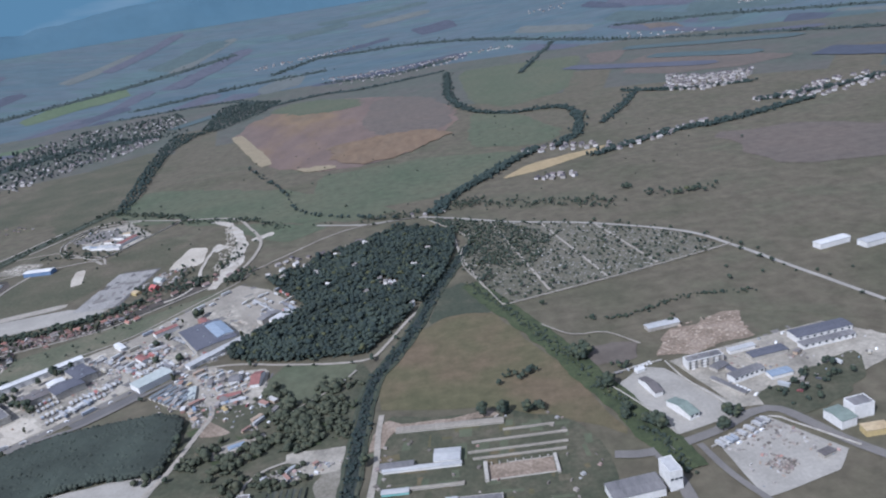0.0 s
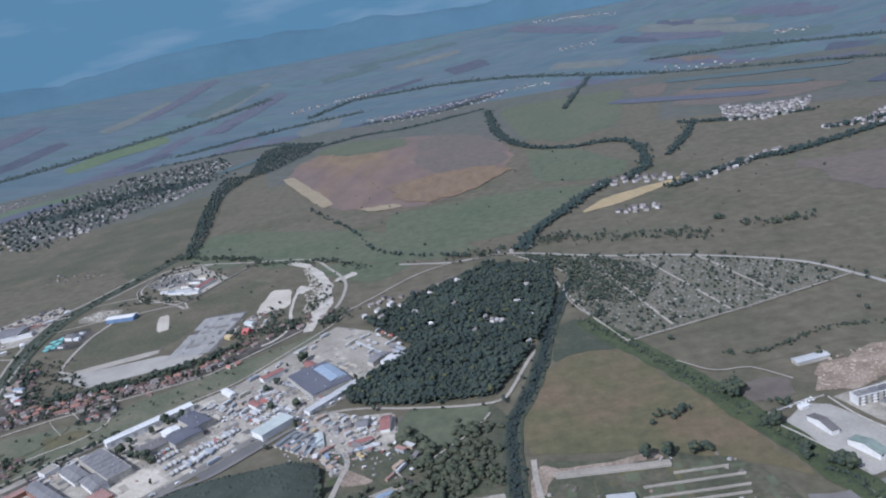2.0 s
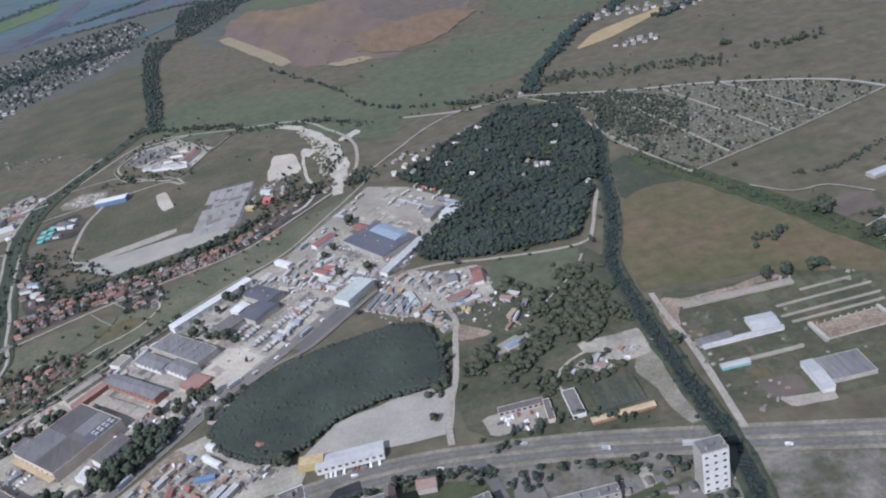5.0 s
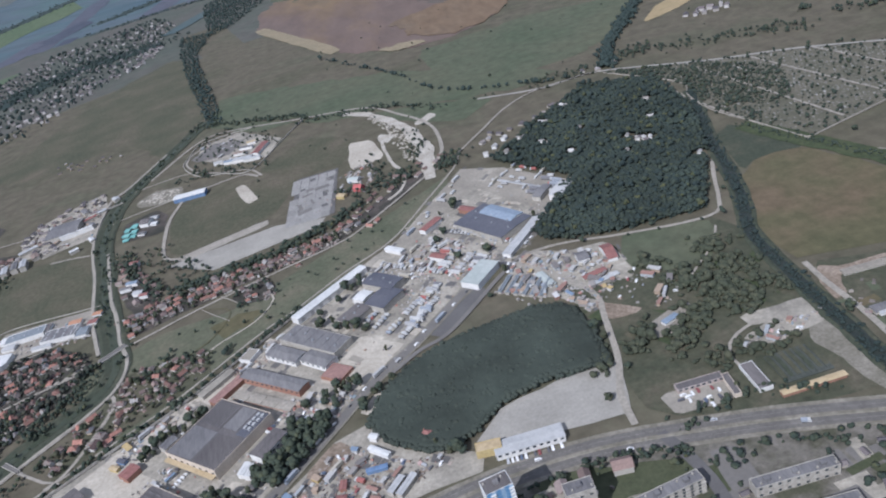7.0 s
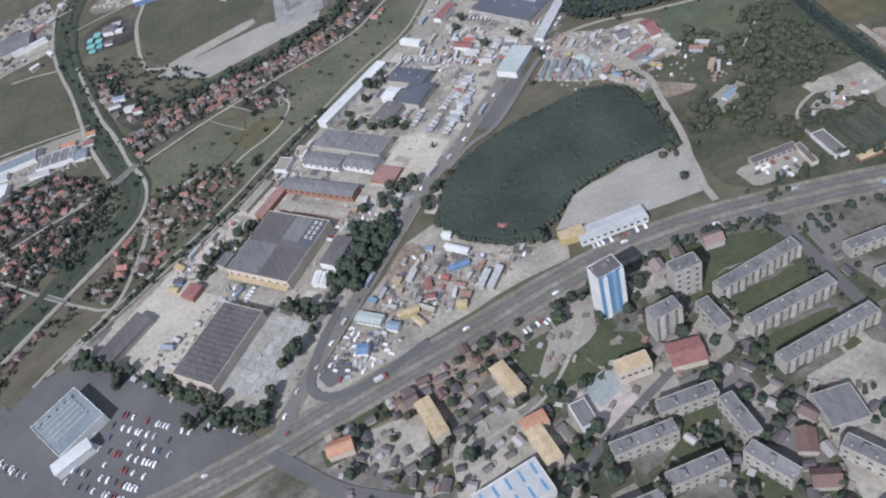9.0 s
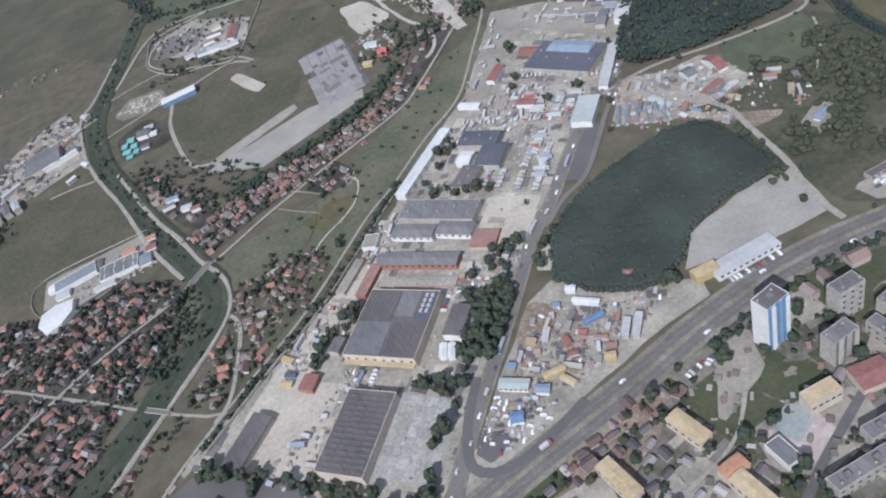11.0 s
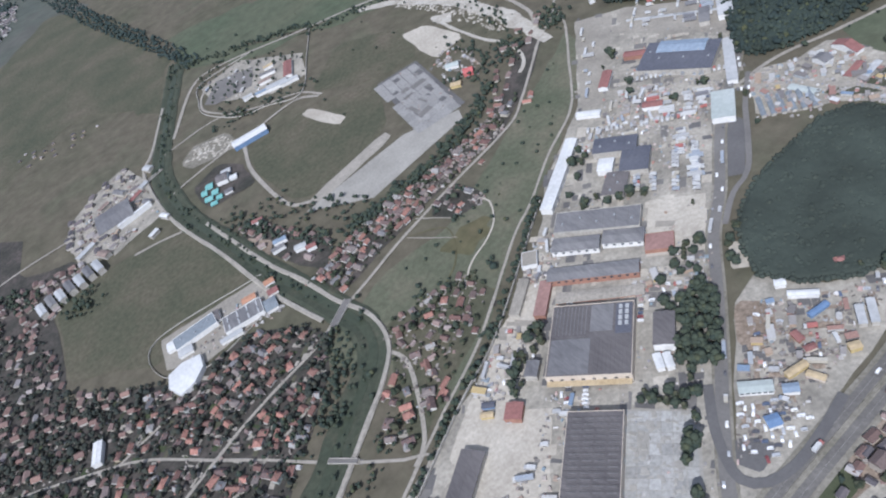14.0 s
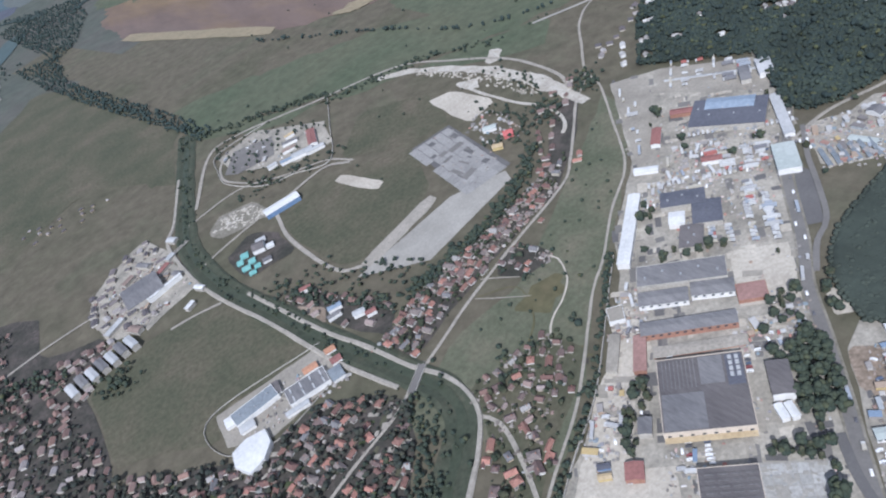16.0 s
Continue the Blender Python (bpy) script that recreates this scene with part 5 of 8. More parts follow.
for key, w, mat, z, label in (("street", 3.2, "gravel", 0.40, "pale asphalt village street"), ("track", 2.4, "gravel", 0.36, "gravel track along the works wall"),
                              ("east_lane", 3.6, "gravel", 0.38, "dusty village lane"), ("cross_street", 2.5, "gravel", 0.37, "dusty village street"),
                              ("wood_edge", 3.8, "gravel", 0.37, "pale track along the wood"), ("cemetery_road", 5.5, "pale_concrete", 0.39, "pale country road along the cemetery"),
                              ("river_lane", 5.0, "gravel", 0.36, "dusty lane by the river"), ("depot_lane", 5.0, "gravel", 0.38, "dusty depot lane"),
                              ("north_road", 9.0, "old_asphalt", 0.41, "grey estate road"), ("estate_road", 9.0, "old_asphalt", 0.40, "grey estate road"), ("estate_lane", 5.0, "old_asphalt", 0.39, "estate lane"),
                              ("farm_lane", 3.5, "gravel", 0.36, "pale lane to the farm"), ("field_track", 3.5, "gravel", 0.36, "pale field track"), ("meadow_track", 3.5, "gravel", 0.42, "pale meadow track"), ("works_lane", 3.5, "gravel", 0.42, "pale lane to the works"), ("loop_lane", 3.5, "gravel", 0.42, "pale lane round a yard"), ("ring_lane", 5, "gravel", 0.42, "pale lane round the gravel works"), ("grass_path", 1.3, "dry_field", 0.40, "trodden path in the grass"), ("meadow_loop", 1.7, "sand", 0.40, "trodden sandy path curving through the meadow"), ("garden_path", 1.2, "gravel", 0.40, "narrow pale garden path"), ("house_path", 1.4, "gravel", 0.40, "narrow pale path to houses"), ("sports_track", 5.0, "gravel", 0.40, "pale track round the sports ground"),
                              ("ring_road", 10.0, "asphalt", 0.40, "curving asphalt slip road"), ("town_street", 8.0, "asphalt", 0.41, "grey town street"),
                              ("village_lane", 3.0, "gravel", 0.37, "dusty village lane"), ("back_lane", 3.0, "gravel", 0.37, "dusty village lane"), ("side_lane", 3.0, "gravel", 0.37, "dusty village lane"), ("town_lane", 5.0, "asphalt", 0.38, "grey town lane"), ("school_lane", 2.2, "gravel", 0.37, "narrow town lane")):
    ribbon("road", ROADS[key], flat(w, z), M[mat], label, wobble=0.5)
for key, w in (("north_bank", 3.2), ("south_bank", 3.4)):
    ribbon("dike_road", ROADS[key], [(-w / 2 - 0.9, 0.3), (-w / 2, 1.5), (w / 2, 1.5), (w / 2 + 0.9, 0.3)], M["gravel"], "pale gravel track on the dike", wobble=0.6)
CANAL = [(-640, 1530), (-700, 1370), (-735, 1270), (-752, 1200), (-750, 1094), (-730, 995), (-709, 900), (-690, 832), (-680, 793), (-673, 760), (-680, 727), (-705, 702), (-733, 678), (-757, 655), (-790, 630), (-860, 580)]
ribbon("canal_bank", CANAL, [(-15, 0.32), (-11, 1.3), (-5, 0.28), (5, 0.28), (11, 1.3), (15, 0.32)], M["ditch"], "grassy banks of a canal", "river bank", wobble=2.0)
ribbon("canal_water", CANAL, flat(8, 0.5), M["canal_water"], "narrow dark green canal water", "water", wobble=1.0)
RIVER = [(34, 975), (6, 895), (-18, 827), (-40, 748), (-60, 690), (-82, 640), (-89, 587), (-92, 545), (-95, 490), (-97, 450), (-98, 412), (-105, 360), (-130, 300)]
ribbon("river_bank", RIVER, [(-9, 0.34), (-6.5, 0.9), (-4, 0.34), (4, 0.34), (6.5, 0.9), (9, 0.34)], M["ditch"], "overgrown banks of a small river", "river bank", wobble=2.0)
ribbon("river_water", RIVER, flat(11, 0.55), M["water"], "dark river water", "water", wobble=1.0)
LINES += [(ROADS[k], w) for k, w in (("highway", 13), ("main", 8), ("street", 4), ("track", 3), ("north_bank", 4), ("south_bank", 4), ("east_lane", 3), ("cross_street", 3), ("wood_edge", 3), ("cemetery_road", 3),
                                     ("river_lane", 3), ("depot_lane", 4), ("north_road", 5), ("estate_road", 5), ("estate_lane", 3), ("ring_road", 6), ("town_street", 5), ("town_lane", 3), ("school_lane", 3))]
DITCH = [(26, 838), (56, 752), (84, 672), (103, 612), (118, 558), (130, 511), (140, 474), (146, 440)]
ribbon("ditch_bank", DITCH, [(-13, 0.26), (-5, 0.9), (0, 0.3), (5, 0.9), (13, 0.26)], M["bank"], "overgrown dark green ditch", "ditch", wobble=5.0)
LINES += [(CANAL, 12), (RIVER, 8)]

ribbon("limestone_track", [(-392, 1318), (-352, 1267), (-320, 1190), (-306, 1114), (-307, 1023), (-313, 962)], flat(15, 0.42), M["limestone"], "white limestone haul track", "track", wobble=5.0)
ribbon("limestone_track", [(-352, 1150), (-353, 1114), (-350, 1050), (-341, 999), (-354, 955), (-371, 941)], flat(4.5, 0.43), M["limestone"], "narrow limestone track inside the workings", "track", wobble=1.5)
# strips of fields far over the plain, haze mixed into their colours
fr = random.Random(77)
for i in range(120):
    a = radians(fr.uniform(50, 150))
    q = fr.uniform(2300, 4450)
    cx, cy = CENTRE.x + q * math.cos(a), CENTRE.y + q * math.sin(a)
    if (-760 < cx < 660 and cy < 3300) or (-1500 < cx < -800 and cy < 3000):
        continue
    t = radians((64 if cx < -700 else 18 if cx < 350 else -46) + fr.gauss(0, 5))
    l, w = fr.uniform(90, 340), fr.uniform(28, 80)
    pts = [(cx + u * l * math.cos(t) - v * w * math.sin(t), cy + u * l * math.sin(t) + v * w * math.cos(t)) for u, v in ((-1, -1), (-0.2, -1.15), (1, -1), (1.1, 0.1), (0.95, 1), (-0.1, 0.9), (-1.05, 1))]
    sheet("field", pts, M[fr.choice(("hazed_green", "hazed_green", "hazed_mauve", "hazed_mauve", "hazed_dark", "hazed_dark", "hazed_straw"))], 1.2, fr.choice(("far haze-tinted strip of pasture", "far haze-tinted strip of fallow land")) + " on the plain", 60, 6, far=True)

ribbon("lane", [(-262, 728), (-300, 696), (-320, 676), (-361, 638), (-387, 629), (-416, 610)], flat(4.5, 0.42), M["old_asphalt"], "narrow grey lane between the asphalt lot and the wood", "road", wobble=0.5)
ribbon("trodden_path", [(-160, 600), (-145, 615), (-129, 628), (-110, 650), (-101, 665)], flat(2.0, 0.40), M["gravel"], "winding trodden path in the scrub", "path", wobble=0.5)
ribbon("lane", [(-178, 480), (-178, 505), (-163, 521), (-144, 527)], flat(2.6, 0.40), M["gravel"], "dusty lane into the scrub", "path", wobble=0.5)
ribbon("trodden_path", [(86, 702), (111, 669), (142, 663), (166, 630)], flat(1.6, 0.40), M["gravel"], "pale footpath over the pasture", "path", wobble=0.5)

WORKS = [(-735, 590), (-655, 470), (-592, 448), (-555, 485), (-508, 530), (-470, 568), (-436, 604), (-390, 640), (-325, 697), (-255, 742), (-220, 780), (-175, 838), (-229, 928), (-275, 962), (-377, 833), (-470, 768), (-500, 733), (-570, 673), (-640, 636)]
patches(WORKS, 110, ("asphalt", "old_asphalt", "sand", "concrete"), 45, 81, (4, 18))
patches([(-560, 470), (-500, 515), (-460, 545), (-425, 515), (-380, 495), (-440, 480), (-520, 465)], 26, ("asphalt", "rubble_soil", "concrete"), 50, 82, (4, 14))
patches([(-560, 420), (-300, 440), (-110, 380), (-110, 250), (-400, 230), (-560, 330)], 90, ("old_asphalt", "yard", "lawn", "scrub"), 5, 83, (6, 26), 0.22)
patches([(180, 590), (330, 620), (380, 560), (260, 500), (205, 505)], 20, ("old_asphalt", "scrub", "gravel"), 10, 84, (5, 20), 0.3)
patches([(-250, 700), (-185, 695), (-190, 590), (-240, 590)], 14, ("gravel", "rubble_soil", "asphalt"), 0, 85, (3, 12), 0.36)
patches([(-800, 560), (-705, 600), (-655, 470), (-600, 440), (-680, 400), (-820, 430)], 24, ("asphalt", "yard", "concrete"), 25, 86, (6, 24), 0.3)
patches([(-90, 545), (80, 545), (95, 480), (60, 410), (-80, 420)], 26, ("grass", "dry_field", "green_field"), 175, 87, (4, 22), 0.24)
patches(VILLAGE, 150, ("grass", "village_soil", "gravel", "bank"), 40, 88, (3, 12), 0.30)
patches([(-662, 745), (-578, 735), (-575, 695), (-655, 650), (-705, 615), (-700, 640), (-672, 705)], 30, ("village_soil", "dry_field", "gravel"), 40, 89, (3, 14), 0.32)
patches([(-255, 620), (-190, 625), (-129, 615), (-100, 640), (-90, 540), (-170, 520), (-240, 545)], 24, ("bank", "scrub", "grass"), 30, 90, (6, 30), 0.23)

sheet("lot", [(-650, 1330), (-615, 1380), (-562, 1352), (-584, 1298), (-639, 1310)], M["old_asphalt"], 0.36, "grey paved lot of a builder's yard", 8, 1, 0)

ribbon("slip_road", [(-528, 519), (-546, 497), (-558, 476), (-562, 461), (-553, 450), (-533, 447), (-505, 452), (-480, 459)], flat(6.5, 0.44), M["asphalt"], "curved asphalt slip road between two roads", "road")

sheet("field", [(-232, 1860), (-98, 1910), (35, 1880), (62, 1789), (-55, 1625), (-141, 1600), (-213, 1670)], M["rusty_soil"], 0.9, "rusty ploughed end of the brown field", 18, 14, 2)
sheet("field", [(-290, 1655), (-213, 1650), (-190, 1605), (-262, 1600)], M["straw_strip"], 0.95, "yellowed strip of the brown field", 12, 6, 2)

# ---- the works along the main road ----
T = 136
h1 = hall("factory_hall", -557, 598, 59, 63, T, 9.5, "roof_dark", "beige_wall", "large factory hall with patched dark roof", 0.03, parapet=0.7, bays=0, vents=0, windows=8)
for u0, u1, v0, v1, mat in ((2, 28, -30, -2, "roof_dark"), (-15, 1, -30, -6, "roof_grey"), (0, 28, 0, 30, "roof_grey"), (-28, -1, 0, 30, "roof_dark"), (-28, -17, -30, -3, "roof_navy")):
    part("roof_panel", box(u0, u1, v0, v1, 9.65, 9.9), M[mat], h1)
for i in range(9):
    part("roof_rib", box(4 + i * 2.7, 4.5 + i * 2.7, -29, -4, 9.9, 10.3), M["roof_grey"], h1)
    part("roof_rib", box(-26 + i * 2.8, -25.6 + i * 2.8, 1, 29, 9.9, 10.1), M["roof_dark"], h1)
for i in range(4):
    for k in range(2):
        part("roof_vent", box(-26 + k * 4.5, -23.5 + k * 4.5, -28 + i * 5, -25 + i * 5, 9.9, 11.2), M["roof_pale"], h1)
part("loading_canopy", box(-29, 29, 31.7, 36, 4.6, 5.0), M["roof_yellow"], h1)
h2 = hall("factory_hall", -615, 528, 64, 37, T - 90, 9, "roof_dark", "beige_wall", "factory hall with dark brown ribbed roof", 0.05, parapet=0.5, bays=15, doors=3)
for i in range(14):
    for k in range(4):
        part("skylight", box(-31 + i * 4.27 + 1.2, -31 + i * 4.27 + 2.3, -16 + k * 8.2, -10 + k * 8.2, 9.15, 9.6), M["skylight"], h2)
hall("warehouse", -686, 575, 43, 17, 39, 6, "roof_dark", "panel_wall", "narrow dark-roofed warehouse", 0.12, category="warehouse")
hall("warehouse", -455, 763, 93, 10.5, 37, 6.5, "roof_white", "white_wall", "very long white-roofed warehouse", 0.15, category="warehouse", doors=8)
hall("canopy_hall", -313, 708, 38, 19, 45, 7, "roof_green", "white_wall", "pale grey-green flat-roofed hall by the road", 0.02)
slate = hall("factory_hall", -277, 797, 70, 46, 121, 7.5, "roof_navy", "panel_wall", "broad slate-roofed hall with a raised pale blue bay", 0.04, vents=6, doors=4)
bay = gable_roof(46, 19, 8.6, 1.4, 0.3, 0.3)
bay.transform(pose(0, -14, 0))
wall = gable_walls(46, 19, 8.6, 1.4)
wall.transform(pose(0, -14, 0))
part("raised_wall", wall, M["white_wall"], slate)
part("raised_roof", bay, M["roof_blue"], slate, "pale blue sheet roof")
hall("factory_hall", -436, 710, 28, 19, 38, 6, "roof_dark", "panel_wall", "dark-roofed workshop behind the white store", 0.1, vents=3)
hall("factory_hall", -402, 748, 38, 20, 133, 8, "roof_navy", "panel_wall", "hall with slate-blue sheet roof", 0.08, vents=3)
hall("factory_hall", -405, 719, 24, 30, 132, 7.4, "roof_navy", "panel_wall", "lower hall with slate-blue roof", 0.06)
hall("warehouse", -424, 736, 13, 16, 131, 6, "roof_white", "white_wall", "small white-roofed store", 0.1, category="warehouse")
hall("warehouse", -194, 818, 14, 30, 137, 7, "roof_pale", "white_wall", "pale grey warehouse at the terminal", 0.1, category="warehouse")
hall("warehouse", -212, 828, 10, 28, 135, 6, "roof_grey", "panel_wall", "grey shed at the terminal", 0.1, category="warehouse")
hall("warehouse", -258, 752, 70, 9, 47, 5, "roof_pale", "white_wall", "long pale shed beside the road", 0.12, category="warehouse", doors=6)
hall("shed", -290, 841, 28, 9, 128, 5, "roof_rust", "brick", "long shed with rust-red roof", 0.25, category="shed")
hall("shed", -342, 765, 18, 8, 132, 5, "roof_rust", "white_wall", "shed with red sheet roof", 0.2, category="shed")
hall("shed", -337, 837, 28, 9, 39, 5, "roof_rust", "white_wall", "shed with red sheet roof", 0.2, category="shed")
hall("shed", -382, 810, 23, 7, 130, 4, "roof_white", "white_wall", "white stall building", 0.1, category="shed")
hall("factory_hall", -474, 689, 70, 24, 134, 7, "roof_grey", "panel_wall", "wide grey flat-roofed workshop", 0.03, parapet=0.5, bays=7, vents=5)
hall("factory_hall", -502, 683, 38, 15, 135, 5.5, "roof_grey", "white_wall", "grey-roofed workshop with white eaves", 0.14, windows=6)
hall("factory_hall", -473, 659, 32, 15, 133, 5.5, "roof_grey", "white_wall", "grey-roofed workshop with white eaves", 0.14, windows=5)
hall("factory_hall", -513, 649, 70, 13, 137, 6.5, "roof_grey", "brick", "long workshop with grey roof and red brick front", 0.12, windows=12)
hall("factory_hall", -523, 631, 66, 10, 138, 1.6, "gravel", "brick", "long low brick-edged store yard", 0.03, category="warehouse", bays=4)
hall("warehouse", -555, 659, 34, 9, 43, 5, "roof_pink", "brick", "faded red brick store with low roof", 0.12, category="warehouse")
hall("warehouse", -566, 676, 36, 8, 40, 4, "concrete", "panel_wall", "pale narrow store inside the wall", 0.1, category="warehouse")
hall("gatehouse", -536, 702, 13, 16, 144, 4.5, "concrete", "white_wall", "pale square gatehouse by the track", 0.1, category="gatehouse", parapet=0.4)
hall("warehouse", -459, 634, 22, 18, 137, 3.5, "roof_pink", "brick", "faded reddish flat-roofed brick store", 0.02, category="warehouse", parapet=0.3)
hall("office", -517, 568, 28, 14, 46, 8, "roof_dark", "white_wall", "white office building with dark roof", 0.1, category="office", windows=6)
hall("shed", -537, 553, 12, 5, 62, 4.5, "roof_white", "white_wall", "bright white shed", 0.2, category="shed")
hall("shed", -532, 549, 12, 5, 62, 4.5, "roof_white", "white_wall", "bright white shed", 0.2, category="shed")
hall("shed", -631, 594, 13, 12, 46, 5, "roof_rust", "brick", "dark red roofed yard shed", 0.2, category="shed")
hall("warehouse", -601, 612, 13, 9, 43, 6, "roof_grey", "panel_wall", "grey workshop by the big hall", 0.15, category="warehouse")
hall("container", -646, 607, 9, 4, 142, 3, "roof_yellow", "yellow_paint", "bright yellow site container", 0.05, category="container")
hall("container", -641, 613, 9, 4, 142, 3, "roof_navy", "blue_paint", "dark blue site container", 0.05, category="container")
slabs([(-577, 542), (-546, 511), (-588, 466), (-620, 496)], 6, 8, 0.38, label="pale concrete floor of cast slabs", gap=0.2, skip=0.04, seed=2, material="floor_tone")
slabs([(-485, 1095), (-424, 1091), (-444, 953), (-499, 956)], 5, 9, 0.4, label="grey concrete lot of cast slabs", gap=0.2, skip=0.03, seed=3)
patches([(-470, 1085), (-430, 1082), (-445, 968), (-485, 972)], 7, ("asphalt", "old_asphalt"), 8, 91, (5, 22), 0.62)
# trading yard between the roads
hall("trade_hall", -511, 496, 20, 8, 139, 4, "roof_green", "white_wall", "white and pale blue sales hall", 0.1, category="sales hall", windows=6)
hall("shed", -522, 473, 8, 8, 156, 4, "blue_paint", "white_wall", "small shed with bright blue roof", 0.2, category="shed")
hall("shed", -485, 488, 15, 4.5, 173, 3.6, "roof_yellow", "yellow_paint", "long golden yellow shed", 0.2, category="shed")
hall("shed", -481, 477, 11, 4, 111, 3, "roof_yellow", "beige_wall", "ochre shed in a trading yard", 0.2, category="shed")
hall("shed", -465, 504, 8, 4.5, 80, 3, "roof_rust", "brick", "dull red shed in a trading yard", 0.2, category="shed")
hall("shed", -467, 493, 7, 4, 160, 3, "roof_rust", "beige_wall", "pinkish red roofed shed", 0.2, category="shed")
hall("shed", -440, 509, 15, 3.6, 175, 3, "blue_paint", "blue_paint", "long bright blue shed", 0.15, category="shed")
hall("shed", -429, 487, 15, 4.5, 48, 4.5, "roof_pale", "panel_wall", "long pale grey shed", 0.15, category="shed")
hall("shed", -422, 484, 19, 4.5, 47, 4.5, "roof_pale", "panel_wall", "long pale grey shed", 0.15, category="shed")
hall("shed", -438, 541, 7, 5, 141, 4, "roof_white", "white_wall", "bright white shed by the wood", 0.15, category="shed")
hall("shed", -436, 524, 19, 4, 133, 4, "roof_white", "white_wall", "low white row by the wood", 0.15, category="shed")
hall("shed", -498, 481, 9, 6, 141, 4, "roof_blue", "white_wall", "small turquoise-roofed kiosk hall", 0.15, category="shed")
hall("shed", -450, 475, 7, 5, 153, 4, "roof_yellow", "yellow_paint", "small yellow roadside kiosk", 0.15, category="shed")
house(-400, 525, 144, 9, 7.5, 4, 2.4, True, "lone red-roofed house in the wood", roof="roof_rust", group="")

# ---- road frontage and depot ----
hall("depot", -335, 485, 48, 13, -4, 5, "roof_pale", "white_wall", "long pale-roofed roadside depot", 0.05, category="depot", windows=10)
hall("depot", -362, 491, 18, 9, -7, 6, "roof_yellow", "yellow_paint", "yellow-fronted roadside building", 0.05, category="depot", parapet=0.5)

# ---- river side, east ----
hall("shed", -17, 542, 88, 7, 174, 1.6, "concrete", "panel_wall", "very long low concrete ruin of a stable", 0.04, category="ruin", bays=14)
hall("greenhouse", -21, 499, 20, 15, 173, 3.6, "roof_pale", "white_wall", "packing shed with weathered pale roof", 0.12, category="shed")
hall("shed", -41, 490, 60, 4, 176, 2.4, "roof_pale", "white_wall", "long low pale lean-to", 0.05, category="shed")
hall("shed", -60, 496, 26, 8, 177, 2.6, "roof_grey", "panel_wall", "low grey shed", 0.1, category="shed")
for px, py, pl in ((45, 523, 40), (36, 511, 74), (33, 498, 76), (33, 489, 70)):
    hall("garden_wall_row", px, py, pl, 1.3, 177, 1.2, "concrete", "panel_wall", "long low concrete cold frame", 0.05, category="cold frame")
ruin = thing("barn_ruin", 32, 471.5, 178, "roofless barn ruin with pale end walls and dusty floor", "ruin")
part("floor", box(-24, 24, -9, 9, 0, 0.5), M["rubble_soil"], ruin, "bare pinkish dusty floor")
for u0, u1, v0, v1, h in ((-27, -24.5, -11, 11, 2.2), (24.5, 27.5, -11, 11, 2.8), (-24, 24, 9, 9.6, 0.9), (-24, 10, -9.6, -9, 0.8)):
    part("wall", box(u0, u1, v0, v1, 0, h), M["panel_wall"], ruin)
for k in range(8):
    part("pier", box(-21 + k * 6, -20 + k * 6, -9.6, -8.6, 0.8, 2.6), M["panel_wall"], ruin)
TAKEN.append((32, 471, 22))
hall("factory_hall", -22, 431, 8, 29, 175, 4.5, "roof_pale", "white_wall", "narrow pale hall with white gable", 0.1)
hall("factory_hall", -2, 433, 32, 24, 175, 3, "roof_grey", "panel_wall", "hall with blue-grey flat roof", 0.02, parapet=0.4, bays=6)
hall("shed", -61, 465, 20, 5, 175, 2.4, "roof_pale", "turquoise", "narrow shed with pale green front", 0.1, category="shed")
hall("garden_wall_row", -31, 465, 40, 2, 176, 1.8, "concrete", "panel_wall", "low broken concrete wall", 0.05, category="ruin")
hall("greenhouse", -145, 474, 33, 29, 178, 1.0, "shade_net", "shade_net", "low shade-netted market garden", 0.02, category="greenhouse", bays=9)
for k in range(7):
    hall("plant_bed", -160 + k * 5, 476, 2.2, 24, 178, 1.3, ("scrub", "ditch", "grass")[k % 3], "shade_net", "raised bed of green nursery plants", 0.05, category="plant bed", group="nursery beds")
hall("shed", -149, 451, 44, 4.5, 178, 2.6, "roof_yellow", "brick", "low ochre-roofed row of garden shops", 0.05, category="shop")
hall("office", -211, 486, 33, 7, 176, 3.2, "roof_dark", "pink_court", "low dark-roofed roadside building with pinkish front", 0.05, category="office", parapet=0.4, windows=8)
hall("office", -194, 474, 5, 22, 175, 3.2, "roof_dark", "beige_wall", "low side wing with pale front", 0.05, category="office", parapet=0.4)
hall("office", -176, 474, 9.5, 28, 178, 3.0, "roof_dark", "white_wall", "low grey-roofed side wing", 0.05, category="office", parapet=0.4)

# ---- northern estate ----
block(205, 577, 32, 10, 8, 3, "panel_wall", "cream three-storey concrete office block", group="estate", name="office_block")
hall("factory_hall", 316, 597, 53, 15, 8, 6, "roof_navy", "white_wall", "blue-roofed hall with white walls", 0.08, windows=8)
hall("factory_hall", 314, 581, 50, 8, 8, 4.5, "roof_grey", "white_wall", "lower white-fronted side hall", 0.06, windows=8)
hall("factory_hall", 229, 547, 30, 9, 18, 5.5, "roof_grey", "white_wall", "grey-roofed hall with white front", 0.1, windows=6)
hall("factory_hall", 259, 575, 33, 11, 9, 4.5, "roof_navy", "panel_wall", "dark-roofed workshop", 0.1)
hall("shed", 254, 541, 19, 9, 9, 3.5, "roof_blue", "white_wall", "small pale workshop", 0.1, category="shed")
hall("shed", 164, 511, 9, 27, 22, 5, "roof_moss", "white_wall", "white building with green roof", 0.2, category="shed", windows=2)
hall("shed", 151, 550, 7, 27, 13, 4.5, "roof_dark", "white_wall", "white building with grey roof", 0.2, category="shed")
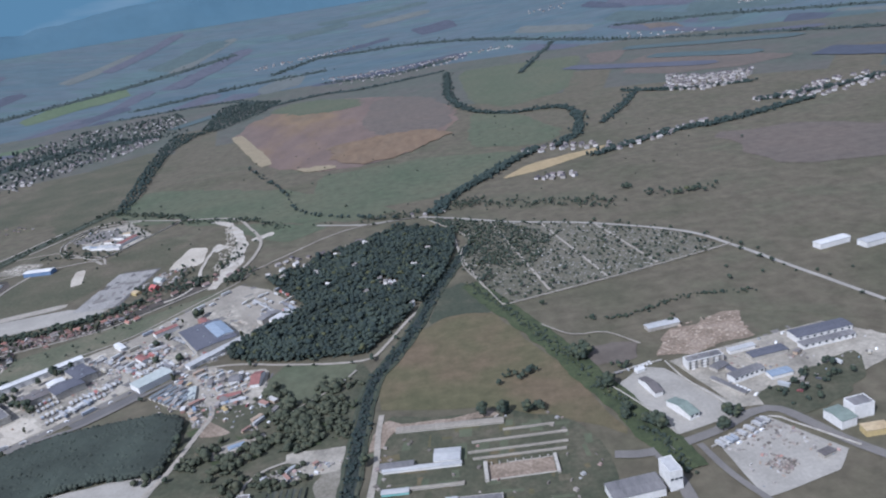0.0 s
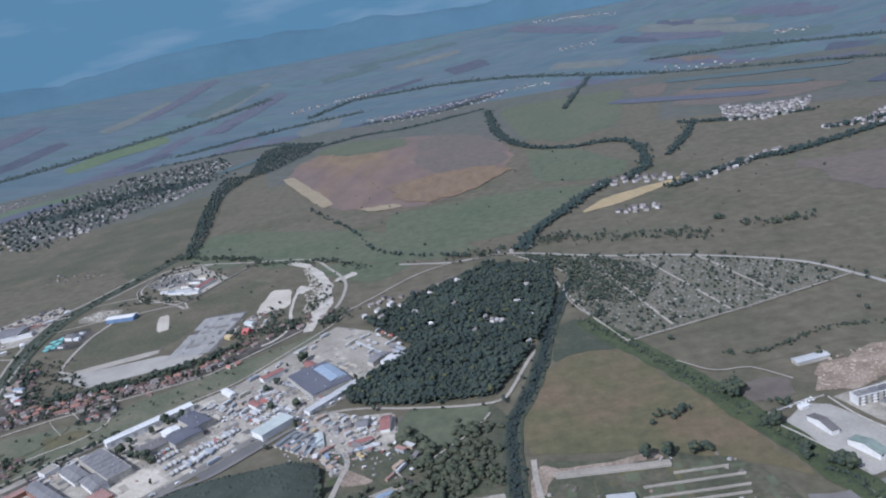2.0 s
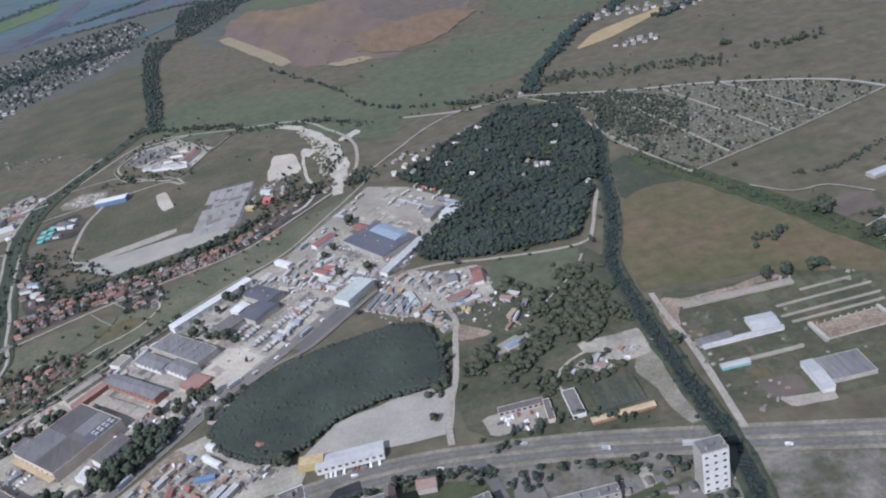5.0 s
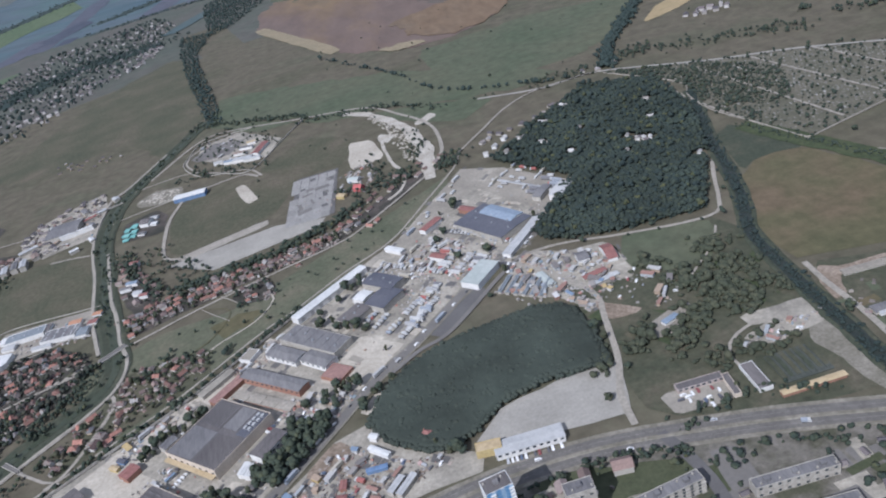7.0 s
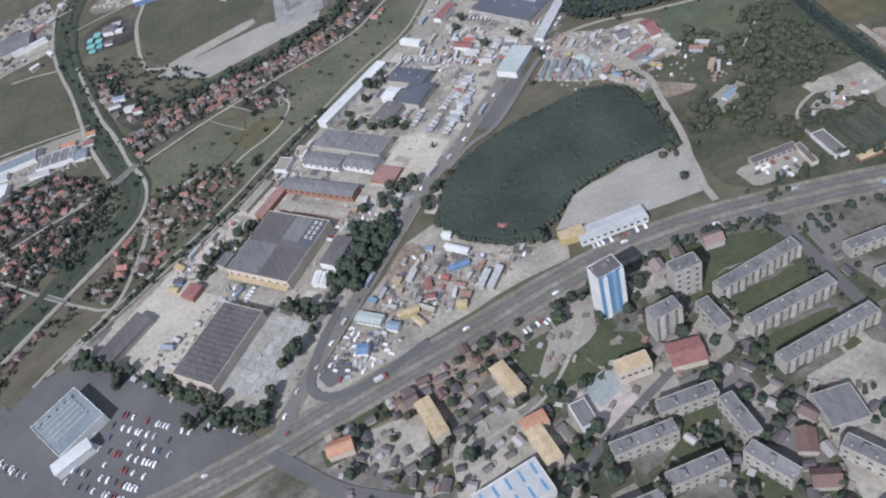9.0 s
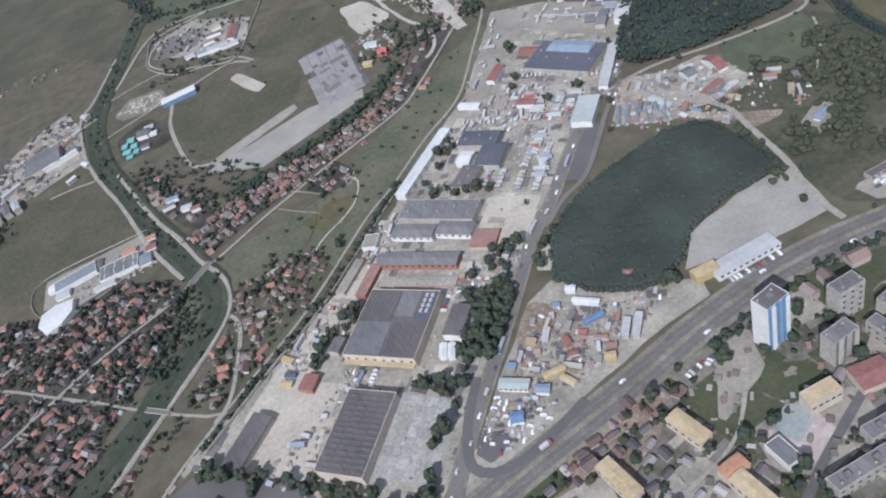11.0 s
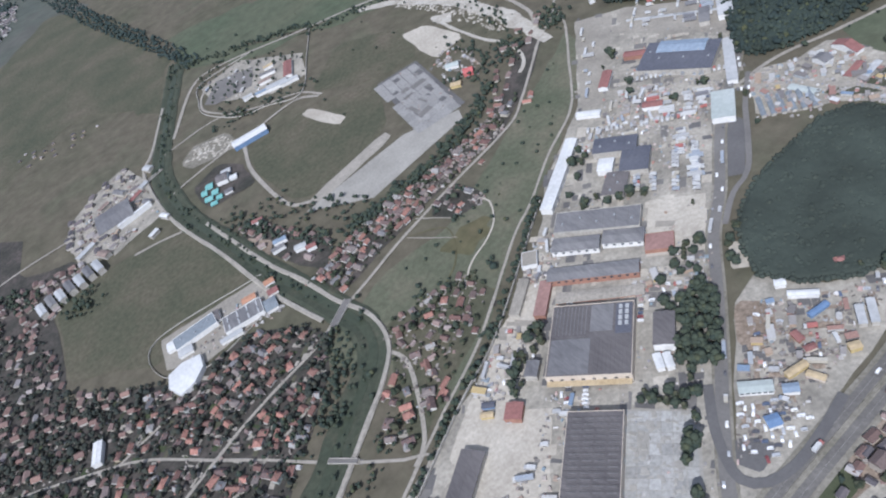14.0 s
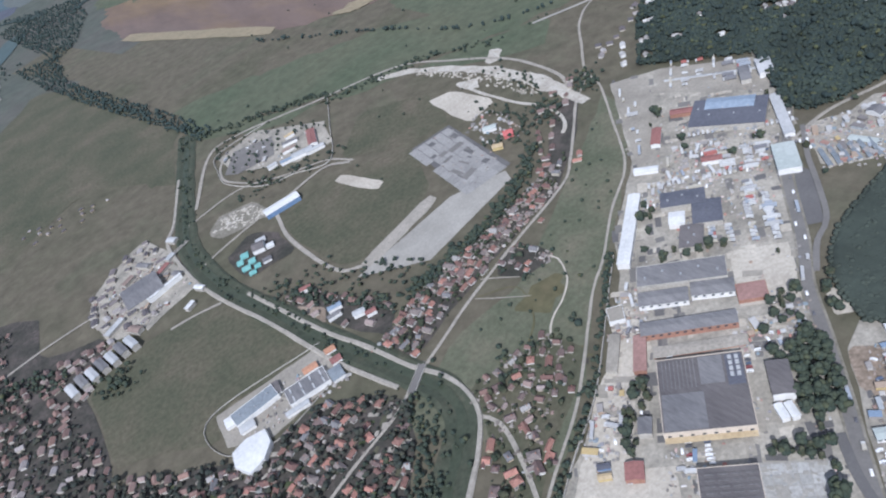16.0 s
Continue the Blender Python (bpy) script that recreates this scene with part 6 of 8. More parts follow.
hall("shed", 195, 657, 32, 10, 8, 3.5, "roof_pale", "panel_wall", "weathered pale farm shed", 0.15, category="barn")
hall("factory_hall", 281, 474, 16, 12, 8, 11, "roof_grey", "white_wall", "tall white silo building", 0.05, parapet=0.6)
hall("factory_hall", 264, 468, 13, 18, 14, 7, "roof_moss", "white_wall", "white hall with green roof", 0.12)
hall("shed", 279, 450, 17, 9, 0, 5, "roof_yellow", "yellow_paint", "yellow canopy building", 0.05, category="shed")
hall("factory_hall", 102, 425, 36, 18, 6, 6, "roof_grey", "white_wall", "white-fronted hall", 0.06)
hall("office_tower", 128, 430, 9, 17, 8, 15, "roof_pale", "white_wall", "tall white works building with a blue end wall", 0.03, category="office", parapet=0.6, windows=3)
hall("shed", 214, 566, 14, 9, 30, 3.2, "roof_grey", "panel_wall", "grey lean-to behind the office block", 0.08, category="shed", group="estate lean-tos")
hall("shed", 222, 556, 12, 5, 110, 3.0, "roof_navy", "panel_wall", "narrow grey lean-to", 0.08, category="shed", group="estate lean-tos")
hall("shed", 243, 590, 24, 6, 10, 3.4, "roof_pale", "white_wall", "low pale store on the estate", 0.08, category="shed", group="estate lean-tos")
hall("container_row", 210, 535, 34, 4, -62, 2.6, "roof_grey", "panel_wall", "row of low grey garages", 0.05, category="garage row", bays=8)
hall("shed", 151, 581, 8, 5, 20, 2.8, "roof_white", "white_wall", "small white gate cabin", 0.1, category="shed")
hall("shed", 236, 434, 10, 6, 20, 3.0, "roof_dark", "panel_wall", "small dark hut in the storage yard", 0.1, category="shed")
hall("warehouse", 430, 790, 40, 12, 14, 6, "roof_white", "white_wall", "white-roofed hall of a roadside yard", 0.1, category="warehouse")
hall("warehouse", 470, 775, 34, 14, 14, 6, "roof_pale", "white_wall", "pale warehouse of a roadside yard", 0.1, category="warehouse")

# ---- western works ----
hall("barn", -822, 1180, 46, 46, 178, 7, "roof_grey", "panel_wall", "large barn with grey-blue roof", 0.08, category="barn")
hall("barn", -800, 1158, 46, 3.5, 10, 6.5, "roof_white", "white_wall", "long white eaves store", 0.2, category="barn")
hall("shed", -635, 1163, 46, 16, 173, 6, "roof_white", "blue_paint", "white and blue sports shed", 0.15, category="shed")
for px, py, pl, pw in ((-710, 1118, 9, 10), (-719, 1110, 7, 9), (-708, 1099, 8, 9), (-718, 1093, 10, 8), (-707, 1084, 7, 7), (-716, 1078, 8, 6)):
    hall("pavilion", px, py, pl, pw, 163, 2.0, "turquoise", "turquoise", "flat turquoise canopy of a garden pavilion", 0.04, category="pavilion", group="turquoise pavilions")
for px, py, pl, pw, pm in ((-684, 1126, 12, 7, "roof_pale"), (-681, 1104, 9, 8, "roof_white"), (-695, 1082, 10, 7, "roof_grey")):
    hall("shed", px, py, pl, pw, 163, 3, pm, "white_wall", "small pale store by the pavilions", 0.1, category="shed", group="stores by the pavilions")
hall("office", -692, 1112, 14, 16, 158, 6, "roof_dark", "white_wall", "dark-roofed clubhouse", 0.3, category="clubhouse")
hall("factory_hall", -797, 889, 44, 18, 0, 5, "roof_slate", "white_wall", "grey-white works building", 0.05, parapet=0.5, vents=3)
hall("factory_hall", -752, 866, 40, 22, 172, 5, "roof_grey", "white_wall", "grey works building with pale roof lights", 0.05, parapet=0.5, strips=4, vents=4)
for sx, sy, sl, sw, mat in ((-726, 857, 12, 16, "roof_slate"), (-775, 892, 10, 16, "roof_dark"), (-740, 884, 14, 8, "roof_orange"), (-812, 874, 14, 9, "roof_pale"), (-718, 872, 10, 8, "roof_rust"), (-822, 893, 8, 12, "roof_white"), (-770, 852, 22, 5, "roof_pale"), (-716, 888, 10, 7, "roof_orange")):
    hall("works_shed", sx, sy, sl, sw, 172, 3.6, mat, "white_wall", "low shed in a walled works yard", 0.1, category="shed", group="sheds of the walled works")
hall("factory_hall", -533, 1273, 44, 12, 68, 5, "roof_rust", "white_wall", "red-roofed yard building", 0.2, category="shed")
hall("shed", -560, 1250, 30, 12, 160, 5, "roof_pale", "white_wall", "pale yard shed", 0.15, category="shed")
hall("pavilion", -424, 992, 12, 8, 140, 4, "roof_yellow", "yellow_paint", "yellow hall of a fun fair", 0.2, category="pavilion")
hall("tent", -401, 1000, 11, 11, 145, 4, "red_paint", "red_paint", "red canvas tent", 0.6, category="tent")
hall("tent", -404, 1032, 16, 9, 144, 4, "roof_green", "white_wall", "pale turquoise canvas hall", 0.3, category="tent")
for i in range(7):
    hall("terrace", -932 + i * 12.0, 1086 + i * 2.2 + 3 * (i % 2), 24, 8.5, 100, 7, ("roof_pale", "roof_grey")[i % 2], "panel_wall", "narrow grey terrace with a shallow roof", 0.2, category="terrace", group="row of grey terraces", windows=4)
for i, (sx, sy, sl, sw, mat) in enumerate(((-868, 1150, 26, 8, "roof_pale"), (-850, 1120, 18, 9, "roof_brown"), (-790, 1200, 20, 7, "roof_rust"), (-780, 1170, 14, 8, "roof_grey"), (-775, 1215, 12, 8, "roof_pale"),
                                           (-805, 1235, 22, 7, "roof_grey"), (-830, 1225, 16, 8, "roof_brown"), (-770, 1115, 14, 6, "roof_white"), (-790, 1095, 12, 6, "roof_white"), (-760, 1250, 14, 9, "roof_pale"))):
    hall("farm_shed", sx, sy, sl, sw, 28 + 90 * (i % 2), 4.5, mat, "panel_wall", "weathered farm outbuilding round the yard", 0.25, category="shed", group="farm outbuildings")
for i, (sx, sy, sl, sw, mat) in enumerate(((-556, 1300, 22, 7, "roof_grey"), (-566, 1282, 20, 7, "roof_brown"), (-600, 1268, 14, 6, "roof_pale"), (-578, 1255, 26, 7, "roof_blue"), (-545, 1240, 26, 7, "roof_pale"), (-548, 1318, 14, 6, "roof_yellow"),
                                           (-690, 990, 12, 6, "roof_rust"), (-684, 935, 14, 6, "roof_blue"), (-690, 925, 14, 5, "roof_grey"), (-672, 905, 12, 7, "roof_pale"), (-664, 895, 10, 6, "roof_rust"))):
    hall("yard_shed", sx, sy, sl, sw, 160 + 6 * (i % 3), 4.5, mat, "white_wall", "plain yard shed by the gravel works", 0.2, category="shed", group="yard sheds")

# ---- apartment blocks ----
B = "pale concrete block of flats with flat grey roof"
block(-203, 388, 50, 8, 176, 3, "panel_wall", B, roof="roof_grey", gable_wall="panel_wall")
block(-205, 362, 46, 8, 175, 3, "panel_wall", B, roof="roof_grey", gable_wall="panel_wall")
block(-190, 336, 46, 8, 175, 3, "panel_wall", B, roof="roof_grey", gable_wall="panel_wall")
sheet("lot", [(-235, 428), (-219, 426), (-218, 396), (-238, 394)], M["old_asphalt"], 0.3, "grey asphalt lot beside the town street", 8, 0.6, 0)
sheet("lot", [(-348, 442), (-326, 442), (-328, 421), (-352, 422)], M["yard"], 0.3, "dusty court before the tower blocks", 8, 1)
block(-367, 425, 17, 12, 7, 15, "blue_tile", "white and blue tower block of flats", gable_wall="white_wall", roof="roof_dark", name="tower_block", pane="blue_glass")
block(-322, 414, 17.5, 10, 178, 10, "panel_wall", "pale concrete tower block", name="tower_block", gable_wall="panel_wall")
block(-347, 394, 18, 10, 3, 8, "panel_wall", "pale concrete tower block", name="tower_block", gable_wall="panel_wall")
block(-125, 375, 16, 11, 178, 12, "white_wall", "white tower block beside the dual road", gable_wall="panel_wall", roof="roof_grey", name="tower_block")
for bx, by, bl, bt, fl in ((-280, 403, 58, 7, 4), (-280, 371, 56, 4, 4), (-277, 343, 62, 5, 4), (-363, 343, 33, 175, 4), (-395, 332, 36, 177, 4), (-345, 322, 26, 92, 4),
                           (-346, 293, 26, 116, 4), (-380, 305, 32, 178, 4), (-321, 385, 22, 93, 4), (-420, 300, 36, 178, 4), (-300, 270, 40, 120, 4)):
    block(bx, by, bl, 8.5, bt, fl, "panel_wall", B, roof="roof_grey", gable_wall="panel_wall")
hall("office", -298, 305, 21, 21, 172, 7, "roof_grey", "panel_wall", "grey flat-roofed shop building", 0.03, category="shop", parapet=0.5)
hall("school", -378, 376, 20, 10, 175, 11, "roof_yellow", "beige_wall", "beige school building", 0.03, category="school", parapet=0.5, windows=5)
hall("school", -416, 363, 17, 10, 92, 5, "roof_grey", "white_wall", "low grey school hall", 0.03, category="school", parapet=0.5)
hall("market_hall", -347, 371, 20, 16, 168, 6, "roof_rust", "beige_wall", "faded red-roofed market hall", 0.15, category="market hall")
for hx, hy, hl, ht in ((-446, 403, 25, 101), (-496, 400, 28, 98), (-444, 354, 24, 97)):
    hall("ochre_hall", hx, hy, hl, 10, ht, 8, "roof_yellow", "beige_wall", "hall with sun-bleached ochre roof", 0.06, category="hall", group="ochre halls", windows=5)
hall("ochre_hall", -443, 370, 15, 9, 4, 7, "roof_orange", "beige_wall", "orange-roofed annexe", 0.06, category="hall")
hall("villa", -553, 409, 16, 10, 175, 6, "roof_orange", "beige_wall", "house with bright orange roof", 0.5, category="house")
hall("factory_hall", -470, 335, 40, 22, 8, 9, "roof_pale", "white_wall", "white works building with blue bays", 0.05, parapet=0.6, strips=5, strip_mat="blue_glass")
hall("supermarket", -724, 487, 27, 10, 22, 7, "roof_white", "white_wall", "white-roofed shop", 0.05, category="shop")
shop = hall("supermarket", -727, 517, 37, 42, 32, 8, "roof_slate", "white_wall", "grey-green shopping hall with long glass roof lights", 0.03, category="shop", parapet=0.8)
for k in range(5):
    part("roof_light", box(-13, 13, -9 + k * 5.2, -6.6 + k * 5.2, 8.15, 9.1, None, 0.4), M["light_strip"], shop, "long pale glass roof light")
    part("roof_unit", box(-16 + k * 6.5, -13 + k * 6.5, 14, 16.5, 8.15, 9.8), M["metal"], shop, "grey ventilation unit")


# ---- woods ----
rng = random.Random(11)
GLADES = [(-71, 878, 13), (-84, 896, 9), (-170, 955, 9), (-150, 905, 8), (-44, 800, 9), (-120, 960, 7), (-100, 860, 6), (-40, 930, 8), (-20, 985, 8), (-190, 990, 9), (-215, 960, 8), (-150, 1020, 8), (-110, 1050, 8), (-30, 880, 6), (-130, 820, 4), (-60, 980, 5), (-90, 1010, 5)]


def wooded(poly, gap, n):
    return [p for p in scatter(poly, gap, n, rng, clear=False, keep=False) if all((p[0] - x) ** 2 + (p[1] - y) ** 2 > q * q for x, y, q in GLADES)]


grove("wood", wooded(FOREST_A, 2.4, 8200), M["leaf_wood"], "mixed dark green wood with a few yellowing crowns", "wood", (2.6, 0.75), 0.9, 4, 5, uneven=0.2, kinds=16, base=1.6)
grove("wood", wooded(FOREST_B, 2.8, 2700), M["leaf_dense"], "dense even dark green young wood", "wood", (3.2, 0.25), 0.6, 2, 6, uneven=0.03, kinds=12, base=1.0, solid=ICO2)


def understorey(poly, z, material, label, step=2.4, seed=3.3):
    """The closed mass of leaves between the crowns of a dense wood."""
    xs, ys = [p[0] for p in poly], [p[1] for p in poly]
    ring = poly + poly[:1]
    at, vs, fs = {}, [], []
    nx, ny = int((max(xs) - min(xs)) / step) + 1, int((max(ys) - min(ys)) / step) + 1
    for i in range(nx + 1):
        for j in range(ny + 1):
            x, y = min(xs) + i * step + 0.8 * noise.noise((i * 1.7, j * 1.7, seed)), min(ys) + j * step + 0.8 * noise.noise((i * 1.7, j * 1.7, seed + 5))
            if not inside((x, y), poly) or any((x - a) ** 2 + (y - b) ** 2 < (q * 0.9) ** 2 for a, b, q in GLADES):
                continue
            edge = min(1.0, off_line((x, y), ring) / 3.0)
            at[i, j] = len(vs)
            vs.append((x, y, z * edge + 0.8 * noise.noise((x * 0.17, y * 0.17, seed)) + 0.7 * noise.noise((x * 0.6, y * 0.6, seed))))
    for (i, j), k in at.items():
        if (i + 1, j) in at and (i, j + 1) in at and (i + 1, j + 1) in at:
            fs.append((k, at[i + 1, j], at[i + 1, j + 1], at[i, j + 1]))
    return tagged(new("understorey", mesh_of("understorey", np.array(vs), np.array(fs), material)), label, "wood", kind="stuff")


understorey(FOREST_A, 5.7, M["leaf_wood"], "closed leafy mass of the mixed wood")
understorey(FOREST_B, 5.3, M["leaf_dense"], "closed leafy mass of the young wood")
grove("wood", wooded(FOREST_A, 6.0, 560), M["leaf_blue"], "taller bluish dark trees standing over the wood", "wood", (3.2, 0.8), 1.1, 6, 15, uneven=0.2, kinds=8, base=1.6)
grove("wood", wooded(FOREST_A, 13.0, 130), M["leaf_olive"], "yellow-green trees scattered in the wood", "wood", (2.9, 0.7), 1.0, 6, 16, uneven=0.2, kinds=8, base=1.7)

# ---- village ----


def road_turn(p):
    """The bearing of the road nearest to a place."""
    best, turn = 1e9, 0
    for line, _ in LINES:
        for a, b in zip(line, line[1:]):
            d = off_line(p, [a, b])
            if d < best:
                best, turn = d, math.degrees(math.atan2(b[1] - a[1], b[0] - a[0]))
    return turn


rng = random.Random(21)
HOUSES = {}
KINDS = ((7.6, 5.6, 2.5, 1.9, False, False), (8.2, 6.2, 2.6, 1.8, True, False), (6.4, 5.4, 2.4, 1.7, True, False), (9.0, 5.8, 2.5, 2.0, False, True),
         (6.8, 5.0, 2.3, 1.6, False, False), (9.2, 6.6, 4.2, 2.0, True, False), (7.8, 5.0, 2.3, 1.5, False, True))
HLABEL = ("small plastered village house with gabled clay roof", "village house with hipped clay tile roof", "small square house with hipped tile roof",
          "village house with side wing and clay roof", "narrow village house with weathered gable roof", "two-storey village house with hipped roof", "low farmhouse with side wing and tiled roof")


def settle(poly, gap, count, group):
    for p in scatter(poly, gap, count, rng, r=gap * 0.42):
        k = rng.choice((0, 0, 1, 2, 2, 3, 4, 4, 5, 6))
        turn = road_turn(p) + rng.choice((0, 90)) + rng.gauss(0, 5)
        if (k, group) not in HOUSES:
            l, w, h, rise, hip, wing = KINDS[k]
            HOUSES[(k, group)] = house(p[0], p[1], turn, l, w, h, rise, hip, HLABEL[k], wing, group)
        else:
            copy_thing(HOUSES[(k, group)], pose(p[0], p[1], 0, 0, 0, turn) @ Matrix.Diagonal((rng.uniform(0.7, 1.3), rng.uniform(0.75, 1.08), rng.uniform(0.8, 1.15), 1)))


TAKEN += [(-770, 800, 5), (-840, 700, 6), (-800, 720, 5), (-860, 760, 6), (-740, 760, 5), (-880, 820, 6), (-819, 842, 20), (-912, 826, 14)]
settle([(-860, 860), (-800, 838), (-760, 842), (-712, 808), (-704, 780), (-724, 735), (-760, 695), (-800, 660), (-840, 640), (-900, 680), (-910, 800)], 7.6, 152, "houses of the main village")
settle([(-700, 850), (-672, 812), (-600, 838), (-544, 856), (-545, 890), (-610, 880)], 8.6, 62, "houses along the village street")
settle([(-541, 880), (-464, 895), (-405, 930), (-420, 905), (-380, 900), (-439, 862), (-533, 836), (-590, 818), (-600, 828)], 9.5, 48, "houses along the village street")
settle([(-662, 742), (-605, 735), (-600, 705), (-653, 684), (-660, 709)], 12.0, 9, "houses beyond the canal")
settle([(-683, 702), (-655, 684), (-652, 650), (-690, 618), (-712, 644)], 9.5, 16, "houses beyond the canal")


def hamlet(name, places, label, size=(7.4, 5.6, 2.5, 1.7), roof="roof_any", wall="wall_any", seed=5, vary=0.25):
    """Houses too many or too far to tell apart: plain walls and pitched roofs, as one."""
    r = random.Random(seed)
    vs, fs, kinds = [], [], []
    for x, y in places:
        k = 1 + r.uniform(-vary, vary)
        l, w, h, rise = size[0] * k / 2, size[1] * k * r.uniform(0.85, 1.15) / 2, size[2] * r.uniform(0.9, 1.5), size[3] * k
        a = math.radians(road_turn((x, y)) + r.choice((0, 90)) + r.gauss(0, 6)) if abs(x) < 1400 and y < 1300 else r.choice((0.3, 1.87)) + r.gauss(0, 0.15)
        c, s, z = math.cos(a), math.sin(a), land(x, y)
        at = len(vs)
        for u, v, q in ((-l, -w, 0), (l, -w, 0), (l, w, 0), (-l, w, 0), (-l, -w, h), (l, -w, h), (l, w, h), (-l, w, h), (-l, 0, h + rise), (l, 0, h + rise)):
            vs.append((x + u * c - v * s, y + u * s + v * c, z + q))
        for f in ((0, 1, 5, 4), (2, 3, 7, 6), (1, 2, 6, 5), (3, 0, 4, 7), (5, 6, 9), (7, 4, 8)):
            fs.append([at + i for i in f])
            kinds.append(1)
        at = len(vs)
        o = 0.5
        for u, v, q in ((-l - o, -w - o, h - 0.3), (l + o, -w - o, h - 0.3), (l + o, w + o, h - 0.3), (-l - o, w + o, h - 0.3), (-l - o, 0, h + rise + 0.15), (l + o, 0, h + rise + 0.15)):
            vs.append((x + u * c - v * s, y + u * s + v * c, z + q))
        for f in ((0, 1, 5, 4), (2, 3, 4, 5), (0, 4, 3), (1, 2, 5)):
            fs.append([at + i for i in f])
            kinds.append(0)
    me = bpy.data.meshes.new(name)
    me.from_pydata(vs, [], fs)
    me.materials.append(M[roof])
    me.materials.append(M[wall])
    me.polygons.foreach_set("material_index", kinds)
    return tagged(new(name, me), label, "village", kind="stuff")


OUTER = [(-1080, 760), (-930, 700), (-905, 800), (-860, 862), (-925, 930), (-940, 1050), (-985, 1090), (-965, 1150), (-1000, 1190), (-975, 1290), (-1180, 1420), (-1380, 1250), (-1300, 800)]
hamlet("outer_village", scatter([(-960, 1060), (-926, 1060), (-880, 1112), (-885, 1140), (-960, 1160)], 9, 40, rng, r=3.4) + scatter(OUTER, 9.4, 900, rng, r=3.8) + scatter([(-910, 690), (-800, 655), (-745, 640), (-800, 560), (-900, 520), (-1050, 620)], 9.5, 190, rng, r=4.0),
       "crowded village houses with weathered clay roofs", seed=8)
hamlet("lane_houses", scatter([(-430, 895), (-372, 950), (-300, 990), (-285, 1020), (-330, 1020), (-400, 960)], 13, 16, rng, r=5) + scatter([(-722, 985), (-690, 905), (-668, 875), (-640, 890), (-660, 930), (-700, 1000)], 13, 18, rng, r=5),
       "small houses with clay roofs by the canal", seed=9)
hamlet("town_sheds", scatter([(-560, 425), (-470, 432), (-430, 390), (-430, 330), (-560, 370)], 9, 46, rng, r=3.5) + scatter([(-340, 400), (-250, 420), (-245, 250), (-420, 280), (-420, 340)], 10, 26, rng, r=4) + scatter([(-240, 420), (-130, 390), (-110, 330), (-245, 325)], 10, 14, rng, r=3), "low sheds, garages and lean-tos of the town", (6, 4.0, 2.4, 0.7), "roof_far", seed=16)
hamlet("town_houses", scatter([(-337, 342), (-295, 340), (-245, 325), (-245, 200), (-340, 220)], 13, 44, rng, r=5) + scatter([(-560, 425), (-500, 425), (-520, 380), (-550, 395)], 15, 8, rng, r=5)
       + scatter([(-330, 452), (-270, 446), (-280, 425), (-330, 430)], 16, 6, rng, r=5), "town houses with red tile roofs", (11, 8.5, 5.0, 2.6), seed=10)
hamlet("garden_houses", scatter([(-655, 745), (-585, 738), (-578, 695), (-660, 680), (-660, 712)], 8, 22, rng, r=3.2), "small weathered houses in gardens beyond the canal", (5.4, 4.2, 2.3, 1.4), seed=27)
hamlet("works_sheds", scatter([(-890, 1216), (-859, 1263), (-787, 1301), (-771, 1226), (-784, 1150), (-830, 1115), (-880, 1130)], 12, 28, rng, r=4), "grey sheds crowded round the works barn", (9, 6, 3, 0.8), "roof_far", seed=28)
hamlet("strip_hamlet", scatter([(-927, 1552), (-826, 1508), (-770, 1463), (-852, 1465), (-926, 1495)], 16, 16, rng, r=3), "weathered scattered sheds at the field edge", (5, 4, 2.0, 0.7), "roof_far", "wall_house", seed=29)
hamlet("north_hamlet", [(-232, 1018), (-222, 1024), (-205, 1030), (-190, 1033), (-172, 1040), (-150, 1046), (-135, 1052), (-120, 1068), (-215, 1040), (-75, 888), (-70, 874), (-64, 862), (-84, 895), (-180, 965), (-165, 948), (-20, 1150), (-40, 1160), (10, 1160)],
       "pale houses at the wood's edge", roof="roof_far", seed=12)
hamlet("wood_houses", [(-71, 880), (-66, 874), (-77, 885), (-84, 897), (-170, 956), (-165, 952), (-150, 906), (-44, 801), (-120, 961), (-100, 861), (-40, 931), (-20, 986), (-190, 991), (-184, 987), (-215, 961), (-150, 1021), (-145, 1016), (-110, 1051), (-104, 1046), (-31, 881), (-238, 975), (-222, 992), (-205, 1008)], "pale houses in clearings of the wood", (6.0, 4.6, 4.0, 1.3), "roof_wood", "white_wall", seed=18)
# a few houses on the meadow side of the street and by the canal
H = random.Random(77)
for x, y in ((-548, 836), (-541, 830), (-542, 819), (-534, 814), (-541, 808), (-530, 841), (-522, 838), (-520, 809), (-518, 824), (-607, 689), (-619, 686), (-609, 678), (-516, 875), (-505, 878), (-496, 874)):
    k = H.choice((0, 2, 4))
    TAKEN.append((x, y, 3.5))
    copy_thing(HOUSES[(k, "houses along the village street")], pose(x, y, 0, 0, 0, road_turn((x, y)) + H.choice((0, 90)) + H.gauss(0, 8)) @ Matrix.Diagonal((H.uniform(0.7, 1.05), H.uniform(0.75, 1.0), H.uniform(0.8, 1.1), 1)))
hamlet("roadside_sheds", [(-447, 440), (-442, 433), (-434, 428), (-457, 430), (-452, 421), (-470, 434), (-478, 433), (-484, 428), (-462, 440), (-493, 431), (-505, 428), (-500, 419), (-514, 424), (-486, 416)], "low sheds with rusty red roofs beside the dual road", (6.4, 4.6, 2.5, 0.9), "roof_any", "wall_any", seed=37)
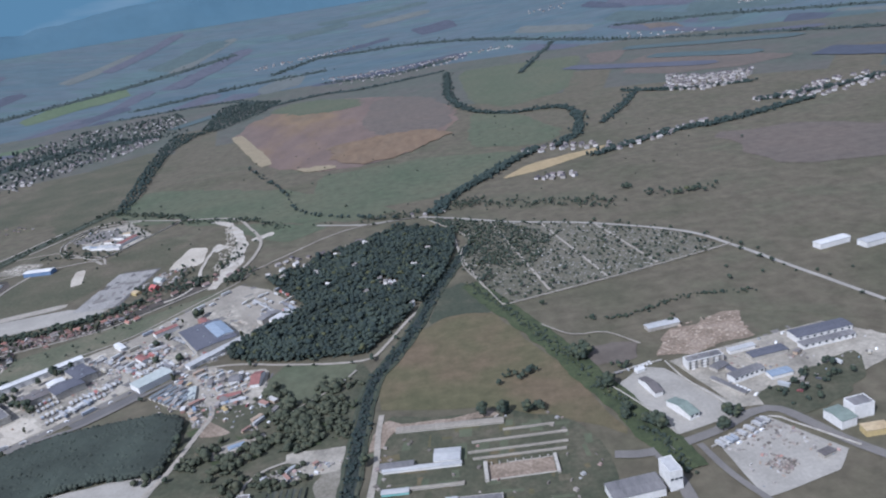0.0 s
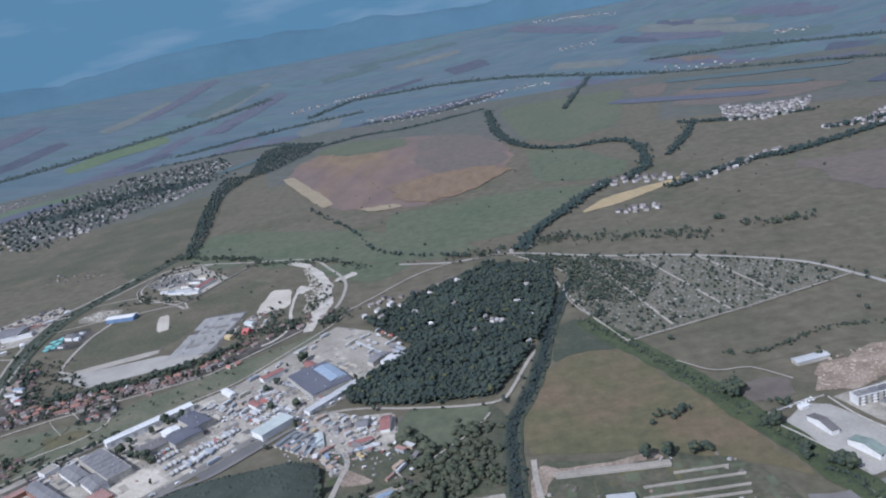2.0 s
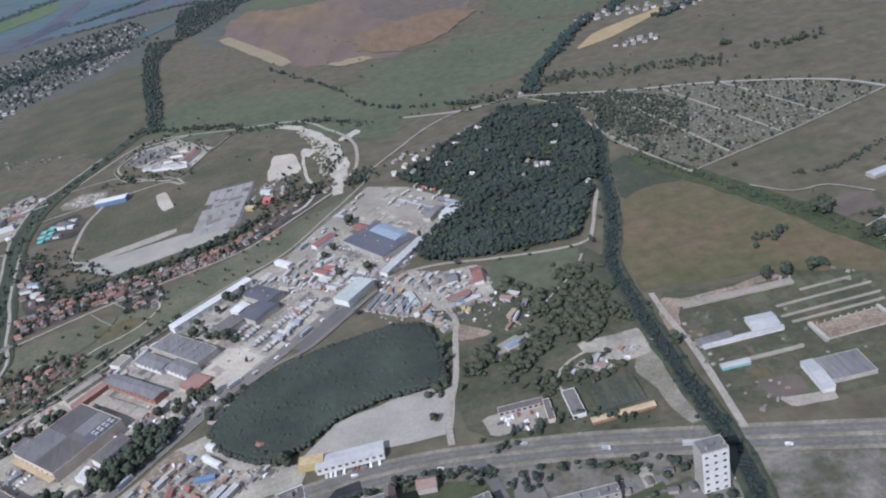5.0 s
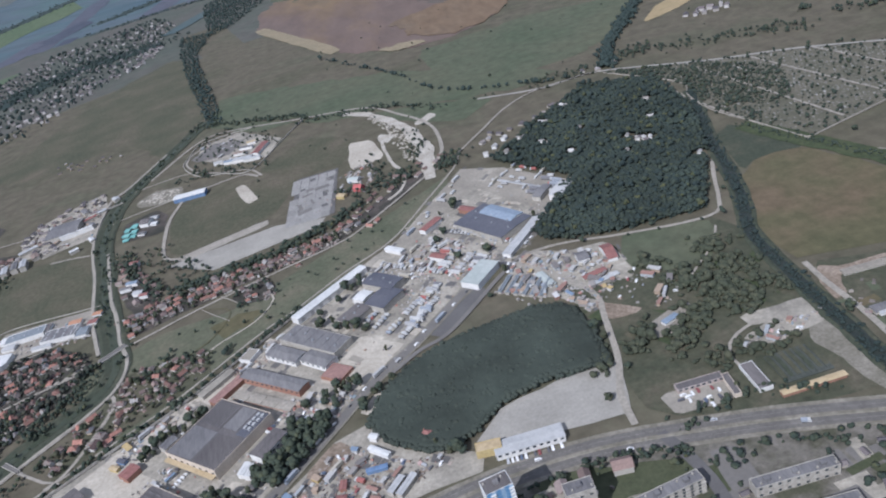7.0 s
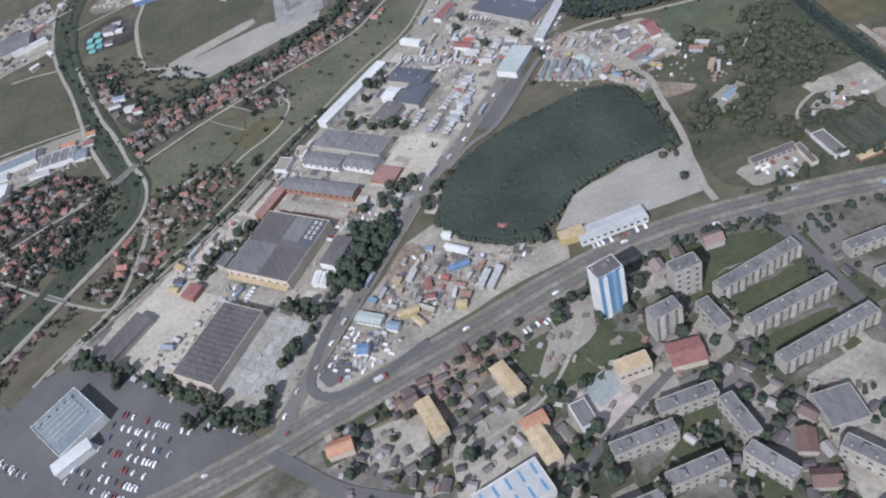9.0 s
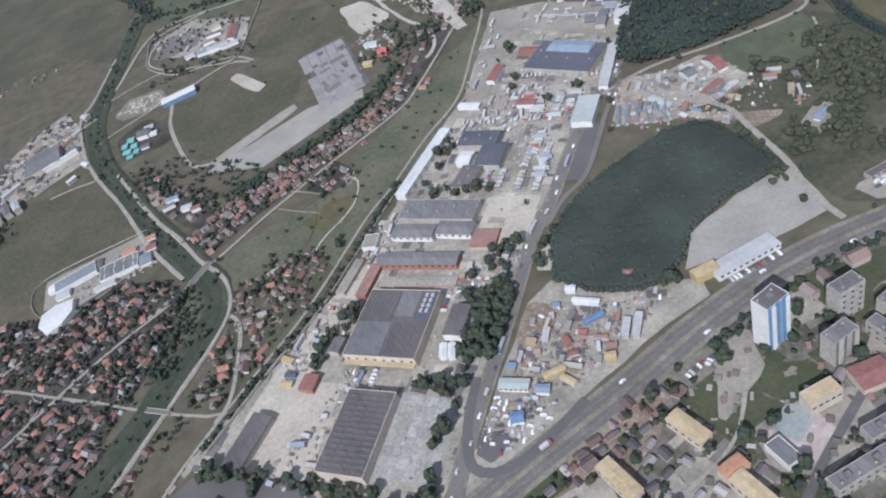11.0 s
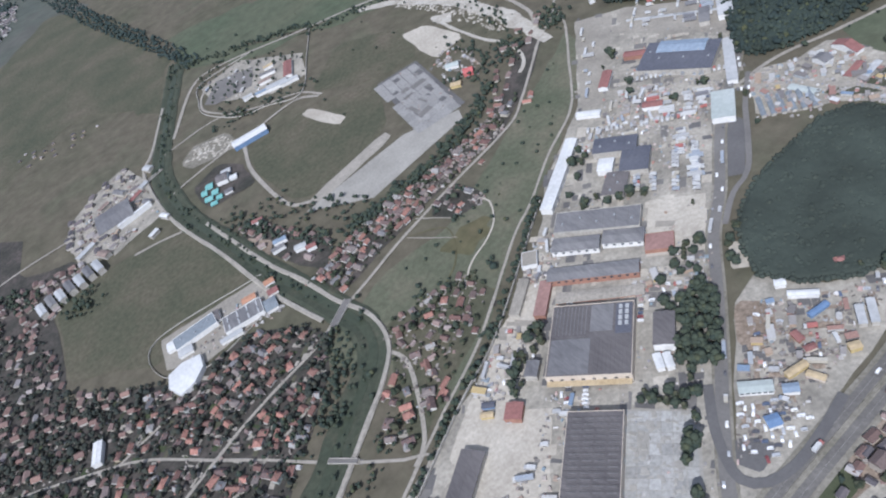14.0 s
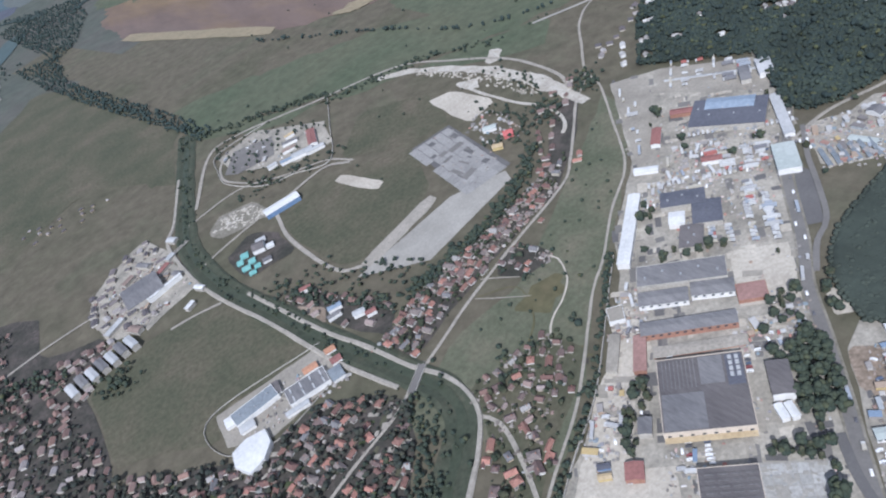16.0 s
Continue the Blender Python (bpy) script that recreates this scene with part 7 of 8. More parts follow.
# far villages
V = random.Random(31)
far = []
for poly, gap, n in (([(-1480, 2343), (-1400, 2545), (-1256, 2900), (-944, 3050), (-838, 2795), (-880, 2278), (-1011, 2012), (-1080, 1826), (-1273, 1934)], 19, 300),
                     ([(-378, 3367), (-108, 3440), (171, 3460), (242, 3400), (62, 3322), (-105, 3170), (-315, 3200)], 30, 70),
                     ([(720, 1636), (833, 1640), (1029, 1698), (998, 1629), (798, 1547)], 18, 50),
                     ([(184, 1500), (264, 1490), (352, 1440), (340, 1410), (250, 1445), (190, 1455)], 16, 30), ([(170, 1275), (235, 1262), (240, 1245), (180, 1238)], 12, 16),
                     ([(312, 1400), (390, 1420), (560, 1520), (560, 1495), (395, 1385), (315, 1370)], 16, 34), ([(599, 4040), (797, 4050), (790, 3980), (610, 3990)], 30, 30),
                     ([(-1700, 2900), (-1560, 2900), (-1600, 2500), (-1800, 2500)], 30, 60), ([(900, 3300), (1200, 3100), (1150, 3000), (880, 3200)], 40, 30)):
    far += scatter(poly, gap, n, V, clear=False, keep=False)
for line, n, spread in (([(-389, 3414), (-226, 3406), (-75, 3428), (102, 3446), (273, 3491), (449, 3475)], 90, 12), ([(-762, 3768), (-657, 3829), (-548, 3859), (-294, 3942)], 60, 12), ([(582, 4620), (789, 4560), (1010, 4440)], 40, 14),
                        ([(1440, 3440), (1545, 3355)], 24, 12), ([(708, 1620), (800, 1632), (854, 1663), (953, 1727), (1023, 1734)], 40, 8), ([(-1012, 2189), (-929, 2238), (-881, 2310), (-870, 2468)], 70, 12)):
    far += near_line(line, 6, spread, n, V)
hamlet("far_village", far, "far villages of pale houses strung over the plain", (8.5, 6.2, 4, 2.0), "roof_far", "wall_far", seed=13)
hamlet("far_town", scatter([(608, 1919), (690, 2130), (766, 2040), (882, 2030), (794, 1866), (667, 1840)], 15, 130, V, clear=False, keep=False), "far white housing estate on the plain", (9.5, 7, 5.5, 1.2), "roof_far", "wall_far", seed=14)

# odd buildings of the village side
bm = bmesh.new()
lo = [bm.verts.new((x, y, 0)) for x, y in ((-834, 856), (-819, 860), (-801, 855), (-803, 838), (-815, 826), (-830, 822), (-838, 840))]
hi = [bm.verts.new((v.co.x * 0.985 - 12.3, v.co.y * 0.985 + 12.6, 5.5)) for v in lo]
top = bm.verts.new((-820, 842, 7.0))
for i in range(7):
    bm.faces.new((lo[i], lo[(i + 1) % 7], hi[(i + 1) % 7], hi[i]))
    bm.faces.new((hi[i], hi[(i + 1) % 7], top))
bmesh.ops.recalc_face_normals(bm, faces=bm.faces[:])
e = thing("membrane_hall", 0, 0, 0, "bright white membrane hall with many sides", "hall")
part("canopy", bm, M["roof_white"], e)
hall("warehouse", -912, 826, 24, 8, 75, 5, "roof_white", "white_wall", "long white shed between village houses", 0.15, category="warehouse")


def bridge(x, y, l, w, turn, label):
    ob = thing("bridge", x, y, turn, label, "bridge")
    part("deck", box(-l / 2, l / 2, -w / 2, w / 2, 1.3, 2.0), M["old_asphalt"], ob)
    for s in (-1, 1):
        part("parapet", box(-l / 2, l / 2, s * w / 2 - 0.2, s * w / 2 + 0.2, 1.3, 2.7), M["panel_wall"], ob)
        part("abutment", box(s * l / 2 - 1, s * l / 2 + 1, -w / 2, w / 2, 0, 1.3), M["concrete"], ob)
        part("ramp", prism_x([(-w / 2, 0.35), (w / 2, 0.35), (w / 2, 0.4), (-w / 2, 0.4)], s * (l / 2 + 1), s * (l / 2 + 4)), M["old_asphalt"], ob)


bridge(-681, 790, 30, 7, 36, "concrete road bridge over the canal")
bridge(-745, 655, 24, 4.0, 136, "narrow concrete bridge over the canal")
bridge(-757, 1225, 24, 4, 20, "small footbridge over the canal")

# ---- vehicles ----


def car_proto(x, y, turn, kind):
    ob = thing("car", x, y, turn, ("parked saloon car with painted body", "parked estate car with painted body", "small parked hatchback car")[kind], "car", "parked cars")
    l, w = ((4.5, 1.8), (4.7, 1.85), (3.8, 1.7))[kind]
    prof = [(-l / 2, 0.12), (l / 2, 0.12), (l / 2, 0.75), (l * 0.28, 0.9), (l * 0.14, 1.42), (-l * (0.2, 0.44, 0.42)[kind], 1.42), (-l * (0.34, 0.5, 0.5)[kind], 0.95), (-l / 2, 0.85)]
    part("body", prism(prof, -w / 2, w / 2), M["car_paint"], ob)
    win = [(l * 0.27, 0.93), (l * 0.145, 1.36), (-l * (0.2, 0.44, 0.42)[kind], 1.36), (-l * (0.33, 0.485, 0.485)[kind], 0.98)]
    part("window_band", prism(win, -w / 2 - 0.02, w / 2 + 0.02), M["glass"], ob)
    return ob


def truck_proto(x, y, turn, kind):
    ob = thing("truck", x, y, turn, ("parked box lorry with pale body", "parked articulated lorry with white trailer", "parked white delivery van")[kind], "truck", "parked lorries")
    l, h = ((8.5, 3.3), (14.0, 3.9), (6.0, 2.6))[kind]
    part("cargo_box", box(-l / 2, l / 2 - 2.3, -1.25, 1.25, 0.9, h), M["truck_paint"], ob)
    cab = prism([(l / 2 - 2.1, 0.5), (l / 2, 0.5), (l / 2, 1.6), (l / 2 - 0.45, h * 0.82), (l / 2 - 2.1, h * 0.85)], -1.2, 1.2)
    c = part("cab", cab, M["truck_paint"], ob)
    part("windscreen", prism([(l / 2 + 0.02, 1.65), (l / 2 - 0.42, h * 0.78), (l / 2 - 0.5, h * 0.76), (l / 2 - 0.1, 1.6)], -1.05, 1.05), M["glass"], c)
    part("chassis", box(-l / 2 + 0.2, l / 2 - 0.3, -1.0, 1.0, 0.0, 0.88), M["tyre"], ob)
    return ob


CARS, TRUCKS = {}, {}


def put_car(x, y, turn, z=0.35):
    k = rng.choice((0, 1, 2))
    if k not in CARS:
        CARS[k] = car_proto(x, y, turn, k)
        CARS[k].location.z = z
    else:
        copy_thing(CARS[k], pose(x, y, z, 0, 0, turn))


def put_truck(x, y, turn, k=None, z=0.35):
    k = rng.choice((0, 1, 2)) if k is None else k
    if k not in TRUCKS:
        TRUCKS[k] = truck_proto(x, y, turn, k)
        TRUCKS[k].location.z = z
    else:
        copy_thing(TRUCKS[k], pose(x, y, z, 0, 0, turn))


def rows_of(x0, y0, along, turn, n, gap, put, skip=0.2, **kw):
    """A row of parked vehicles side by side."""
    for i in range(n):
        if rng.random() > skip:
            put(x0 + i * gap * math.cos(radians(along)), y0 + i * gap * math.sin(radians(along)), turn + rng.gauss(0, 2) + rng.choice((0, 180)), **kw)


for k in range(7):
    rows_of(-700 - k * 5.2, 516 - k * 7.0, -40, 50, 24 - k, 3.1, put_car, 0.5)
for k in range(3):
    rows_of(-805 + k * 8, 535 - k * 9, -40, 50, 13, 3.1, put_car, 0.5)
rows_of(-640, 476, -38, 52, 9, 5.2, put_car, 0.3)
for x0, y0, n in ((-600, 575, 6), (-592, 566, 5), (-520, 590, 5), (-545, 640, 4), (-640, 590, 5)):
    rows_of(x0, y0, 46, 136, n, 3.4, put_car, 0.3)
rows_of(-422, 434, 10, 100, 6, 3.2, put_car, 0.2)
rows_of(-408, 434, 20, 110, 3, 3.2, put_car, 0.2)
rows_of(-356, 476.5, -4, 86, 16, 3.1, put_car, 0.3)
for p in scatter([(-546, 476), (-544, 459), (-529, 456), (-504, 460), (-512, 494), (-525, 501)], 4.5, 34, rng, r=1.5):
    put_car(p[0], p[1], rng.choice((50, 140)) + rng.gauss(0, 6))
for x0, y0, n in ((-366, 690, 7), (-373, 682, 7), (-350, 722, 6), (-360, 712, 6)):
    rows_of(x0, y0, -134, 136, n, 4.2, put_truck, 0.1)
for x0, y0, n in ((-330, 776, 9), (-322, 768, 8), (-312, 752, 8), (-300, 745, 7)):
    rows_of(x0, y0, 46 + 180, 134, n, 4.5, put_truck, 0.25)
for k in range(6):
    rows_of(-255 + k * 8.5, 890 - k * 12.5, 40, 42 + rng.choice((0, 90)), 7, 8.0, put_truck, 0.45)
for k in range(9):
    put_truck(-285 - k * 9 + rng.gauss(0, 3), 930 - k * 11 + rng.gauss(0, 3), 44 + rng.choice((0, 90)))
for x0, y0, n in ((-428, 694, 6), (-420, 683, 5), (-409, 668, 13), (-399, 655, 13)):
    rows_of(x0, y0, 46, 125, n, 4.8, put_truck, 0.15, k=2)
YARDS = [[(-420, 775), (-340, 812), (-300, 780), (-385, 735), (-430, 755)], [(-345, 735), (-290, 760), (-245, 745), (-320, 705)], [(-500, 620), (-440, 600), (-470, 570), (-510, 600)],
         [(-640, 640), (-580, 660), (-590, 620), (-650, 600)], [(-560, 690), (-510, 725), (-500, 700), (-545, 665)], [(-640, 560), (-600, 590), (-585, 560), (-655, 500), (-690, 545)],
         [(-250, 660), (-180, 640), (-160, 595), (-190, 575), (-245, 630)], [(-560, 470), (-500, 515), (-460, 545), (-425, 515), (-380, 495), (-440, 480), (-520, 465)],
         [(175, 465), (220, 480), (248, 437), (182, 405)], [(200, 590), (320, 615), (370, 560), (250, 505)], [(-640, 1385), (-575, 1395), (-515, 1300), (-570, 1240), (-635, 1320)],
         [(-860, 1225), (-795, 1245), (-770, 1140), (-840, 1120)], [(-300, 690), (-262, 668), (-245, 640), (-290, 640)], [(-95, 520), (-130, 520), (-170, 505), (-120, 500)]]
for i, (poly, n) in enumerate(zip(YARDS, (16, 10, 10, 8, 5, 8, 6, 20, 0, 8, 4, 6, 0, 4))):
    for p in scatter(poly, 5.5, n, rng, r=2.6):
        (put_car if rng.random() < 0.55 else put_truck)(p[0], p[1], rng.choice((45, 135)) + rng.gauss(0, 12))
rows_of(174, 461, 27, 117, 12, 4.2, put_truck, 0.2, k=0)
rows_of(182, 458, 27, 27, 6, 6.0, put_car, 0.3)
rows_of(128, 583, 14, 104, 12, 3.6, put_car, 0.35)
rows_of(213, 540, -62, 30, 8, 3.6, put_car, 0.35)
for p in scatter([(-229, 481), (-230, 471), (-206, 461), (-199, 472), (-200, 480)], 3.6, 12, rng, r=1.2, clear=False):
    put_car(p[0], p[1], rng.choice((85, 175)) + rng.gauss(0, 5))
hw = smooth_line(ROADS["highway"], 9)
for i in range(6, len(hw) - 20, 6):
    d = (hw[i + 1] - hw[i]).normalized()
    s = rng.choice((-1, 1)) * rng.uniform(3.8, 7.2)
    a = math.degrees(math.atan2(d.y, d.x))
    (put_car if rng.random() < 0.8 else put_truck)(hw[i].x + d.y * s, hw[i].y - d.x * s, a, z=0.45)
mr = smooth_line(ROADS["main"], 9)
for i in range(2, len(mr) - 2, 2):
    d = (mr[i + 1] - mr[i]).normalized()
    s = rng.choice((-1, 1)) * 2.2
    (put_car if rng.random() < 0.75 else put_truck)(mr[i].x + d.y * s, mr[i].y - d.x * s, math.degrees(math.atan2(d.y, d.x)), z=0.48)

for k in range(5):
    a = radians(42)
    cx, cy = -252 + k * 13.5, 884 - k * 19
    hall("loading_platform", cx + 16, cy + 2, 44 - 3 * k, 3.0, 42 + 90 - 6, 1.3, "roof_pale", "panel_wall", "long low loading platform on the apron", 0.05, category="platform", group="loading platforms")
for x0, y0, n in ((-398, 792, 8), (-386, 778, 9), (-366, 760, 9), (-352, 748, 7), (-335, 800, 7), (-318, 812, 8), (-300, 822, 8), (-285, 770, 9), (-276, 760, 7)):
    rows_of(x0, y0, -46, 44, n, 4.4, put_truck, 0.3, k=2)
for x0, y0, n in ((-425, 778, 8), (-345, 790, 10), (-300, 715, 7), (-292, 724, 7)):
    rows_of(x0, y0, -46, 44, n, 3.0, put_car, 0.25)

# ---- kiosks, stacks and clutter in the yards ----
KIOSKS = {}


def put_kiosk(x, y, turn, k):
    if k not in KIOSKS:
        l, w, h = ((5, 3, 2.6), (7, 4, 3.0), (9, 2.4, 2.6), (4, 3.4, 2.8), (11, 4.5, 3.2))[k]
        ob = thing("kiosk", x, y, turn, ("small painted sales kiosk", "painted trading shed with sloping roof", "painted shipping container", "square painted sales booth", "long painted market stall")[k] + " in a yard", "kiosk", "kiosks in the yards", z=0.3)
        part("body", box(-l / 2, l / 2, -w / 2, w / 2, 0, h), M["booth_paint"], ob)
        part("roof", prism_x([(-w / 2 - 0.3, h), (w / 2 + 0.3, h), (w / 2 + 0.3, h + 0.15), (-w / 2 - 0.3, h + 0.5)], -l / 2 - 0.3, l / 2 + 0.3), M["booth_paint"], ob)
        part("shutter", box(-l * 0.3, l * 0.3, -w / 2 - 0.06, -w / 2, 0.9, h - 0.4), M["metal"], ob)
        KIOSKS[k] = ob
    else:
        copy_thing(KIOSKS[k], pose(x, y, 0.3, 0, 0, turn))


for poly, n, gap in zip(YARDS, (12, 8, 8, 3, 2, 4, 7, 24, 0, 3, 5, 6, 0, 3), (9, 9, 9, 9, 9, 9, 7.5, 9, 10, 10, 10, 10, 8, 8)):
    for p in scatter(poly, gap, n, rng, r=3.6):
        put_kiosk(p[0], p[1], rng.choice((44, 134)) + rng.gauss(0, 8), rng.randrange(5))
for p in scatter(STALLS, 7.0, 34, rng, r=2.4):
    put_kiosk(p[0], p[1], rng.choice((44, 134, 88)) + rng.gauss(0, 8), rng.randrange(5))
for p in scatter(STALLS, 6.0, 16, rng, r=2.4):
    put_truck(p[0], p[1], rng.choice((44, 134)), 2)
for i in range(6):
    hall("polytunnel", -297 + i * 6.0, 682 - i * 5.2, 26, 3.6, 53, 2.4, "roof_slate", "panel_wall", "low grey covered market row", 0.5, category="market row", group="market rows")
hall("shed", -199, 676, 9, 26, 177, 4, "roof_rust", "white_wall", "house-like shed with red roof", 0.3, category="shed")
hall("market_row", -262, 668, 26, 7, 100, 2.6, "roof_green", "panel_wall", "grey-green covered market row", 0.1, category="market row")
hall("market_row", -222, 652, 22, 6, 10, 2.6, "roof_rust", "panel_wall", "faded red covered stalls", 0.1, category="market row")
hall("market_row", -216, 640, 24, 5, 10, 2.4, "roof_pale", "panel_wall", "pale covered stalls", 0.1, category="market row")
hall("shed", -222, 682, 10, 14, 177, 4.5, "roof_grey", "white_wall", "grey-roofed yard shed", 0.3, category="shed")
hall("shed", -196, 560, 14, 5, 20, 2.6, "roof_blue", "white_wall", "pale lean-to in a scrap yard", 0.1, category="shed")


def clutter(name, polys, count, label, size=(0.5, 2.4), seed=4, material="clutter", tall=1.6):
    """Pallets, crates, scrap and heaps too small to tell apart."""
    r = random.Random(seed)
    vs, fs = [], []
    for poly in polys:
        for x, y in scatter(poly, 0.5, count, r, clear=False, keep=False):
            if any((x - a) ** 2 + (y - b) ** 2 < (q * 0.75) ** 2 for a, b, q in TAKEN if q > 5):
                continue
            l, w, h = r.uniform(*size), r.uniform(*size), r.uniform(0.4, tall)
            a = radians(r.choice((44, 134)) + r.gauss(0, 15))
            c, s, at = math.cos(a), math.sin(a), len(vs)
            for u, v, q in ((-l, -w, 0), (l, -w, 0), (l, w, 0), (-l, w, 0), (-l, -w, h), (l, -w, h), (l, w, h), (-l, w, h)):
                k = 0.85 if q else 1
                vs.append((x + (u * c - v * s) * k, y + (u * s + v * c) * k, 0.2 + q))
            fs += [[at + i for i in f] for f in ((4, 5, 6, 7), (0, 1, 5, 4), (1, 2, 6, 5), (2, 3, 7, 6), (3, 0, 4, 7))]
    me = bpy.data.meshes.new(name)
    me.from_pydata(vs, [], fs)
    me.materials.append(M[material])
    return tagged(new(name, me), label, "clutter", kind="stuff")


clutter("yard_clutter", [q for i, q in enumerate(YARDS) if i not in (6, 8, 9, 10, 12, 13)], 110, "crates, pallets and scrap lying about the yards", (0.4, 1.8))
clutter("yard_clutter", [YARDS[i] for i in (6, 8, 9, 10, 12, 13)], 45, "crates and scrap lying about small yards", (0.4, 1.5), 14)
clutter("yard_clutter", [[(-425, 775), (-340, 812), (-300, 780), (-250, 745), (-320, 705), (-400, 690), (-440, 720)]], 420, "crates, pallets and goods stacked between the halls", (0.4, 1.5), 24, tall=1.4)
clutter("works_clutter", [[(-890, 1216), (-859, 1263), (-787, 1301), (-771, 1226), (-784, 1150), (-830, 1115), (-880, 1130)]], 150, "sheds and stacked goods of canal-side works", (0.8, 3.0), 25, "garden_clutter", tall=2.6)
clutter("slab_clutter", [[(-577, 540), (-548, 511), (-587, 468), (-617, 496)]], 60, "low steps and frames left on a concrete slab", (0.3, 3.0), 5, "pale_concrete", 0.8)
clutter("village_clutter", [VILLAGE, [(-700, 850), (-544, 850), (-440, 872), (-430, 905), (-610, 880)], OUTER], 420, "sheds, woodpiles and garden walls among the houses", (0.7, 2.2), 6, "garden_clutter", tall=2.2)
clutter("garden_clutter", [[(-662, 742), (-581, 735), (-580, 700), (-690, 640), (-680, 700)]], 110, "sheds and woodpiles in gardens beyond the canal", (0.6, 1.8), 19, "garden_clutter", tall=2.0)
clutter("allotment_clutter", [[(-74, 560), (60, 560), (95, 480), (90, 405), (-80, 420)], [(-76, 500), (-14, 510), (-14, 490), (-76, 496)]], 110, "frames and sheds on the allotments", (0.5, 2.0), 7, "garden_clutter")
clutter("town_clutter", [[(-560, 420), (-300, 440), (-250, 250), (-450, 280), (-560, 370)]], 380, "garages and garden walls of the town", (0.6, 2.6), 15, "garden_clutter", tall=2.4)
clutter("stall_goods", [STALLS], 300, "goods, awnings and crates of a stall yard", (0.4, 1.8), 63, "clutter", 1.8)
clutter("scrap_heap", [[(192, 432), (206, 440), (216, 430), (204, 420)]], 130, "heap of dark red and rusty scrap", (0.3, 1.3), 64, "garden_clutter", 1.6)
clutter("estate_goods", [[(200, 590), (240, 600), (300, 590), (262, 545), (215, 545)], [(175, 462), (220, 482), (240, 455), (200, 440)]], 70, "pallets and goods on the estate", (0.4, 1.6), 65, "garden_clutter", 1.2)
clutter("rubble_heap", [[(175, 606), (200, 650), (237, 662), (270, 664), (264, 618), (233, 607), (199, 597)]], 210, "heaped building rubble", (0.4, 1.6), 8, "rubble", 0.9)
clutter("stone_heap", [[(-365, 1290), (-325, 1200), (-305, 1100), (-315, 1020), (-330, 1030), (-340, 1150)], [(-718, 1212), (-694, 1230), (-658, 1212), (-652, 1174), (-680, 1176)]], 130, "white limestone heaps", (0.5, 2.2), 9, "limestone", 1.6)

clutter("stacked_goods", [[(-592, 448), (-555, 485), (-508, 530), (-470, 568), (-436, 604), (-390, 640), (-325, 697), (-255, 742), (-220, 780), (-229, 900), (-377, 820), (-470, 740), (-560, 640), (-640, 560)]], 560, "pallets, pipes and goods stacked about the works", (0.3, 1.3), 44, "clutter", 1.2)
clutter("stacked_goods", [[(-560, 470), (-500, 515), (-460, 545), (-425, 515), (-380, 495), (-440, 480), (-520, 465)]], 320, "planks, bricks and goods laid out in a trading yard", (0.3, 1.4), 45, "garden_clutter", 1.2)

clutter("stacked_goods", [[(-827, 903), (-729, 888), (-707, 859), (-721, 840), (-820, 859)]], 160, "goods and lean-tos in a walled works yard", (0.5, 1.8), 46, "clutter", 1.6)

clutter("fair_stalls", [[(-421, 1062), (-391, 1075), (-372, 1065), (-373, 1034), (-385, 985), (-424, 985), (-424, 1007)]], 90, "stalls, awnings and wagons of a fun fair", (0.6, 2.4), 47, "clutter", 2.4)
clutter("stacked_goods", [[(-477, 1098), (-422, 1094), (-438, 955), (-495, 963)]], 26, "crates and kerbs left on a concrete lot", (0.4, 1.6), 48, "garden_clutter", 1.2)

# ---- cemetery ----
r = random.Random(41)
vs, fs = [], []
ang = radians(-28)
for i in range(-70, 70):
    for j in range(-70, 70):
        u, v = i * 4.6 + r.gauss(0, 0.5), j * 3.2 + r.gauss(0, 0.3)
        x, y = 150 + u * math.cos(ang) - v * math.sin(ang), 930 + u * math.sin(ang) + v * math.cos(ang)
        if not inside((x, y), CEMETERY) or r.random() < (0.8 if x < 110 else 0.52) or j % 9 == 0:
            continue
        l, w, h, at = r.uniform(0.9, 1.5), r.uniform(0.5, 0.9), r.uniform(0.3, 1.3), len(vs)
        for p, q, z in ((-l, -w, 0), (l, -w, 0), (l, w, 0), (-l, w, 0), (-l, -w, h), (l, -w, h * 0.5), (l, w, h * 0.5), (-l, w, h)):
            vs.append((x + p * math.cos(ang) - q * math.sin(ang), y + p * math.sin(ang) + q * math.cos(ang), 0.2 + z))
        fs += [[at + k for k in f] for f in ((4, 5, 6, 7), (0, 1, 5, 4), (1, 2, 6, 5), (2, 3, 7, 6), (3, 0, 4, 7))]
me = bpy.data.meshes.new("graves")
me.from_pydata(vs, [], fs)
me.materials.append(M["stone"])
tagged(new("graves", me), "rows of pale gravestones in a large cemetery", "graves", kind="stuff")
for pts in ([(17, 1064), (21, 950), (37, 841), (57, 760)], [(140, 1026), (178, 800)], [(208, 985), (241, 815)], [(76, 1050), (110, 785)]):
    ribbon("cemetery_path", pts, flat(3.2, 0.42), M["gravel"], "pale gravel cemetery path", "path", wobble=0.6)
ribbon("cemetery_wall", [(335, 836), (200, 797), (75, 767), (58, 764), (52, 775), (38, 835), (22, 900), (24, 960), (36, 1010), (-20, 1130)], [(-0.45, 0.2), (-0.4, 1.6), (0.4, 1.6), (0.45, 0.2)], M["gravel"], "pale cemetery boundary wall", "wall")

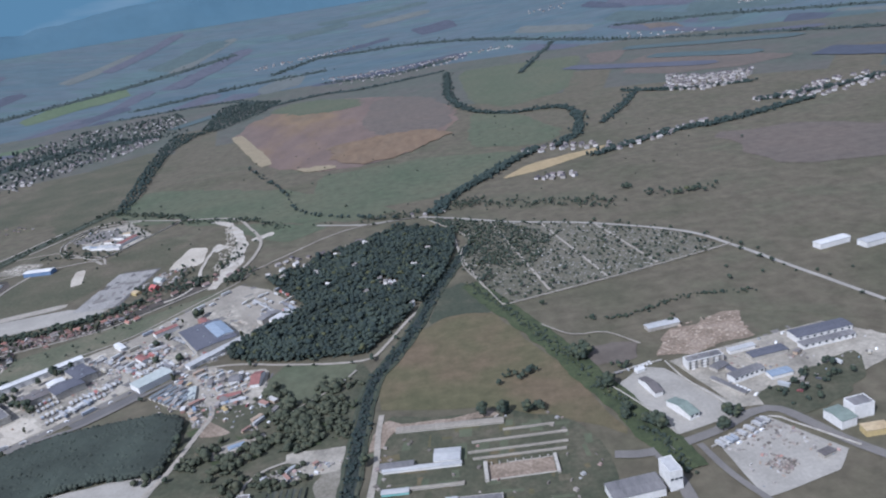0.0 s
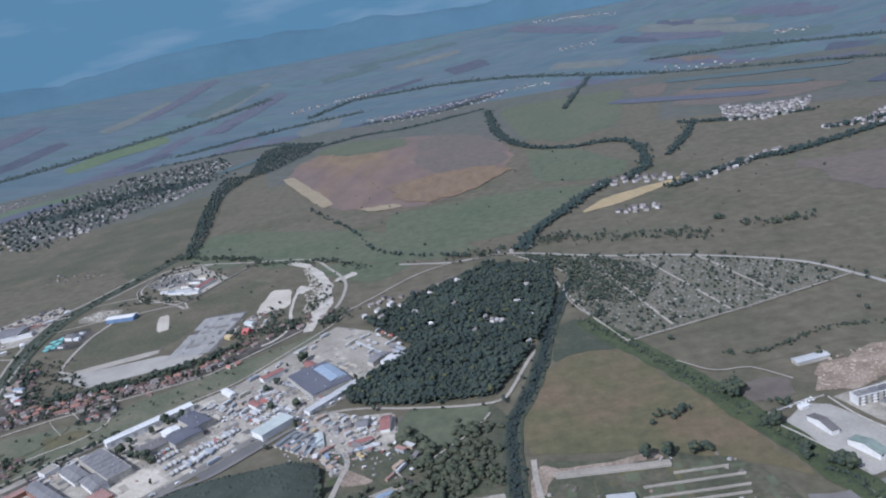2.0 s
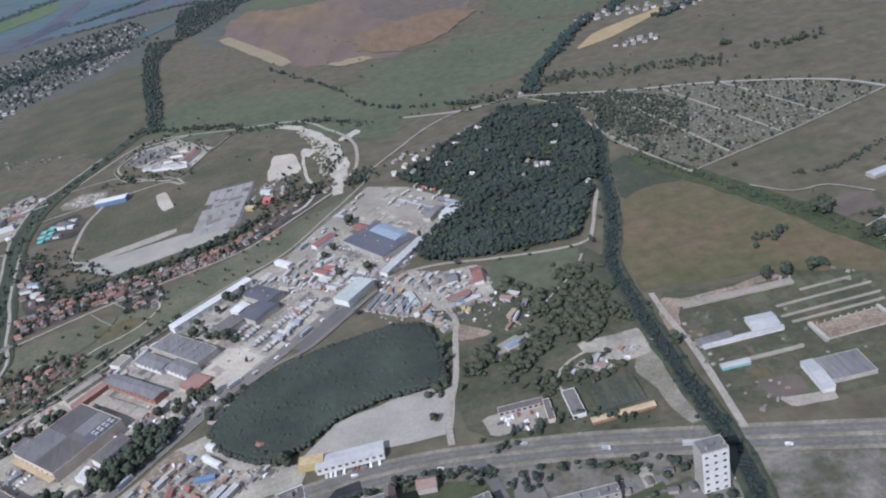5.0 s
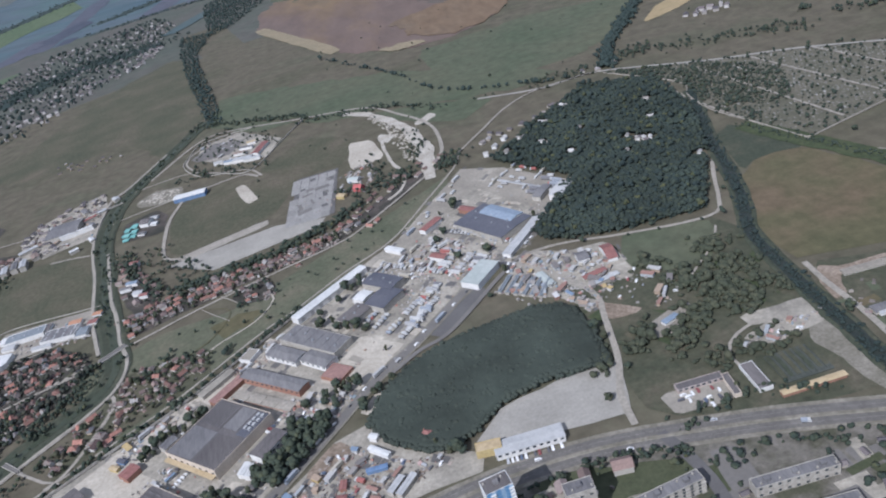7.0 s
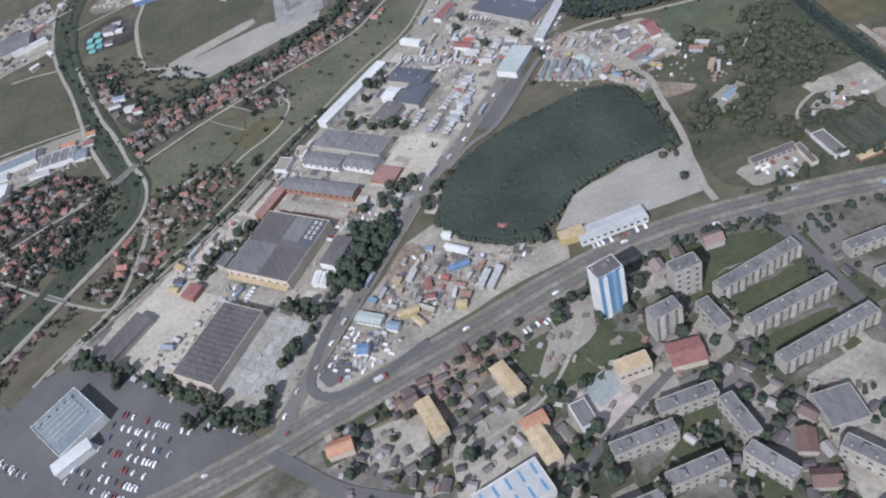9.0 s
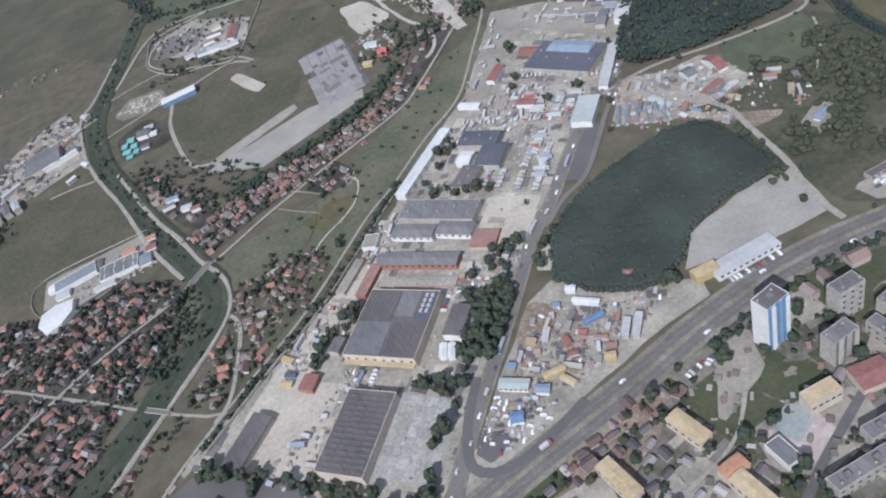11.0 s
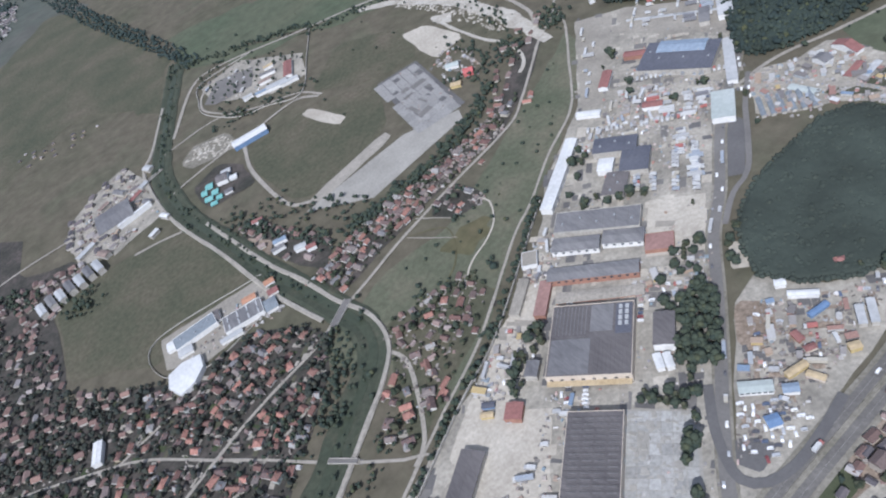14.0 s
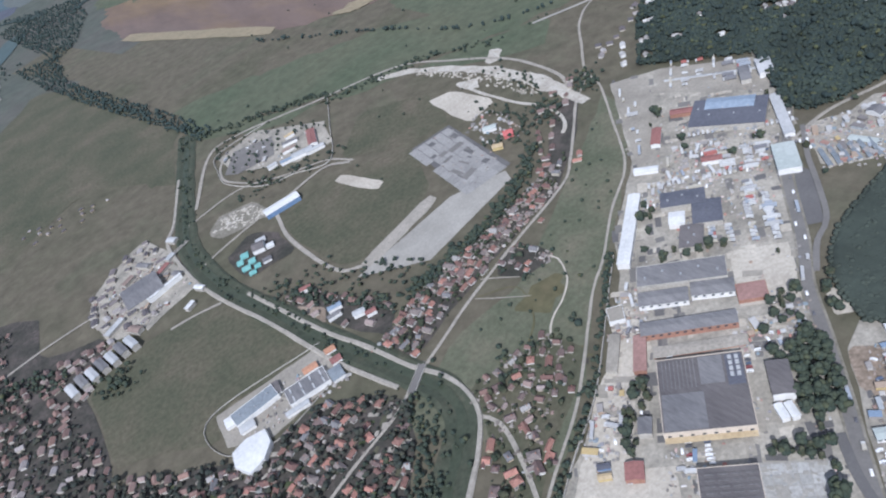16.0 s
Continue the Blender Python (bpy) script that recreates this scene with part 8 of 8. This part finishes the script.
# ---- walls and fences ----
ribbon("works_wall", [(-716, 590), (-653, 631), (-599, 662), (-515, 730), (-486, 753)], [(-0.4, 0.2), (-0.3, 2.4), (0.3, 2.4), (0.4, 0.2)], M["panel_wall"], "concrete boundary wall of the works", "wall")
ribbon("shed_road", [(-660, 1167), (-610, 1180), (-560, 1186), (-535, 1160)], flat(4.5, 0.44), M["gravel"], "pale road behind the sports shed", "road", wobble=0.8)
ribbon("builders_wall", [(-461, 1357), (-500, 1280), (-547, 1193), (-592, 1218), (-628, 1236), (-659, 1300), (-654, 1350), (-634, 1400), (-550, 1403)], [(-0.4, 0.2), (-0.4, 1.6), (0.4, 1.6), (0.4, 0.2)], M["panel_wall"], "pale wall round a builder's yard", "wall")
for pts in ([(121, 580), (146, 587), (174, 593)], [(176, 590), (181, 560), (190, 534), (199, 510)], [(118, 570), (131, 543), (147, 502), (150, 482)], [(167, 460), (193, 473), (221, 486), (234, 473), (262, 437)]):
    ribbon("estate_wall", pts, [(-0.4, 0.2), (-0.4, 1.3), (0.4, 1.3), (0.4, 0.2)], M["panel_wall"], "low concrete wall round an estate yard", "wall")
ribbon("yard_wall", [(-720, 858), (-800, 838), (-842, 868), (-832, 918), (-718, 908)], [(-0.2, 0.2), (-0.2, 1.3), (0.2, 1.3), (0.2, 0.2)], M["panel_wall"], "pale wall round a works yard", "wall")

# ---- trees ----
rng = random.Random(51)
TREES = [tree_proto(rng, *a) for a in ((4.2, 9.0, M["leaf"]), (3.4, 8.0, M["leaf_light"]), (5.0, 10.5, M["leaf"]), (2.6, 8.5, M["leaf_light"]), (3.8, 7.0, M["leaf"]))]
TLABEL = ("broad dark green roadside tree", "lighter green young street tree", "large spreading dark green tree", "slim light green garden tree", "low round dark green tree")


def put_tree(x, y, k=None):
    k = rng.randrange(5) if k is None else k
    ob = thing("tree", x, y, rng.uniform(0, 360), TLABEL[k], "tree", z=0.1)
    s = rng.uniform(0.75, 1.3)
    again("trunk", TREES[k][0], ob, Matrix.Diagonal((s, s, s, 1)))
    again("crown", TREES[k][1], ob, Matrix.Diagonal((s, s, s * rng.uniform(0.85, 1.15), 1)))


for p in scatter([(-491, 582), (-466, 580), (-478, 557), (-511, 524), (-530, 539)], 4.6, 60, rng, r=0.5, clear=False):
    put_tree(*p, k=rng.choice((0, 2)))
for line, n, spread in ((ROADS["main"], 46, 9), ([(-655, 480), (-600, 450), (-585, 470), (-550, 505), (-530, 530)], 30, 4), ([(-500, 610), (-445, 590), (-470, 570)], 14, 6),
                        ([(-472, 737), (-452, 714), (-428, 685)], 16, 2.5), ([(-380, 800), (-330, 770), (-300, 750)], 5, 6), ([(-721, 571), (-690, 542), (-669, 522), (-629, 484), (-604, 460)], 46, 3.5),
                        ([(-380, 500), (-395, 505), (-372, 492)], 8, 4), (ROADS["depot_lane"], 14, 6)):
    for p in near_line(line, 5, spread, n, rng, True, 1.5):
        put_tree(*p)
for poly, n in (([(-483, 724), (-461, 719), (-427, 677), (-442, 681), (-464, 702)], 5), ([(-602, 633), (-595, 626), (-619, 602), (-625, 608)], 8), ([(-578, 647), (-568, 634), (-592, 619), (-593, 629)], 7), ([(-563, 545), (-537, 521), (-548, 513), (-569, 537)], 12),
                ([(-303, 878), (-296, 866), (-321, 844), (-327, 855)], 3), ([(-327, 820), (-320, 805), (-341, 788), (-349, 805)], 2), ([(-423, 781), (-417, 771), (-464, 728), (-471, 737)], 7), ([(-327, 769), (-316, 759), (-328, 750), (-337, 757)], 2),
                ([(-457, 622), (-440, 610), (-470, 585), (-485, 600)], 10), ([(-530, 560), (-500, 590), (-490, 580), (-522, 548)], 8)):
    for p in scatter(poly, 4.0, n, rng, r=1.0, clear=False):
        put_tree(*p)
TAKEN += [(-415, 402, 17), (-392, 403, 16), (-378, 396, 12), (-300, 428, 15), (-275, 425, 12), (-325, 432, 12), (-395, 362, 14), (-412, 436, 10), (-378, 362, 9)]
for p in scatter([(-560, 425), (-300, 450), (-250, 400), (-250, 260), (-420, 280), (-560, 370)], 9, 60, rng, r=2.0):
    put_tree(*p)

for x, y in ((105, 617), (109, 623), (103, 624), (110, 615), (118, 560), (113, 565), (138, 497), (133, 502), (142, 492), (198, 492), (194, 496), (202, 497), (120, 512), (124, 520), (28, 546), (31, 549), (205, 660), (112, 626), (119, 563), (141, 504), (183, 478), (115, 622), (122, 566), (144, 500), (-85, 505), (12, 548), (48, 545)):
    put_tree(x, y, 2)
TAKEN += [(-398, 408, 20), (-385, 398, 18), (-283, 436, 16)]
# greenery too thick to count
G = random.Random(61)


def grown(places, name, label, material="leaf_light", size=(2.6, 0.9), tall=1.5, clumps=4, seed=1):
    grove(name, places, M[material], label, "bushes", size, tall, clumps, seed)


grown(scatter(VILLAGE, 4.2, 1300, G, r=1.2, keep=False) + scatter(OUTER, 5.6, 2500, G, r=1.0, keep=False) + scatter([(-910, 690), (-800, 655), (-745, 640), (-800, 560), (-900, 520), (-1050, 620)], 5.5, 520, G, r=1.5, keep=False),
      "garden_trees", "dark garden trees crowding between village houses", "leaf_garden", (2.7, 0.9), seed=2)
grown(scatter([(-700, 850), (-672, 812), (-544, 850), (-440, 866), (-380, 915), (-420, 905), (-545, 890), (-610, 885)], 5.0, 170, G, r=1.5, keep=False)
      + scatter([(-662, 745), (-575, 740), (-575, 695), (-700, 615), (-712, 644), (-680, 700)], 6.0, 60, G, r=1.5, keep=False), "garden_trees", "garden trees along the village street", "leaf_light", seed=3)
grown(near_line(CANAL[:8], 4, 6, 170, G) + near_line(CANAL[8:], 4, 8, 34, G) + near_line([(-760, 740), (-775, 715), (-770, 690)], 3, 12, 90, G) + near_line([(-690, 965), (-720, 1030)], 3, 14, 50, G), "canal_bushes", "bushes and willows along the canal", "leaf", (2.2, 0.8), seed=4)
grown(near_line(RIVER, 3, 3.4, 900, G), "river_bushes", "dark bushes and reeds crowding the small river", "leaf_blue", (1.7, 0.5), tall=0.9, seed=5)
grown(near_line(DITCH, 4, 4.0, 420, G) + near_line([(130, 700), (170, 690), (235, 715), (300, 705)], 5, 2.5, 110, G), "ditch_bushes", "low bushes and reeds in an overgrown ditch", "leaf", (1.7, 0.6), tall=0.9, seed=35)
thickets = []
for x, y, s, n in ((-150, 585, 14, 60), (-140, 560, 12, 40), (-165, 610, 9, 24), (-120, 600, 12, 40), (-185, 555, 9, 22), (-200, 530, 9, 20), (-160, 505, 8, 16), (-235, 545, 6, 14), (-105, 560, 7, 22), (-255, 530, 6, 12), (-120, 640, 9, 26), (-190, 500, 8, 16), (-222, 560, 5, 10), (-180, 640, 6, 12), (-140, 500, 7, 12)):
    thickets += [p for p in ((x + G.gauss(0, s), y + G.gauss(0, s)) for _ in range(n * 2)) if free(p, 0.8)]
grown(thickets, "scrub_bushes", "thickets of scrub and young trees on waste ground", "leaf_scrub", (2.9, 1.4), tall=0.7, clumps=6, seed=6)
grown(scatter(CEMETERY, 5, 620, G, clear=False, keep=False) + scatter([(-10, 1125), (60, 1070), (110, 1000), (80, 880), (40, 830), (24, 900), (38, 1005)], 4, 260, G, clear=False, keep=False) + scatter([(-20, 1130), (90, 1050), (150, 960), (100, 860), (40, 900), (36, 1005)], 4, 620, G, clear=False, keep=False), "cemetery_bushes", "dark shrubs and thujas among the graves", "leaf", (1.9, 0.7), seed=7)
grown(near_line(ROADS["cemetery_road"], 6, 5, 130, G, True, 1) + near_line(ROADS["wood_edge"], 5, 4, 60, G, True, 1) + near_line([(40, 1180), (140, 1130), (260, 1060)], 6, 14, 160, G) + near_line([(-110, 1170), (0, 1170), (60, 1190)], 6, 10, 90, G),
      "hedge_bushes", "hedge bushes along a country road", "leaf", (2.6, 0.8), seed=8)
grown([(293 + G.gauss(0, 6), 1130 + G.gauss(0, 5)) for _ in range(14)] + [(111 + G.gauss(0, 4), 628 + G.gauss(0, 4)) for _ in range(12)] + [(140 + G.gauss(0, 5), 590 + G.gauss(0, 5)) for _ in range(8)]
      + [(55 + G.gauss(0, 3), 545 + G.gauss(0, 3)) for _ in range(8)] + [(-285 + G.gauss(0, 6), 985 + G.gauss(0, 6)) for _ in range(12)] + [(-272 + G.gauss(0, 9), 1005 + G.gauss(0, 9)) for _ in range(20)]
      + near_line([(310, 1080), (370, 1060), (400, 1090)], 5, 9, 50, G) + near_line([(240, 505), (270, 520), (305, 540)], 4, 9, 26, G) + near_line([(30, 600), (60, 610)], 5, 5, 14, G), "field_bushes", "lone thickets in the pastures", "leaf", (3.2, 0.9), seed=9)
grown(near_line([(-640, 1400), (-560, 1440), (-430, 1330), (-330, 1290), (-250, 1200)], 6, 6, 170, G) + near_line([(-660, 1240), (-600, 1230), (-540, 1200)], 5, 12, 60, G) + near_line([(-420, 1000), (-390, 985), (-360, 975), (-340, 1010)], 5, 8, 70, G)
      + near_line([(-629, 880), (-585, 887), (-544, 892), (-506, 897), (-449, 922), (-400, 955)], 3, 4.5, 420, G) + near_line([(-710, 1026), (-694, 972), (-683, 950), (-664, 923), (-647, 879)], 4, 6, 120, G) + near_line([(-675, 1010), (-640, 950), (-600, 905)], 5, 12, 60, G), "hedge_bushes", "scrub round the gravel works", "leaf", (2.6, 0.8), seed=10)
grown(near_line([(-1000, 1180), (-930, 1110), (-880, 1040)], 5, 9, 120, G), "hedge_bushes", "scrub round the farm", "leaf", (3.0, 1.0), seed=11)
grown(scatter([(-560, 1040), (140, 1060), (420, 860), (420, 640), (100, 660), (-60, 1150), (-700, 1700)], 30, 60, G, clear=False, keep=False) + scatter([(-600, 2000), (400, 1900), (600, 1200), (300, 1150), (-300, 1250)], 50, 60, G, clear=False, keep=False), "field_bushes", "single bushes scattered in the pastures", "leaf", (2.0, 0.8), seed=12)
grown([q for q in scatter([(-640, 790), (-560, 795), (-480, 840), (-330, 925), (-420, 810), (-530, 735), (-575, 760)], 12, 34, G, r=1.5, keep=False)] + near_line([(-716, 594), (-653, 635), (-599, 666), (-515, 734), (-486, 757)], 3, 1.6, 170, G) + near_line([(-306, 448), (-276, 445), (-248, 432)], 3, 3.5, 60, G) + near_line([(-420, 440), (-370, 444), (-330, 448)], 3, 3, 40, G, True, 1) + near_line([(-240, 455), (-190, 462), (-140, 446)], 3, 3.5, 60, G) + near_line([(-230, 425), (-160, 404), (-120, 388)], 3, 5, 60, G, True, 1) + near_line([(-256, 390), (-225, 382)], 3, 6, 40, G, True, 1)
      + near_line([(-745, 692), (-722, 712), (-706, 738), (-706, 780)], 3, 8, 150, G) + near_line([(-690, 660), (-720, 640), (-750, 625)], 3, 7, 50, G, True, 2), "roadside_bushes", "bushes and low trees along a dual road", "leaf", (2.3, 0.7), seed=33)
grown(scatter([(-415, 345), (-387, 358), (-373, 346), (-413, 329)], 3.2, 50, G, r=0.5, keep=False) + scatter([(-367, 336), (-347, 338), (-341, 316), (-363, 304), (-376, 321)], 3.2, 50, G, r=0.5, keep=False) + scatter([(-310, 396), (-268, 396), (-239, 388), (-245, 374), (-308, 376)], 4, 60, G, r=1, keep=False)
      + scatter([(-312, 363), (-290, 367), (-251, 364), (-256, 350), (-311, 350)], 4, 50, G, r=1, keep=False) + scatter([(-560, 430), (-330, 455), (-110, 395), (-100, 250), (-400, 230), (-560, 330)], 6, 420, G, r=2.0, keep=False)[:250], "town_trees", "dark trees crowding between the blocks of flats", "leaf", (2.9, 0.9), seed=22)
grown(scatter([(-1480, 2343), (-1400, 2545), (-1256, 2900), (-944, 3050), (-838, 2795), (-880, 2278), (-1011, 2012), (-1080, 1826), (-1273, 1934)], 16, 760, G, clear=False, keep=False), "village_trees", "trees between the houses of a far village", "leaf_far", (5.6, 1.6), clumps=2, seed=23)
grown([p for p in scatter([(-640, 1400), (-540, 1400), (-500, 1300), (-520, 1240), (-640, 1250)], 6, 70, G, r=1.5, keep=False)] + near_line([(-300, 1150), (-310, 1080), (-325, 1040)], 3, 7, 40, G) + near_line([(-380, 1090), (-370, 1020), (-390, 985)], 3, 6, 40, G) + near_line([(-646, 1506), (-617, 1483), (-569, 1457), (-524, 1426), (-467, 1386), (-459, 1356)], 4, 4, 130, G) + near_line([(-330, 1010), (-345, 1000), (-352, 985)], 3, 7, 40, G) + near_line([(-300, 980), (-285, 990)], 3, 6, 26, G), "hedge_bushes", "hedge along the lane behind the yards", "leaf", (2.4, 0.7), seed=24)
# tree lines far over the plain
far_trees, distant_trees = [], []
for line, n, spread in (([(118, 3024), (92, 2406), (128, 2082), (217, 1943), (330, 1922), (361, 1800), (313, 1582), (247, 1485)], 420, 16), ([(213, 1484), (146, 1404), (83, 1312), (28, 1231), (-4, 1148)], 240, 12),
                        ([(-525, 2887), (-659, 2821), (-685, 2497), (-712, 2201), (-696, 1940), (-657, 1690), (-624, 1473)], 70, 9), ([(-412, 1743), (-292, 1465), (-224, 1271), (-67, 1152)], 36, 4),
                        ([(298, 1366), (397, 1420), (487, 1462), (581, 1473), (800, 1560)], 200, 14), ([(-297, 3844), (-20, 3840), (325, 3710), (602, 3479), (855, 3211), (1168, 2835), (1487, 2440)], 420, 30),
                        ([(355, 2679), (487, 3115), (602, 3417)], 120, 14), ([(-659, 3639), (-463, 3833), (-297, 3844)], 110, 22), ([(-378, 3330), (-105, 3280), (171, 3440)], 160, 30),
                        ([(-560, 2830), (-380, 2960), (-200, 2950), (100, 3100)], 120, 18), ([(530, 2000), (640, 1900), (800, 1850)], 60, 14), ([(720, 1620), (900, 1640), (1030, 1690)], 90, 14),
                        ([(-1300, 2300), (-1100, 2500), (-850, 2500)], 260, 90), ([(-1200, 3300), (-800, 3500), (-400, 3600)], 120, 30), ([(-2000, 3200), (-1500, 3600), (-900, 4100)], 160, 40),
                        ([(-620, 3000), (-800, 3200), (-1200, 3150)], 150, 30), ([(900, 3500), (1300, 3300), (1800, 2900)], 150, 30), ([(380, 1640), (480, 1820), (560, 1990)], 50, 14)):
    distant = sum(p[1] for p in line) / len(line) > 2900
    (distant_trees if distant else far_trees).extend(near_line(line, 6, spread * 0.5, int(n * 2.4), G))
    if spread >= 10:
        ribbon("hedgerow", line, [(-spread * 0.55, 0.2), (-spread * 0.35, 2.6), (0, 3.6), (spread * 0.35, 2.8), (spread * 0.55, 0.2)], M["leaf_hazed" if distant else "leaf_far"], "continuous dark hedgerow crossing the plain", "hedge", 14.0, spread * 0.5, "stuff")
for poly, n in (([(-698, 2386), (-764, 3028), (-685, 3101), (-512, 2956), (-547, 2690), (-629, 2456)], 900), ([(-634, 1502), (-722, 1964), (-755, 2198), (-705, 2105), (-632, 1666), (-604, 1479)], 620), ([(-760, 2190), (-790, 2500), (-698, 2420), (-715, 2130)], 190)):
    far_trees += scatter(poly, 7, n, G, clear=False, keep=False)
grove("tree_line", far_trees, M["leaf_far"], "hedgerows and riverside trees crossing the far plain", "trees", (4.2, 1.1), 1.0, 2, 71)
grove("tree_line", distant_trees, M["leaf_hazed"], "hedgerows tinted with haze on the most distant part of the plain", "trees", (4.2, 1.1), 1.0, 2, 72)

W = random.Random(88)
clumps = []
for x, y, n, q in ((-535, 831, 6, 3.0), (-556, 828, 8, 4.0), (-547, 800, 7, 3.5), (-558, 728, 6, 3.0), (-634, 727, 16, 5.5), (-616, 688, 6, 3), (-605, 666, 8, 4), (-521, 832, 4, 2.5), (-600, 743, 7, 4.0), (-620, 745, 7, 4)):
    clumps += [(x + W.gauss(0, q), y + W.gauss(0, q)) for _ in range(n)]
grown(clumps, "meadow_trees", "dark clumps of trees and bushes on the meadow", "leaf", (2.4, 0.8), seed=36)
clutter("meadow_rubble", [[(-587, 739), (-580, 733), (-585, 708), (-597, 706), (-604, 727)], [(-626, 748), (-605, 744), (-592, 736), (-600, 730), (-622, 738)], [(-526, 818), (-512, 815), (-512, 800), (-524, 798)]], 34, "rubble, planks and refuse tipped on the meadow", (0.3, 1.2), 89, "garden_clutter", 0.9)

# ---- the plan becomes metres ----
seen = set()
for ob in scene.objects:
    if ob.type == "MESH" and ob.data.name not in seen:
        seen.add(ob.data.name)
        ob.data.transform(Matrix.Scale(PLAN, 4))
    if ob.type in ("MESH", "EMPTY"):
        ob.location = ob.location * PLAN
